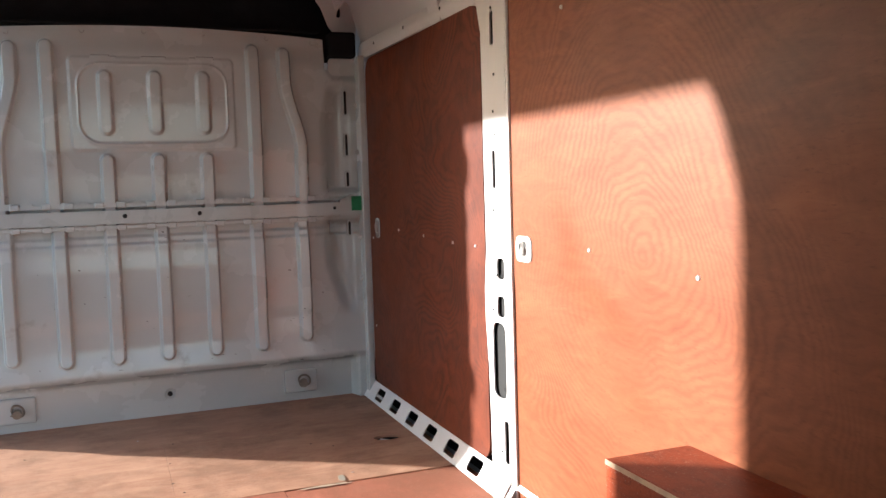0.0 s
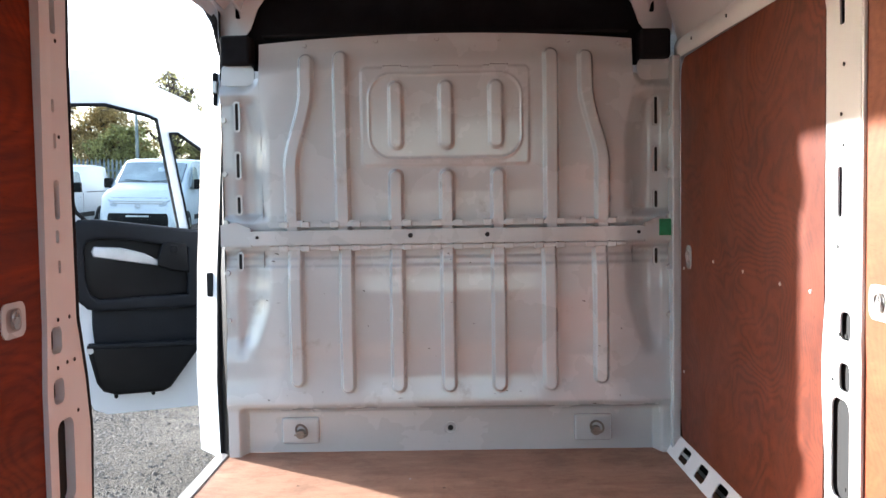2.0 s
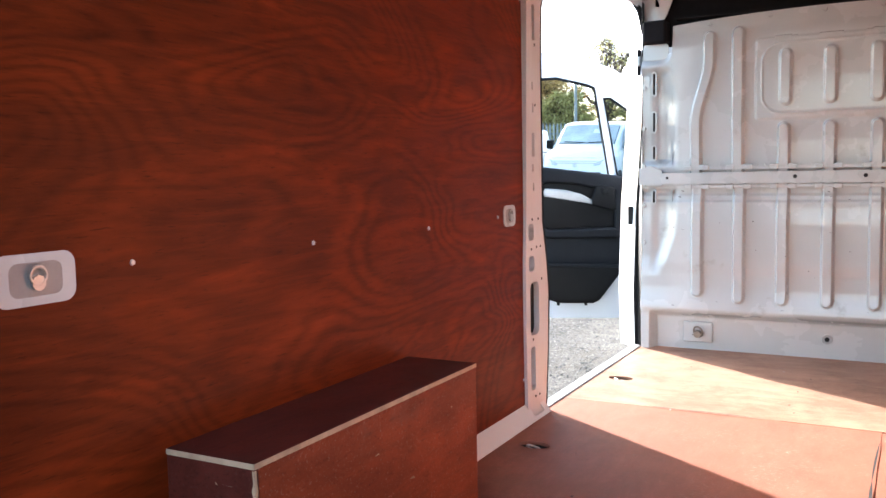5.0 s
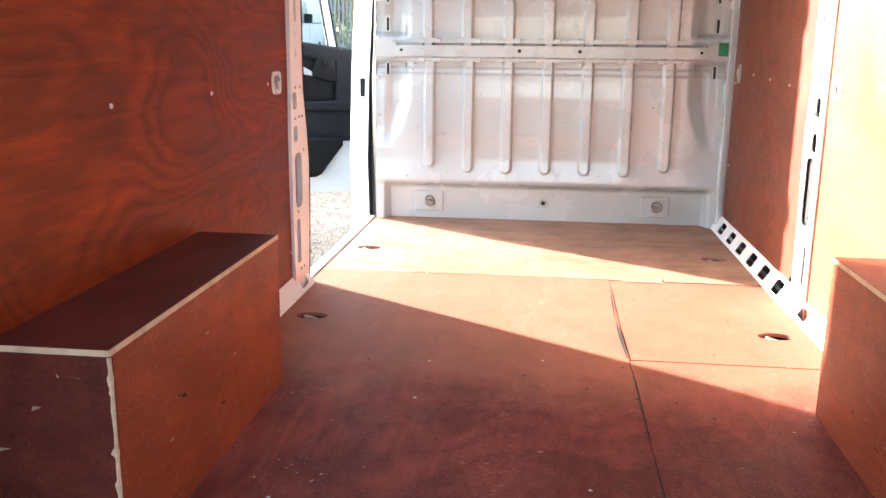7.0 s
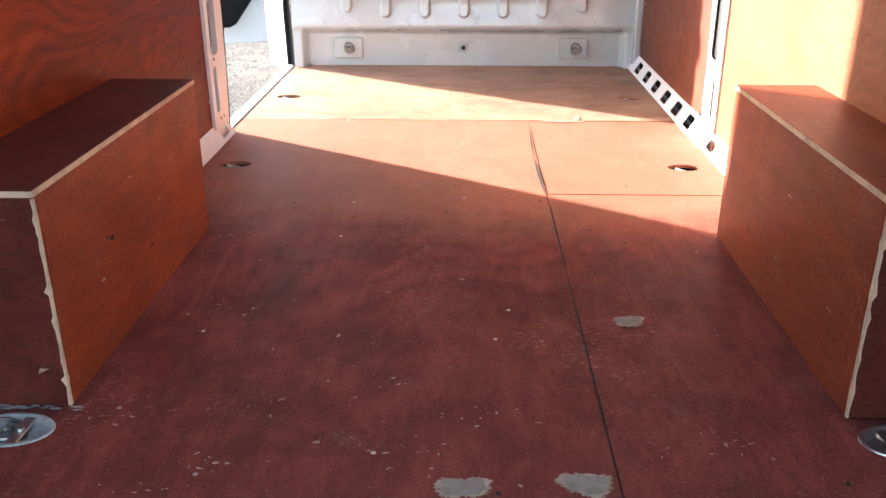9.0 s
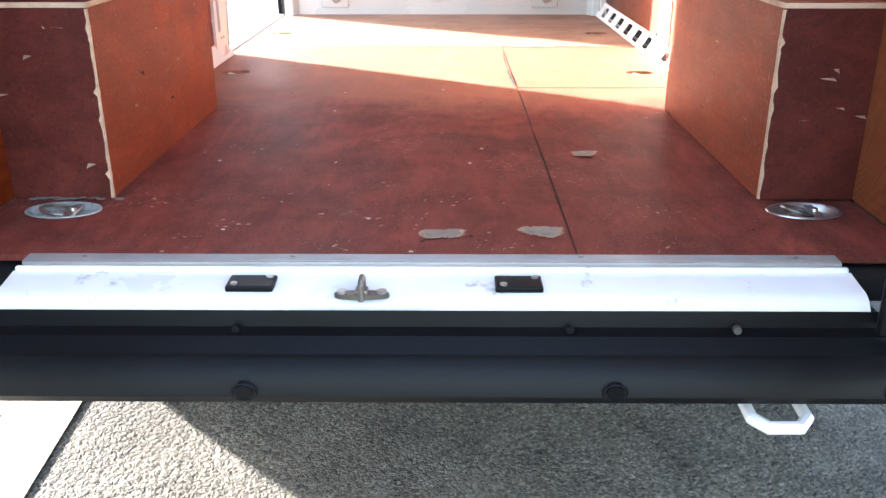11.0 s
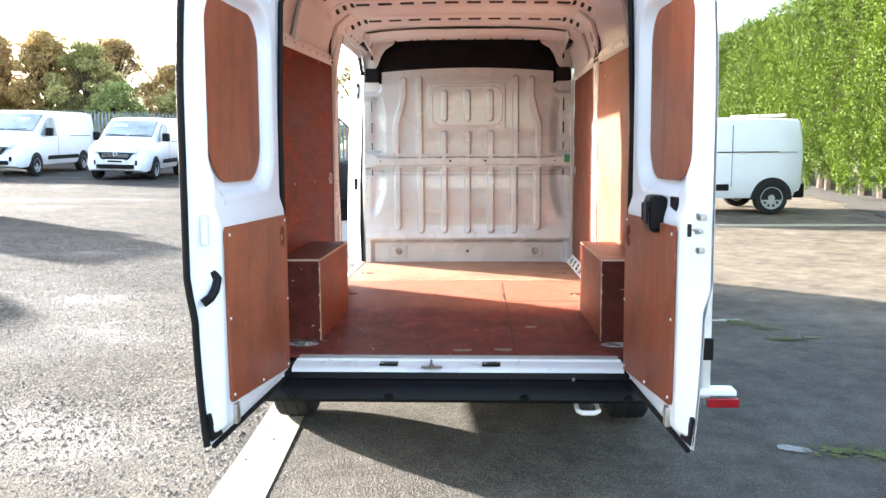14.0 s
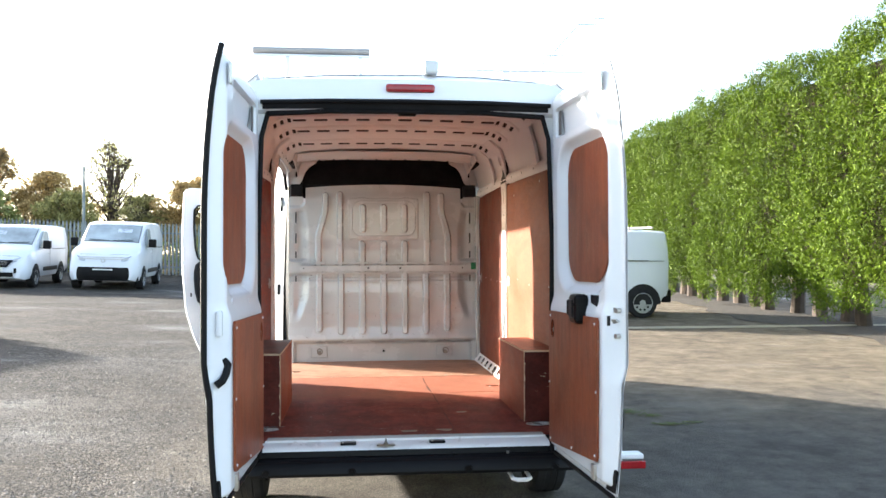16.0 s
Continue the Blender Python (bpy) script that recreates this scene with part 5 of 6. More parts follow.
part("underbody", boxed(-0.80, 0.80, 0.12, 5.9, 0.372, 0.48), VOID, van)


def wheel(x, y, r, w, parent, tread=True, rim_mat=RIM):
    s = 1 if x > 0 else -1
    g = 0.0
    bm = bmesh.new()
    n = 36
    pr = [(-w / 2, r * 0.68), (-w / 2, r * 0.93), (-w * 0.42, r * 0.985), (-w * 0.18, r), (-w * 0.16, r * 0.985), (-w * 0.02, r * 0.985), (0, r), (w * 0.16, r), (w * 0.18, r * 0.985), (w * 0.22, r), (w * 0.42, r * 0.985), (w / 2, r * 0.93), (w / 2, r * 0.68)]
    rows = []
    for i in range(n):
        a = 2 * math.pi * i / n
        rows.append([bm.verts.new((x + o, y + q * math.cos(a), r + q * math.sin(a))) for o, q in pr])
    for i in range(n):
        p, q2 = rows[i], rows[(i + 1) % n]
        for j in range(len(pr) - 1):
            bm.faces.new((p[j], q2[j], q2[j + 1], p[j + 1]))
    wh = part("wheel", bm, TYRE, parent, "black tyre on a silver wheel", True)
    bm = bmesh.new()
    rod(bm, (x + s * w * 0.30, y, r), (x + s * w * 0.36, y, r), r * 0.69, n=28)
    ring(bm, (x + s * w * 0.46, y, r), (1, 0, 0), r * 0.66, r * 0.03, 28, 6)
    rod(bm, (x + s * w * 0.36, y, r), (x + s * w * 0.46, y, r), r * 0.24, r * 0.2, n=18)
    rim = part("rim", bm, rim_mat, wh)
    for i in range(10):
        a = 2 * math.pi * i / 10
        part("rim_hole", rod(bmesh.new(), (x + s * w * 0.355, y + r * 0.47 * math.cos(a), r + r * 0.47 * math.sin(a)), (x + s * w * 0.37, y + r * 0.47 * math.cos(a), r + r * 0.47 * math.sin(a)), r * 0.085, n=8), VOID, wh)
    return wh


for x in (-0.90, 0.90):
    wheel(x, 0.98, 0.34, 0.19, van).location.z = 0.045
    wheel(x, 4.98, 0.34, 0.19, van).location.z = 0.16


# ---- rear doors ----
def door(s):
    def at(u, w, z):
        return (s * (0.731 + 0.046 * u + w), -0.01 - 1.05 * u, z + 0.02)
    z0, z1, uf = 0.480, 2.318, 0.865

    def slab(u0, u1, w0, w1, za, zb, bevel=0.0):
        """A small block on the door, between two depths."""
        m = (u0 + u1) / 2
        return box(bmesh.new(), *sorted((at(m, w0, 0)[0], at(m, w1, 0)[0])), at(u1, 0, 0)[1], at(u0, 0, 0)[1], za + 0.02, zb + 0.02, bevel)

    def skin_w(z):
        return 0.092 - 0.05 * max(0, (z - 1.6) / 0.7) ** 2 - 0.022 * (1 - soft(0.93, 1.03, z)) - 0.025 * max(0, (1.0 - z) / 0.5) ** 2

    def inner_w(u, z):
        e = skin_w(z) - 0.006
        w = 0.0
        w += 0.018 * soft(1.22, 1.30, z)
        # window recess, pocket at the top
        w += 0.045 * rect(u, z, 0.13, 0.80, 1.335, 2.035, 0.13, 0.05)
        w += 0.05 * rect(u, z, 0.09, 0.68, 2.095, 2.235, 0.02, 0.008)
        # roll off to the rims
        w = w + (e - w) * soft(0.80, 0.86, u)
        w = w + (e - w) * (1 - soft(-0.01, 0.04, u)) * 0.6
        w = w + (e - w) * soft(2.283, 2.318, z)
        w = w + (e - w) * (1 - soft(0.50, 0.535, z))
        return min(w, e)

    def clip_u(u, z):
        # rounded upper and lower free corners
        return u * (1 - 0.04 * max(0, (z - 2.1) / 0.2) ** 2)
    us = span(0.0, uf, 110)
    vs = span(0, 1, 240)
    d = sheet("rear_door", lambda u, v: at(clip_u(u, z0 + (z1 - z0) * v), inner_w(u, z0 + (z1 - z0) * v), z0 + (z1 - z0) * v), us, vs, WHITE, van, "white rear door standing open, ply panels inside")
    sheet("outer_skin", lambda u, v: at(clip_u(u, z0 + (z1 - z0) * v) + (0.006 if u > 0.8 else 0), skin_w(z0 + (z1 - z0) * v), z0 + (z1 - z0) * v), span(-0.01, uf, 8), span(0, 1, 30), WHITE, d)
    # black seal round the rim
    bm = bmesh.new()
    path = [at(clip_u(uf + 0.002, z), skin_w(z) + (0.002 if s > 0 else 0.004), z) for z in span(z0, z1 + (0.03 if s < 0 else 0), 26)]
    if s < 0:
        tube(bm, path, 0.013)
    tube(bm, [at(u, skin_w(z0) - 0.012, z0 - 0.006) for u in span(0.0, uf - 0.02, 6)], 0.010)
    part("rim_seal", bm, RUBBER, d, "black rubber seal on the door rim")
    # ply panels
    low = [(0.045, 0.545), (0.09, 0.548), (0.755, 0.602), (0.768, 0.62), (0.785, 1.20), (0.772, 1.218), (0.065, 1.212), (0.048, 1.195)]
    hole = [(0.115 + 0.026 * math.cos(a), 1.125 + 0.042 * math.sin(a)) for a in [k * math.pi / 8 for k in range(16)]]
    bm = bmesh.new()
    plate(bm, low, [hole], lambda u, v, w: at(u, -0.012 + w, v), 0.010)
    p = part("ply_panel", bm, PLY_DOOR, d, "scratched brown ply panel screwed to the door")
    bm = bmesh.new()
    plate(bm, [(0.115 + 0.029 * math.cos(a), 1.125 + 0.0455 * math.sin(a)) for a in [k * math.pi / 8 for k in range(16)]], [hole], lambda u, v, w: at(u, -0.0135 + w, v), 0.0012)
    part("hole_rim", bm, PLY_SHADED, p)
    bm = bmesh.new()
    plate(bm, [(0.115 + 0.0275 * math.cos(a), 1.125 + 0.044 * math.sin(a)) for a in [k * math.pi / 8 for k in range(16)]], [], lambda u, v, w: at(u, -0.0022 + w, v), 0.001)
    part("hole_back", bm, VOID, p)
    part("lock_stem", rod(bmesh.new(), at(0.118, -0.003, 1.120), at(0.118, -0.010, 1.120), 0.014, 0.011, n=12), DARK_STEEL, p)
    for u, z in ((0.08, 1.19), (0.755, 1.19), (0.765, 0.9), (0.745, 0.625), (0.42, 0.59), (0.07, 0.565), (0.06, 0.85)):
        part("screw_head", rod(bmesh.new(), at(u, -0.011, z), at(u, -0.016, z), 0.007, 0.005, n=8), ALU, p)
    win = []
    for (u, z) in rr(0.185, 0.79, 1.365, 2.01, 0.13, 8):
        lean = 0.075 * max(0, (1.66 - z) / 0.28) ** 1.5 if u > 0.45 else 0.02 * max(0, (1.5 - z) / 0.15)
        win.append((u - lean if u > 0.45 else u + lean, z))
    bm = bmesh.new()
    plate(bm, win, [], lambda u, v, w: at(u, 0.018 + 0.033 + w, v), 0.008)
    part("window_ply", bm, PLY_DOOR, d, "brown ply blanking panel in the window recess")
    # dark grey strip painting the shade at the recess's hinge end
    part("recess_gap_shade", slab(0.095, 0.135, 0.030, 0.036, 2.105, 2.225, 0), SCUFF_AND_SHADE, d)
    # zinc bolt plates
    part("catch_plate", slab(0.77, 0.81, 0.0, 0.012, 2.19, 2.28, 0.003), STEEL, d, "zinc bolt plate at the top of the door")
    part("catch_plate", slab(0.695, 0.735, -0.014, 0.004, 0.515, 0.585, 0.004), STEEL, d, "zinc bolt plate at the foot of the door")
    bm = bmesh.new()
    plate(bm, [(0.77, 0.492), (0.858, 0.492), (0.866, 0.585), (0.852, 0.59), (0.835, 0.54), (0.785, 0.515)], [], lambda u, v, w: at(u, 0.026 + 0.12 * max(0, u - 0.79) + w, v), 0.012)
    part("corner_guard", bm, RUBBER, d, "black rubber corner guard")
    if s > 0:
        h = part("door_handle", slab(0.475, 0.60, -0.045, 0.02, 1.18, 1.313, 0.018), BLACK, d, "black inner door handle")
        part("handle_grip", slab(0.470, 0.492, -0.050, -0.030, 1.215, 1.285, 0.006), BLACK, h)
        part("lock_button", rod(bmesh.new(), at(0.575, -0.044, 1.265), at(0.575, -0.050, 1.265), 0.008, n=10), RUBBER, h)
        part("handle_flap", slab(0.495, 0.56, -0.050, -0.043, 1.208, 1.288, 0.004), TRIM, h)
        part("cover_plate", slab(0.625, 0.725, 0.012, 0.022, 1.24, 1.313, 0.003), TRIM, d, "small dark cover plate")
        lk = part("lock", slab(0.79, 0.825, 0.02, 0.045, 1.187, 1.23, 0.003), VOID, d, "black and zinc door lock")
        bm = bmesh.new()
        tube(bm, [at(0.815, 0.035, 1.21), at(0.845, 0.05, 1.213), at(0.85, 0.057, 1.207), at(0.825, 0.045, 1.20)], 0.006)
        part("lock_claw", bm, STEEL, lk)
        for u, z in ((0.825, 1.255), (0.845, 1.253), (0.838, 1.145)):
            part("bolt_head", rod(bmesh.new(), at(u, skin_w(z) * 0.5 + 0.02, z), at(u + 0.008, skin_w(z) * 0.5, z), 0.011, n=10), STEEL, d)
    else:
        part("lock_plate", slab(0.80, 0.85, 0.03, 0.055, 1.16, 1.265, 0.008), WHITE, d, "white lock plate")
        bm = bmesh.new()
        tube(bm, [at(0.81, 0.03, 1.068), at(0.813, 0.012, 1.045), at(0.828, 0.016, 1.01), at(0.842, 0.028, 0.985), at(0.852, 0.05, 0.968)], 0.016, 10)
        part("pull_handle", bm, BLACK, d, "black plastic pull handle")
        for u, z in ((0.70, 1.30), (0.30, 1.285), (0.66, 1.27)):
            part("plug", rod(bmesh.new(), at(u, 0.014, z), at(u, 0.020, z), 0.01, n=10), WHITE, d)
    return d


door(-1)
right_door = door(1)
# ladder stile and step hung on the outside of the right rear door
bm = boxed(0.995, 1.03, -0.30, -0.26, 0.50, 1.25, 0.006)
ladder = part("ladder_stile", bm, ALU, right_door, "aluminium ladder stile on the outside of the door")
part("clip", boxed(0.987, 1.038, -0.307, -0.253, 0.66, 0.75, 0.006), BLACK, ladder)
part("step_bracket", boxed(0.97, 1.13, -0.32, -0.24, 0.518, 0.543, 0.006), WHITE, ladder)
part("reflector", boxed(1.01, 1.135, -0.335, -0.318, 0.475, 0.512, 0.004), RED, ladder, "red reflector")
part("bracket_arm", boxed(0.86, 1.01, -0.29, -0.27, 1.0, 1.03, 0.004), ALU, ladder)

# roof rack
bm = bmesh.new()
rod(bm, (-0.80, 0.17, 2.60), (-0.19, 0.17, 2.60), 0.018, n=14)
rack = part("roof_roller", bm, DULL_ALU, van, "aluminium loading roller on the roof")
part("roller_bar", boxed(-0.80, -0.19, 0.155, 0.185, 2.565, 2.58, 0.004), ALU, rack)
for x in (-0.62, -0.24):
    part("roller_leg", boxed(x - 0.012, x + 0.012, 0.155, 0.185, 2.44, 2.566, 0.004), ALU, rack)
for y in (0.6, 2.0, 3.4):
    b = part("roof_bar", boxed(-0.80, 0.80, y - 0.02, y + 0.02, 2.525, 2.55, 0.005), ALU, van, "aluminium roof bar")
    for x in (-0.78, 0.78):
        part("bar_foot", boxed(x - 0.02, x + 0.02, y - 0.025, y + 0.025, 2.43, 2.525, 0.004), ALU, b)

# ladder arm folded over the right edge of the roof
bm = bmesh.new()
tube(bm, [(0.35, 0.6, 2.61), (1.10, 0.6, 2.612), (1.06, 0.6, 2.56), (0.955, 0.6, 2.497)], 0.007, 6)
arm = part("ladder_arm", bm, ALU, van, "thin aluminium ladder arm at the roof edge")
for a, b in (((0.84, 2.655), (1.06, 2.90)), ((0.80, 2.71), (0.965, 2.71)), ((0.885, 2.705), (0.885, 2.612)), ((1.14, 2.937), (1.22, 2.94)), ((1.165, 2.938), (1.165, 2.90)), ((1.06, 2.90), (1.165, 2.90)), ((0.84, 2.655), (0.84, 2.612))):
    part("arm_bar", rod(bmesh.new(), (a[0], 0.6, a[1]), (b[0], 0.6, b[1]), 0.005, n=6), ALU, arm)
part("arm_foot", boxed(0.60, 0.64, 0.58, 0.62, 2.47, 2.606, 0.004), ALU, arm)

# sliding door pushed back along the outside
sheet("sliding_door", lambda u, v: (-side_pts[u][0] - 0.06, v, side_pts[u][1]), [0, 1, 2, 3, 4, 5], span(1.05, 2.30, 5), WHITE, van, "white sliding door pushed open along the side")

# ---- open cab door ----
HX, HY, TX, TY = -1.0, 5.10, -1.945, 4.70
ux, uy = TX - HX, TY - HY
LEN = math.hypot(ux, uy)
ux, uy = ux / LEN, uy / LEN
nx, ny = -uy, ux          # thickness direction, away from the load bay
if ny < 0:
    nx, ny = -nx, -ny


def cab_at(u, v, w):
    return (HX + ux * u + nx * w, HY + uy * u + ny * w, v)


outer = [(0.02, 0.50), (0.84, 0.50), (0.905, 0.53), (1.0, 0.75), (1.075, 1.0), (1.11, 1.4), (1.115, 1.8), (1.095, 2.22), (1.07, 2.255), (1.03, 2.27), (0.80, 2.262), (0.60, 2.215), (0.42, 2.135), (0.25, 2.015), (0.10, 1.86), (0.02, 1.70)]
main = [(0.96, 1.55), (0.985, 1.65), (1.0, 1.85), (0.995, 2.04), (0.96, 2.085), (0.80, 2.09), (0.60, 2.04), (0.555, 2.02), (0.46, 1.43), (0.80, 1.475), (0.90, 1.49)]
quarter = [(0.40, 1.42), (0.49, 1.95), (0.45, 1.95), (0.30, 1.84), (0.16, 1.70), (0.10, 1.45)]
bm = bmesh.new()
plate(bm, outer, [main, quarter], cab_at, 0.05)
cab_door = part("cab_door", bm, WHITE, van, "white cab door standing open")
bm = bmesh.new()
tube(bm, [cab_at(u, v, -0.004) for u, v in main + main[:1]], 0.011, 6)
part("window_rubber", bm, RUBBER, cab_door)
bm = bmesh.new()
tube(bm, [cab_at(u, v, -0.004) for u, v in quarter + quarter[:1]], 0.009, 6)
part("window_rubber", bm, RUBBER, cab_door)
for loop in (main, quarter):
    bm = bmesh.new()
    plate(bm, loop, [], lambda u, v, w: cab_at(u, v, 0.022 + w), 0.004)
    part("window_glass", bm, WINDOW, cab_door, "clear side window glass").visible_shadow = False
def shrunk(loop, k):
    """The loop drawn in towards its middle by k metres."""
    mu, mv = sum(p[0] for p in loop) / len(loop), sum(p[1] for p in loop) / len(loop)
    out = []
    for u, v in loop:
        d = math.hypot(u - mu, v - mv)
        out.append((u + (mu - u) * k / d, v + (mv - v) * k / d))
    return out


def padded(name, loop, holes, w0, thick, mat, parent, label="", steps=3, soft_edge=0.012):
    """A moulded pad on the cab door with a rounded rim."""
    bm = bmesh.new()
    plate(bm, loop, holes, lambda u, v, w: (u, v, thick - w), thick)
    bmesh.ops.recalc_face_normals(bm, faces=bm.faces)
    rim = [e for e in bm.edges if min(v.co.z for v in e.verts) > thick - 1e-6 and e.calc_face_angle(0) > 1.0]
    bmesh.ops.bevel(bm, geom=rim, offset=soft_edge, segments=steps, affect="EDGES", profile=0.5)
    for v in bm.verts:
        v.co = cab_at(v.co.x, v.co.y, w0 - v.co.z)
    return part(name, bm, mat, parent, label, True)


mid = [(0.06, 0.84), (0.89, 0.84), (0.90, 0.95), (0.90, 1.06), (0.06, 1.06)]
door_card = padded("door_card", mid, [], 0.0, 0.03, TRIM, cab_door, "black plastic door trim")
top_card = [(0.06, 1.04), (0.86, 1.04), (0.92, 1.055), (0.965, 1.10), (0.99, 1.20), (1.0, 1.32), (1.0, 1.40), (0.985, 1.475), (0.95, 1.508), (0.88, 1.512), (0.60, 1.475), (0.06, 1.40)]
hollow = [(0.43, 1.11), (0.86, 1.10), (0.90, 1.125), (0.925, 1.20), (0.93, 1.36), (0.91, 1.395), (0.86, 1.41), (0.70, 1.40), (0.43, 1.345)]
padded("armrest", top_card, [hollow], 0.0, 0.075, TRIM, door_card, "raised black door trim surround", 4, 0.02)
padded("armrest_insert", shrunk(hollow, -0.012), [], 0.0, 0.035, BLACK, door_card, "dark grey trim inside the surround")
padded("grab_handle", [(0.565, 1.262), (0.885, 1.318), (0.893, 1.345), (0.88, 1.372), (0.75, 1.362), (0.64, 1.33), (0.57, 1.29)], [], -0.03, 0.025, RIM, door_card, "silver-grey grab handle", 3, 0.008)
padded("switch_panel", [(0.42, 1.225), (0.50, 1.235), (0.575, 1.262), (0.575, 1.30), (0.55, 1.38), (0.52, 1.39), (0.43, 1.375)], [], -0.03, 0.05, BLACK, door_card, "", 3, 0.01)
padded("pull_switch", rr(0.475, 0.515, 1.325, 1.37, 0.015), [], -0.078, 0.012, RUBBER, door_card, "", 2, 0.004)
pocket = [(0.57, 0.61), (0.80, 0.612), (0.86, 0.635), (0.89, 0.68), (0.93, 0.86), (0.92, 0.875), (0.39, 0.86), (0.385, 0.82), (0.50, 0.67), (0.53, 0.63)]
padded("door_pocket", pocket, [], 0.0, 0.10, BLACK, door_card, "black door pocket", 4, 0.025)
padded("pocket_lip", [(0.385, 0.845), (0.93, 0.862), (0.925, 0.882), (0.39, 0.868)], [], -0.095, 0.012, TRIM, door_card, "", 2, 0.004)
part("pocket_clip", rod(bmesh.new(), cab_at(0.915, 0.85, -0.06), cab_at(0.915, 0.85, -0.105), 0.016, n=12), RIM, door_card)
for u in (0.62, 0.80):
    part("trim_clip", rod(bmesh.new(), cab_at(u, 0.615, -0.06), cab_at(u, 0.605, -0.09), 0.010, n=8), RUBBER, door_card)
bm = bmesh.new()
plate(bm, rr(0.985, 1.0, 1.15, 1.19, 0.006), [], lambda u, v, w: cab_at(u + 0.035, v, -0.004 + w), 0.006)
part("door_latch", bm, RUBBER, cab_door)


# ---- parked vans in the yard ----
def parked_van(label, L, W, H, nose=1.0, dark_bumper=False, rear_axle=0.0, group="parked vans", rack=False):
    """A small panel van, nose towards +y, its tail at y = 0, built at the origin."""
    root = tagged(new("parked_van"), label, "van", group)
    hw = W / 2
    st = [  # y, top, half width low, half width at belt, half width at roof, underside
        (0.0, H * 0.955, hw * 0.93, hw * 0.95, hw * 0.80, 0.42), (0.05, H * 0.985, hw * 0.97, hw * 0.985, hw * 0.86, 0.34), (0.5, H, hw, hw, hw * 0.88, 0.30),
        (L - 2.45, H, hw, hw, hw * 0.88, 0.30), (L - 2.0, H * 0.985, hw, hw, hw * 0.86, 0.30), (L - 1.78, H * 0.945, hw, hw, hw * 0.84, 0.30),
        (L - 1.02, nose * 1.19, hw, hw * 0.985, hw * 0.83, 0.30), (L - 0.62, nose * 1.10, hw, hw * 0.97, hw * 0.82, 0.28), (L - 0.28, nose * 0.98, hw * 0.985, hw * 0.93, hw * 0.74, 0.26),
        (L - 0.10, nose * 0.84, hw * 0.93, hw * 0.86, hw * 0.62, 0.26), (L - 0.01, nose * 0.66, hw * 0.82, hw * 0.78, hw * 0.5, 0.30)]
    secs = []
    for y, t, a, b, c, u in st:
        belt = min(nose * 1.0, t - 0.07)
        half = [(a * 0.94, u), (a, u + 0.14), (a * 1.0, (u + belt) / 2), (b, belt), ((b + c) / 2 * 1.015, belt + (t - belt) * 0.55), (c, t - 0.035), (c * 0.86, t)]
        secs.append([(-x, y, z) for x, z in half] + [(0, y, t + 0.012)] + [(x, y, z) for x, z in reversed(half)])
    body = loft("body", secs, WHITE, root)
    # roof line, and the front face of the nose
    line = sorted((y, t) for y, t, *_ in st)

    def top(y):
        for (ya, ta), (yb, tb) in zip(line, line[1:]):
            if ya <= y <= yb:
                return ta + (tb - ta) * (y - ya) / (yb - ya)
        return line[-1][1]

    def front_y(x, z):
        y = L - 0.005
        while y > L - 0.6 and top(y) < z:
            y -= 0.01
        k = max(0.0, abs(x) / hw - 0.5) / 0.5
        return y + 0.03 - 0.30 * k ** 2

    sheet("screen_surround", lambda u, v: (u * hw * (0.80 - 0.02 * v), L - 1.05 - 0.72 * v, top(L - 1.05 - 0.72 * v) + 0.016 - 0.02 * u ** 4), span(-1, 1, 10), span(0, 1, 4), RUBBER, root)
    sheet("windscreen", lambda u, v: (u * hw * (0.785 - 0.02 * v), L - 1.06 - 0.69 * v, top(L - 1.06 - 0.69 * v) + 0.026 - 0.02 * u ** 4), span(-1, 1, 10), span(0, 1, 4), GLASS_PAINTED_SKY, root, "windscreen with the pale sky painted into the glass colour")
    bm = bmesh.new()
    plate(bm, rr(0.12, 0.52, 0.34, 0.50, 0.02), [], lambda u, v, w: (u - 0.62 * (nose > 1.05), L - 1.08 - v + w, top(L - 1.08 - v) + 0.034), 0.002)
    part("price_card", bm, HEADLAMP, root, "pale blue card behind the windscreen")
    for s in (-1, 1):
        tube(bm := bmesh.new(), [(s * 0.05, L - 1.07, top(L - 1.07) + 0.03), (s * 0.6, L - 1.10, top(L - 1.10) + 0.035)], 0.009, 6)
        part("wiper", bm, RUBBER, root)
    for x0, x1, z0, z1 in ((-0.5, 0.5, 0.0, 0.0),):
        sheet("bonnet_gap", lambda u, v: (u * hw * 0.80, front_y(u * hw * 0.80, nose * 0.90) - 0.012, nose * (0.895 + 0.008 * v)), span(-1, 1, 10), [0, 1], RUBBER, root)
    for s in (-1, 1):
        zt, zb = H * 0.90, nose * 1.06
        bm = bmesh.new()
        plate(bm, [(L - 1.16, zb + 0.06), (L - 1.45, zb + 0.02), (L - 2.18, zb + 0.02), (L - 2.18, zt - 0.06), (L - 2.06, zt), (L - 1.80, zt)], [], lambda u, v, w: (s * (hw * 0.995 - (hw * 0.11) * max(0, v - zb) / (H - zb) * 1.0 + 0.012 - w), u, v), 0.02)
        part("side_window", bm, GLASS_PAINTED_SKY, root)
        part("mirror", boxed(*sorted((s * (hw + 0.03), s * (hw + 0.24))), L - 1.50, L - 1.36, zb + 0.03, zb + 0.27, 0.03), BLACK, root, "black door mirror")
        part("door_gap", boxed(*sorted((s * (hw + 0.002), s * (hw - 0.01))), L - 2.262, L - 2.25, 0.45, zb), RUBBER, root)
        part("door_handle", boxed(*sorted((s * (hw + 0.018), s * (hw - 0.01))), L - 2.20, L - 2.02, zb - 0.12, zb - 0.08, 0.008), WHITE, root)
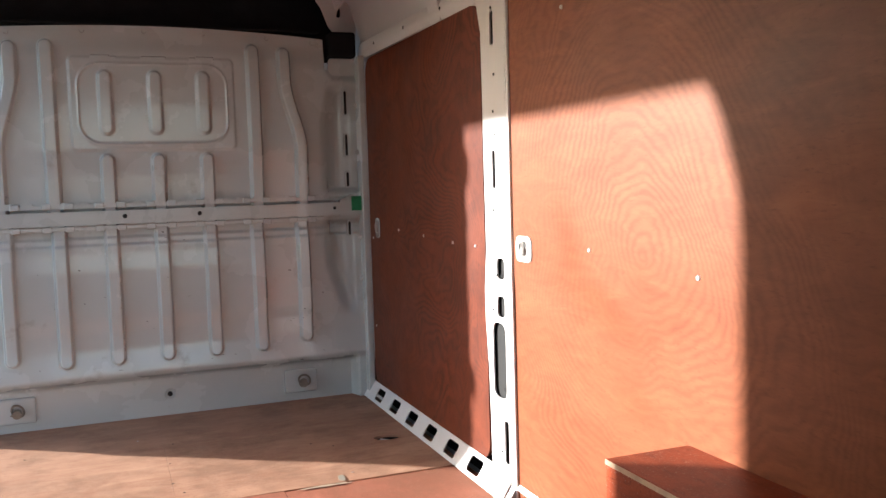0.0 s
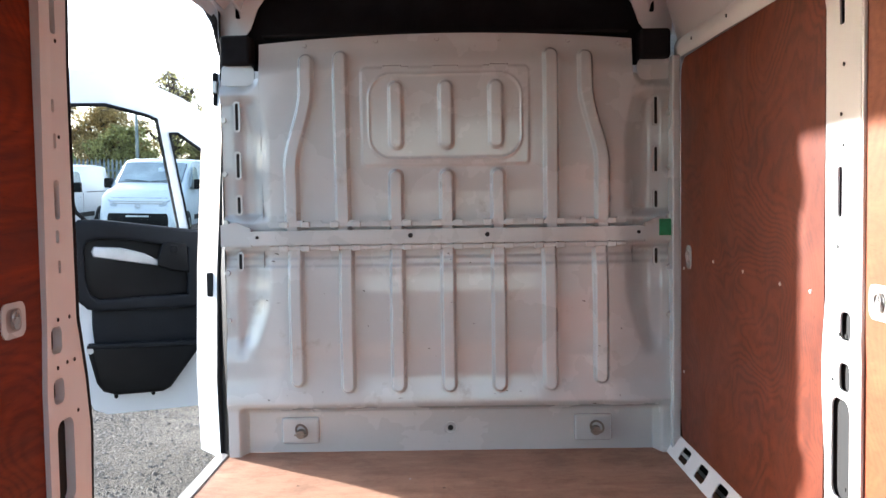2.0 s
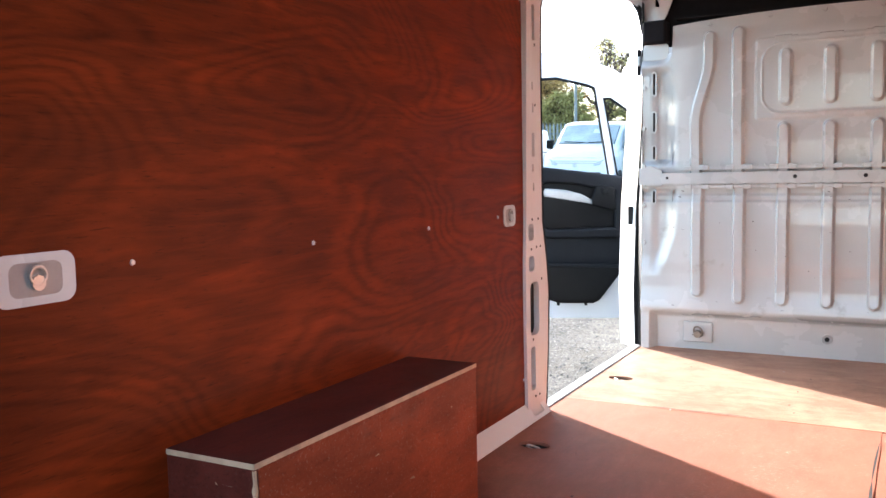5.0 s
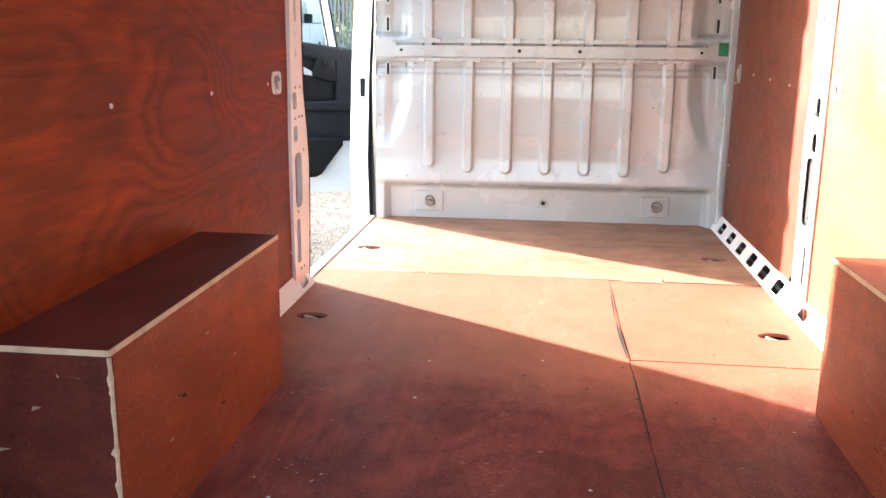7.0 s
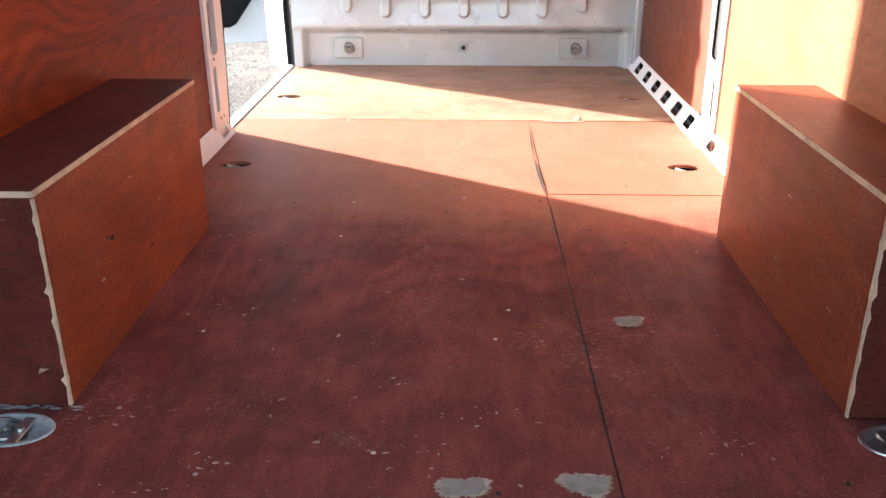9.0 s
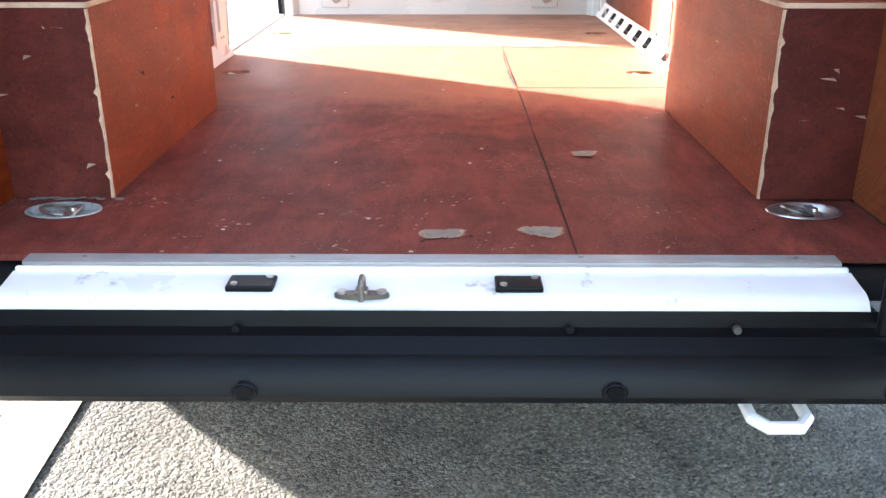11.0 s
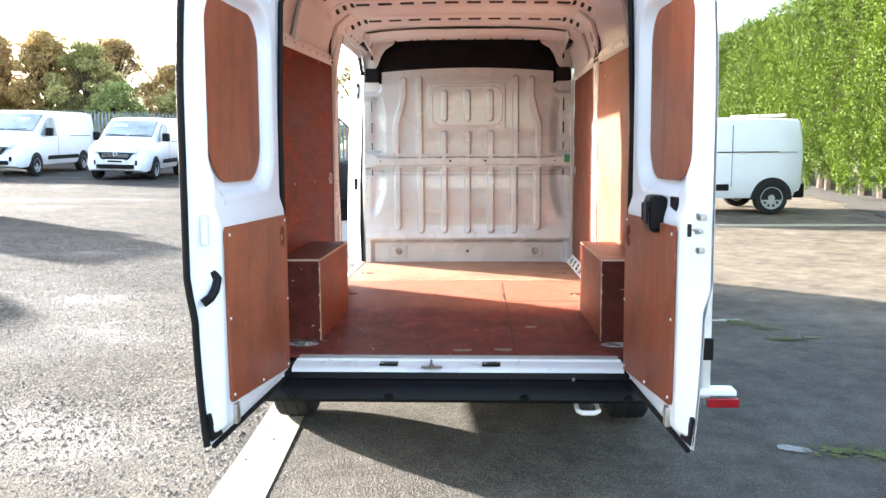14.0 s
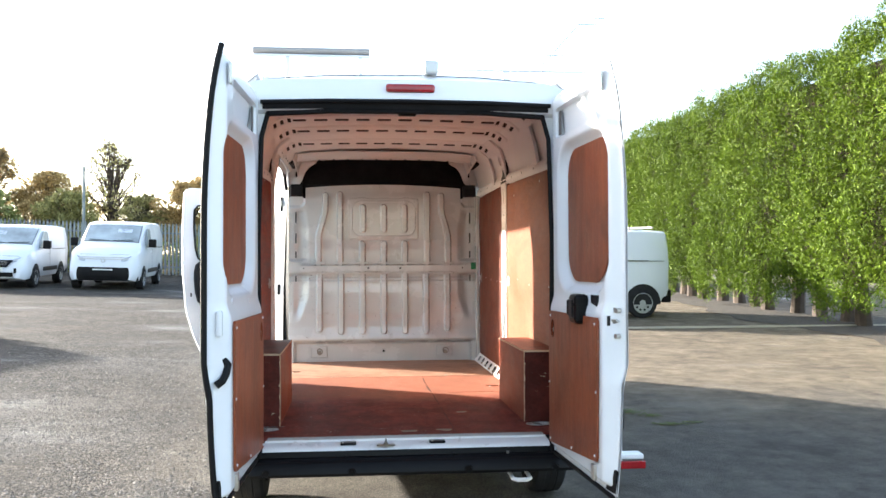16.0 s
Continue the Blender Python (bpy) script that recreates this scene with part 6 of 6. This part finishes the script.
        part("rub_strip", boxed(*sorted((s * (hw + 0.010), s * (hw - 0.01))), 1.35, L - 1.55, 0.44, 0.56, 0.01), BLACK, root, "black side rubbing strip")
        part("slide_track", boxed(*sorted((s * (hw + 0.006), s * (hw - 0.01))), 0.45, 1.9, zb + 0.005, zb + 0.025), RUBBER, root)
        for y in (L - 0.85, rear_axle or (0.92 if L < 4.9 else 1.0)):
            bm = bmesh.new()
            pts = [(y + 0.37 * math.cos(a), 0.31 + 0.37 * math.sin(a)) for a in [math.pi * k / 12 for k in range(13)]] + [(y - 0.37, 0.27), (y + 0.37, 0.27)]
            plate(bm, pts, [], lambda u, v, w: (s * (hw + 0.004 - w), u, v), 0.05)
            part("wheel_arch", bm, VOID, root)
            wheel(s * (hw - 0.085), y, 0.30, 0.20, root, rim_mat=RIM)
        # headlamps and fog lamps follow the nose
        sheet("headlamp", lambda u, v: (s * hw * (0.50 + 0.44 * u), front_y(hw * (0.50 + 0.44 * u), nose * (0.74 + 0.05 * u + 0.09 * v)) + 0.006, nose * (0.72 + 0.06 * u + (0.06 + 0.10 * u) * v)), span(0, 1, 6), span(0, 1, 3), HEADLAMP, root, "clear headlamp")
        sheet("lamp_lens", lambda u, v: (s * hw * (0.62 + 0.14 * u), front_y(hw * (0.62 + 0.14 * u), nose * (0.78 + 0.06 * v)) + 0.014, nose * (0.765 + 0.02 * u + 0.05 * v)), span(0, 1, 3), span(0, 1, 2), STEEL, root)
        sheet("fog_lamp", lambda u, v: (s * hw * (0.62 + 0.28 * u), front_y(hw * (0.62 + 0.28 * u), 0.5) + 0.008, 0.43 + 0.13 * v + 0.04 * u), span(0, 1, 4), span(0, 1, 2), BLACK, root)
    if dark_bumper:
        sheet("front_bumper", lambda u, v: (u * hw * 0.96, front_y(u * hw * 0.96, 0.4) + 0.012 + 0.02 * math.sin(v * 3.14), 0.27 + 0.37 * v), span(-1, 1, 16), span(0, 1, 4), BLACK, root, "black plastic front bumper")
        for z in (0.775, 0.82):
            sheet("grille_bar", lambda u, v: (u * hw * 0.62, front_y(u * hw * 0.62, nose * z) + 0.012, nose * (z + 0.018 * v)), span(-1, 1, 12), [0, 1], STEEL, root, "bright grille bar")
    else:
        sheet("grille", lambda u, v: (u * hw * (0.42 + 0.16 * v), front_y(u * hw * 0.5, nose * (0.59 + 0.20 * v)) + 0.010, nose * (0.59 + 0.20 * v)), span(-1, 1, 10), span(0, 1, 4), BLACK, root, "black front grille")
        for z in (0.66, 0.70, 0.74):
            sheet("grille_bar", lambda u, v: (u * hw * 0.42, front_y(u * hw * 0.42, nose * z) + 0.016, nose * (z + 0.009 * v)), span(-1, 1, 8), [0, 1], STEEL, root)
        sheet("lower_grille", lambda u, v: (u * hw * 0.60, front_y(u * hw * 0.6, 0.4) + 0.008, 0.33 + 0.12 * v), span(-1, 1, 10), span(0, 1, 2), BLACK, root, "black lower grille")
    ring(bm := bmesh.new(), (0, front_y(0, nose * 0.74) + 0.025, nose * 0.745), (0, 1, 0.3), 0.05, 0.014, 18, 6)
    part("nose_ornament", bm, STEEL, root)
    pl = part("number_plate", boxed(-0.26, 0.26, L + 0.035, L + 0.05, 0.48, 0.59, 0.003), PLATE, root, "white number plate")
    part("plate_bar", boxed(-0.20, 0.20, L + 0.0505, L + 0.052, 0.51, 0.56), RUBBER, pl)
    part("rear_bumper", boxed(-hw * 0.95, hw * 0.95, -0.06, 0.14, 0.30, 0.56, 0.03), BLACK, root)
    for s in (-1, 1) if not rack else ():
        part("tail_lamp", boxed(*sorted((s * hw * 0.86, s * (hw * 0.955))), -0.025, 0.06, 0.80, 1.25, 0.015), RED, root, "red tail lamp")
    if rack:
        part("roof_roller", rod(bmesh.new(), (-0.6, 0.22, H + 0.05), (0.6, 0.22, H + 0.05), 0.022, n=10), DULL_ALU, root)
        part("roof_bar", boxed(-hw * 0.8, hw * 0.8, 0.75, 0.79, H + 0.03, H + 0.055, 0.006), DULL_ALU, root)
        part("roof_rail", boxed(hw * 0.72, hw * 0.76, 0.2, 0.8, H + 0.015, H + 0.04, 0.006), DULL_ALU, root)
        for s in (-1, 1):
            # thin black strip drawn as the shade line of a body crease
            part("crease_shade", boxed(*sorted((s * (hw + 0.003), s * (hw - 0.01))), 0.12, 1.3, 1.13, 1.138), RUBBER, root)
            part("door_gap", boxed(*sorted((s * (hw + 0.003), s * (hw - 0.01))), 1.30, 1.309, 0.5, 1.62), RUBBER, root)
    return root


def stand(ob, x, y, heading):
    """Put a van's tail at (x, y) with its nose along heading degrees (0 is +y)."""
    a = radians(heading)
    L = 2.4
    z0 = ground_z(x, y)
    cx, cy = x - math.sin(a) * L, y + math.cos(a) * L
    rise = (ground_z(x - math.sin(a) * 4.4, y + math.cos(a) * 4.4) - z0) / 4.4
    side = (ground_z(x + math.cos(a), y + math.sin(a)) - ground_z(x - math.cos(a), y - math.sin(a))) / 2
    ob.matrix_basis = Matrix.Translation((x, y, z0)) @ Matrix.Rotation(a, 4, "Z") @ Matrix.Rotation(math.atan(rise), 4, "X") @ Matrix.Rotation(-math.atan(side), 4, "Y")
    return ob


def nose_at(ob, x, y, heading, L):
    """Stand the van with the middle of its nose over (x, y)."""
    a = radians(heading)
    return stand(ob, x + math.sin(a) * L, y - math.cos(a) * L, heading)


HEAD = 180 + 7      # noses towards the camera, turned a little
combo = parked_van("small white panel van with a black grille", 4.4, 1.72, 1.75, 0.99)
nose_at(combo, -9.95, 19.95, HEAD - 3, 4.4)
custom = parked_van("white mid-size panel van with a dark grille", 5.0, 1.96, 1.89, 1.06)
nose_at(custom, -13.8, 20.4, HEAD - 6, 5.0)
despatch = parked_van("white panel van with a black front bumper", 4.6, 1.90, 1.93, 1.10, dark_bumper=True)
nose_at(despatch, -7.22, 20.4, HEAD - 3, 4.6)
far_left = parked_van("white panel van at the end of the row", 5.0, 1.95, 1.95, 1.1)
nose_at(far_left, -18.1, 20.6, HEAD, 5.0)
near_left = parked_van("white panel van with a broad dark grille", 5.0, 1.96, 1.97, 1.1)
nose_at(near_left, -9.15, 10.3, 180 + 62, 5.0)
next_left = copy_thing(near_left, Matrix())
nose_at(next_left, -8.75, 6.6, 180 + 75, 5.0)
by_hedge = parked_van("white panel van with roof bars parked by the hedge", 4.75, 1.90, 1.755, 1.06, rear_axle=0.56, rack=True)
stand(by_hedge, 5.93, 13.35, 93)

# ---- palisade fence ----
fence = tagged(new("palisade_fence"), "grey galvanised steel palisade fence", "fence")
fence.location = (0, 0, 0)
FY = 28.5


def fence_z(x):
    return ground_z(x, FY)


me_pale = None
for i in range(260):
    x = -31 + i * 0.135
    if me_pale is None:
        bm = bmesh.new()
        pts = [(-0.035, 0.08), (0.035, 0.08), (0.035, 1.88), (0.012, 2.0), (0, 1.93), (-0.012, 2.0), (-0.035, 1.88)]
        plate(bm, pts, [], lambda u, v, w: (u, w, v), 0.012)
        ob = part("pale", bm, FENCE, fence)
        me_pale = ob.data
    else:
        ob = new("pale", me_pale)
        ob.parent = fence
    ob.location = (x, FY, fence_z(x))
for z in (0.35, 1.6):
    sheet("fence_rail", lambda u, v: (u, FY + 0.02, fence_z(u) + z + 0.05 * v), span(-31, 4.2, 20), [0, 1], FENCE, fence)
for i in range(13):
    x = -31 + i * 2.8
    part("fence_post", boxed(x - 0.05, x + 0.05, FY + 0.03, FY + 0.13, fence_z(x) - 0.1, fence_z(x) + 1.85, 0.01), FENCE, fence)


# ---- trees and hedge ----
def leaf_cloud(name, centres, per, size, mat, parent, label, seed, flat_z=0.75, slim=0.55, rise=0.0):
    """Many small leaf clumps round the given centres (x, y, z, radius)."""
    g = np.random.default_rng(seed)
    pts = []
    for x, y, z, r in centres:
        k = max(8, int(per * r * r))
        d = g.normal(size=(k, 3))
        d /= np.linalg.norm(d, axis=1)[:, None]
        rad = r * g.uniform(0.25, 1.0, size=(k, 1)) ** 0.45
        pts.append(np.array((x, y, z)) + d * rad * np.array((1, 1, flat_z)))
    p = np.concatenate(pts)
    n = len(p)
    a = g.normal(size=(n, 3)) + np.array((0, 0, rise))
    a /= np.linalg.norm(a, axis=1)[:, None]
    b = np.cross(a, g.normal(size=(n, 3)))
    b /= np.linalg.norm(b, axis=1)[:, None] + 1e-6
    s = size * g.uniform(0.5, 1.3, size=(n, 1))
    v = np.concatenate([p - a * s, p - b * s * slim, p + a * s, p + b * s * slim], axis=1).reshape(-1, 3)
    me = bpy.data.meshes.new(name)
    me.vertices.add(len(v))
    me.vertices.foreach_set("co", v.ravel())
    me.loops.add(4 * n)
    me.polygons.add(n)
    me.loops.foreach_set("vertex_index", np.arange(4 * n))
    me.polygons.foreach_set("loop_start", np.arange(0, 4 * n, 4))
    me.polygons.foreach_set("loop_total", np.full(n, 4))
    me.update(calc_edges=True)
    return finish(name, me, mat, parent, label, False)


def tree(x, y, h, spread, mat, seed, per=1650, size=0.06, bare=0.0, label="autumn tree with brown leaves", blobs=95):
    r = random.Random(seed)
    z0 = ground_z(x, y)
    root = tagged(new("tree"), label, "tree", "trees behind the fence")
    root.location = (x, y, z0)
    bm = bmesh.new()
    top = h * 0.75
    rod(bm, (0, 0, -0.2), (r.uniform(-0.1, 0.1), 0, h * 0.3), h * 0.028, h * 0.02, 8)
    rod(bm, (0, 0, h * 0.28), (r.uniform(-0.3, 0.3), r.uniform(-0.3, 0.3), top), h * 0.02, h * 0.006, 7)
    cs = []
    for i in range(blobs):
        k = r.uniform(0.18, 1.0)
        w = spread * (1 - 0.75 * (abs(k - 0.42) / 0.58) ** 1.6)
        a = r.uniform(0, 6.283)
        d = w * r.uniform(0.15, 1.05)
        c = (d * math.cos(a), d * math.sin(a), h * (0.1 + 0.82 * k))
        cs.append((*c, spread * r.uniform(0.13, 0.27)))
        s = (0, 0, h * (0.12 + 0.45 * k))
        rod(bm, s, c, h * 0.008, h * 0.002, 5)
        for q in range(2 if not bare else 7):
            e = tuple(c[j] + r.uniform(-1, 1) * spread * (0.3 if not bare else 0.45) for j in range(3))
            rod(bm, c, e, h * 0.0025, h * 0.0008, 4)
    part("trunk", bm, BARK, root)
    leaf_cloud("crown", cs, per * (1 - bare), size, mat, root, "", seed)
    return root


for x, y, h, sp, mat, seed, kw in (
        (-18.6, 33.5, 6.6, 2.2, LEAF_BROWN, 1, {}), (-16.6, 33.0, 5.9, 2.0, LEAF_OLIVE, 2, {}), (-21.0, 34.0, 6.3, 2.4, LEAF_BROWN, 3, {}),
        (-14.9, 32.0, 3.9, 1.4, LEAF_GREEN, 4, {"label": "small pale green tree"}), (-13.1, 34.0, 5.1, 2.0, LEAF_BROWN, 5, {}), (-11.9, 32.2, 3.9, 1.6, LEAF_OLIVE, 6, {}),
        (-10.9, 35.0, 6.9, 1.9, LEAF_OLIVE, 7, {"bare": 0.85, "label": "nearly bare autumn tree"}), (-9.4, 34.0, 4.0, 1.5, LEAF_OLIVE, 8, {"bare": 0.4}), (-7.3, 34.0, 5.0, 1.9, LEAF_BROWN, 9, {}),
        (-23.5, 33.0, 5.5, 2.3, LEAF_OLIVE, 10, {}), (-26.0, 34.0, 6.2, 2.5, LEAF_BROWN, 11, {}), (-5.2, 35.0, 5.6, 1.9, LEAF_OLIVE, 12, {"bare": 0.8, "label": "nearly bare autumn tree"}),
        (-3.0, 34.0, 4.8, 2.0, LEAF_BROWN, 13, {}), (-16.8, 36.5, 6.6, 2.2, LEAF_BROWN, 14, {"bare": 0.3}), (-29, 35, 6, 2.5, LEAF_OLIVE, 15, {}), (-0.5, 35, 5, 2.2, LEAF_OLIVE, 16, {})):
    tree(x, y, h * 0.86, sp * 0.95, mat, seed, **kw)
# undergrowth behind the fence
r = random.Random(33)
brush = tagged(new("undergrowth"), "tangled brown and green undergrowth behind the fence", "bushes", kind="stuff")
for mat, seed in ((LEAF_BROWN, 41), (LEAF_OLIVE, 42), (LEAF_GREEN, 43)):
    g = random.Random(seed)
    cs = []
    for i in range(70):
        x, y = g.uniform(-31, 3.5), g.uniform(29.6, 31.5)
        cs.append((x, y, ground_z(x, y) + g.uniform(0.1, 1.7) * g.uniform(0.5, 1.0), g.uniform(0.4, 0.75)))
    leaf_cloud("foliage", cs, 420, 0.06, mat, brush, "", seed)
lamp_post = tagged(part("lamp_post", rod(bmesh.new(), (-10.6, 30.0, ground_z(-10.6, 30) - 0.1), (-10.6, 30.0, ground_z(-10.6, 30) + 4.1), 0.07, 0.05, 10), FENCE), "slim grey lamp post behind the fence", "lamp post")

# hedge of tall conifers
hedge = tagged(new("conifer_hedge"), "tall clipped bright green conifer hedge on bare trunks", "hedge")
r = random.Random(21)
cs = []
y = 2.5
while y < 27:
    bm = bmesh.new()
    x = 8.95 + r.uniform(-0.15, 0.15)
    z = ground_z(x, y)
    rod(bm, (x, y, z - 0.1), (x + r.uniform(-0.15, 0.15), y + r.uniform(-0.1, 0.1), z + 1.2), 0.16, 0.11, 9)
    rod(bm, (x, y, z + 1.1), (x, y, z + 4.5), 0.09, 0.03, 7)
    for k in range(5):
        a = r.uniform(0, 6.28)
        rod(bm, (x, y, z + 0.5 + 0.12 * k), (x + 0.6 * math.cos(a), y + 0.6 * math.sin(a), z + 0.9 + 0.15 * k), 0.025, 0.008, 5)
    part("trunk", bm, BARK, hedge)
    y += 0.95 + r.uniform(-0.15, 0.15)
for i in range(2450):
    y = 2.0 + 25.0 * (i + r.random()) / 2450
    t = (i * 0.618034) % 1.0
    g0 = ground_z(8.8, y)
    topz = 5.30 + 0.10 * math.sin(y * 1.7) + 0.08 * math.sin(y * 4.1) + r.uniform(-0.10, 0.10)
    low = g0 + 0.40 + 0.12 * math.sin(y * 2.3) + 0.10 * math.sin(y * 5.1)
    if t < 0.86:
        z = low + (topz - low) * t / 0.86
        bulge = 0.05 * math.sin(y * 1.3 + z) + 0.05 * math.sin(z * 2.3 + y * 3.1) + 0.05 * math.sin(z * 4.3 - y * 5.7) + 0.03 * math.sin(y * 6.6) - 0.30 * max(0.0, 1.0 - (z - low) / 1.1) ** 1.5
        x = 8.75 - (0.80 + bulge) * r.uniform(0.86, 1.04)
    else:
        z = topz + r.uniform(-0.12, 0.05)
        x = 8.75 + r.uniform(-0.72, 0.5)
    cs.append((x, y, z, r.uniform(0.14, 0.24)))
leaf_cloud("foliage", cs, 6600, 0.036, HEDGE, hedge, "dense bright green conifer foliage", 5, 1.0, 0.21, 0.9)
# added dark sheet: shade seen through the gaps in the foliage
core = sheet("hedge_core", lambda u, v: (8.75 + 0.56 * math.copysign(abs(math.cos(u)) ** 0.35, math.cos(u)), v, ground_z(8.8, v) + 2.70 + 1.90 * math.copysign(abs(math.sin(u)) ** 0.5, math.sin(u))), span(0, 2 * math.pi, 16), span(2.2, 26.8, 16), HEDGE_SHADE, hedge, "dark sheet standing for the shade inside the hedge")

for x, y, w, d in ((2.22, 3.30, 0.15, 0.13), (2.36, 3.12, 0.09, 0.06), (2.42, 2.75, 0.16, 0.06), (1.89, 0.47, 0.15, 0.09), (2.10, 0.40, 0.16, 0.07)):
    k = random.Random(int(x * 100))
    bm = bmesh.new()
    for i in range(90):
        a, q = k.uniform(0, 6.283), k.random() ** 0.7
        px, py, e = x + 1.3 * w * q * math.cos(a), y + 1.3 * d * q * math.sin(a), k.uniform(0.004, 0.022) * (1.2 - 0.7 * q)
        bm.faces.new([bm.verts.new(on_ground(px + e * 1.4 * math.cos(b) * k.uniform(0.5, 1.2), py + e * math.sin(b) * k.uniform(0.5, 1.2), 0.006 + 0.0001 * i)) for b in [j * 0.8976 for j in range(7)]])
    tagged(part("moss_patch", bm, MOSS), "green moss growing in a damp patch of asphalt", "moss", "moss patches", kind="stuff")

# shallow puddles beside the moss
for x, y, w, d in ((1.66, 0.50, 0.085, 0.075), (2.12, 3.42, 0.16, 0.06), (2.62, 2.82, 0.18, 0.04)):
    k = random.Random(int(x * 1000))
    rim = [0.75 + 0.25 * math.sin(2 * a + x * 9) + k.uniform(-0.16, 0.16) for a in [j * 0.2244 for j in range(28)]]
    bm = bmesh.new()
    bm.faces.new([bm.verts.new(on_ground(x + w * q * math.cos(j * 0.2244), y + d * q * math.sin(j * 0.2244), 0.004)) for j, q in enumerate(rim)])
    tagged(part("puddle", bm, WATER), "shallow puddle on the asphalt reflecting the sky", "puddle", "puddles")

# leaf litter and soil under the hedge
tagged(sheet("hedge_bed", lambda u, v: on_ground(u + 0.25 * math.sin(v * 0.9) * (u < 8) + 0.12 * math.sin(v * 3.1) * (u < 8), v, 0.012), [7.45, 8.2, 9.0, 10.2], span(1.0, 28, 80), HEDGE_SOIL), "dark soil and leaf litter under the hedge", "soil", kind="structure")

# loose stones on the gravelled side of the yard, finer chippings on the asphalt
g = np.random.default_rng(77)
ground_at = np.vectorize(ground_z)
shape = np.array(((1, 0, 0), (0.2, 0.95, 0), (-0.9, 0.4, 0), (-0.6, -0.8, 0), (0.5, -0.85, 0), (0.05, 0.05, 0.75)))


def stones(name, sx, sy, sr, label):
    n = len(sx)
    a = g.random(n) * 2 * math.pi
    w = shape[None] * (sr[:, None] * g.uniform(0.6, 1.3, size=(n, 6)))[:, :, None]
    c, q = np.cos(a)[:, None], np.sin(a)[:, None]
    v = np.stack([sx[:, None] + c * w[..., 0] - q * w[..., 1], sy[:, None] + q * w[..., 0] + c * w[..., 1], (ground_at(sx, sy) - 0.001)[:, None] + w[..., 2]], -1)
    tri = np.array([(k, (k + 1) % 5, 5) for k in range(5)])
    f = (tri[None] + 6 * np.arange(n)[:, None, None]).reshape(-1)
    me = bpy.data.meshes.new(name)
    me.vertices.add(6 * n)
    me.vertices.foreach_set("co", v.ravel())
    me.loops.add(15 * n)
    me.polygons.add(5 * n)
    me.loops.foreach_set("vertex_index", f)
    me.polygons.foreach_set("loop_start", np.arange(0, 15 * n, 3))
    me.polygons.foreach_set("loop_total", np.full(5 * n, 3))
    me.update(calc_edges=True)
    tagged(finish(name, me, STONE_MAT, None, "", False), label, "gravel", kind="stuff")


N = 62000
sy = -3.4 + 11.5 * g.random(N) ** 1.35
sx = -1.12 - 6.0 * g.random(N) ** 1.25 + 0.2 * np.sin(sy * 2)
stones("gravel", sx, sy, 0.004 + 0.011 * g.random(N) ** 2.2, "loose grey and brown stones scattered over the yard")
N = 26000
sy = -3.2 + 3.4 * g.random(N) ** 1.3
sx = -0.72 + 3.6 * g.random(N) ** 1.5
stones("chippings", sx, sy, 0.0025 + 0.0035 * g.random(N) ** 2, "fine pale chippings in the surface of the asphalt")
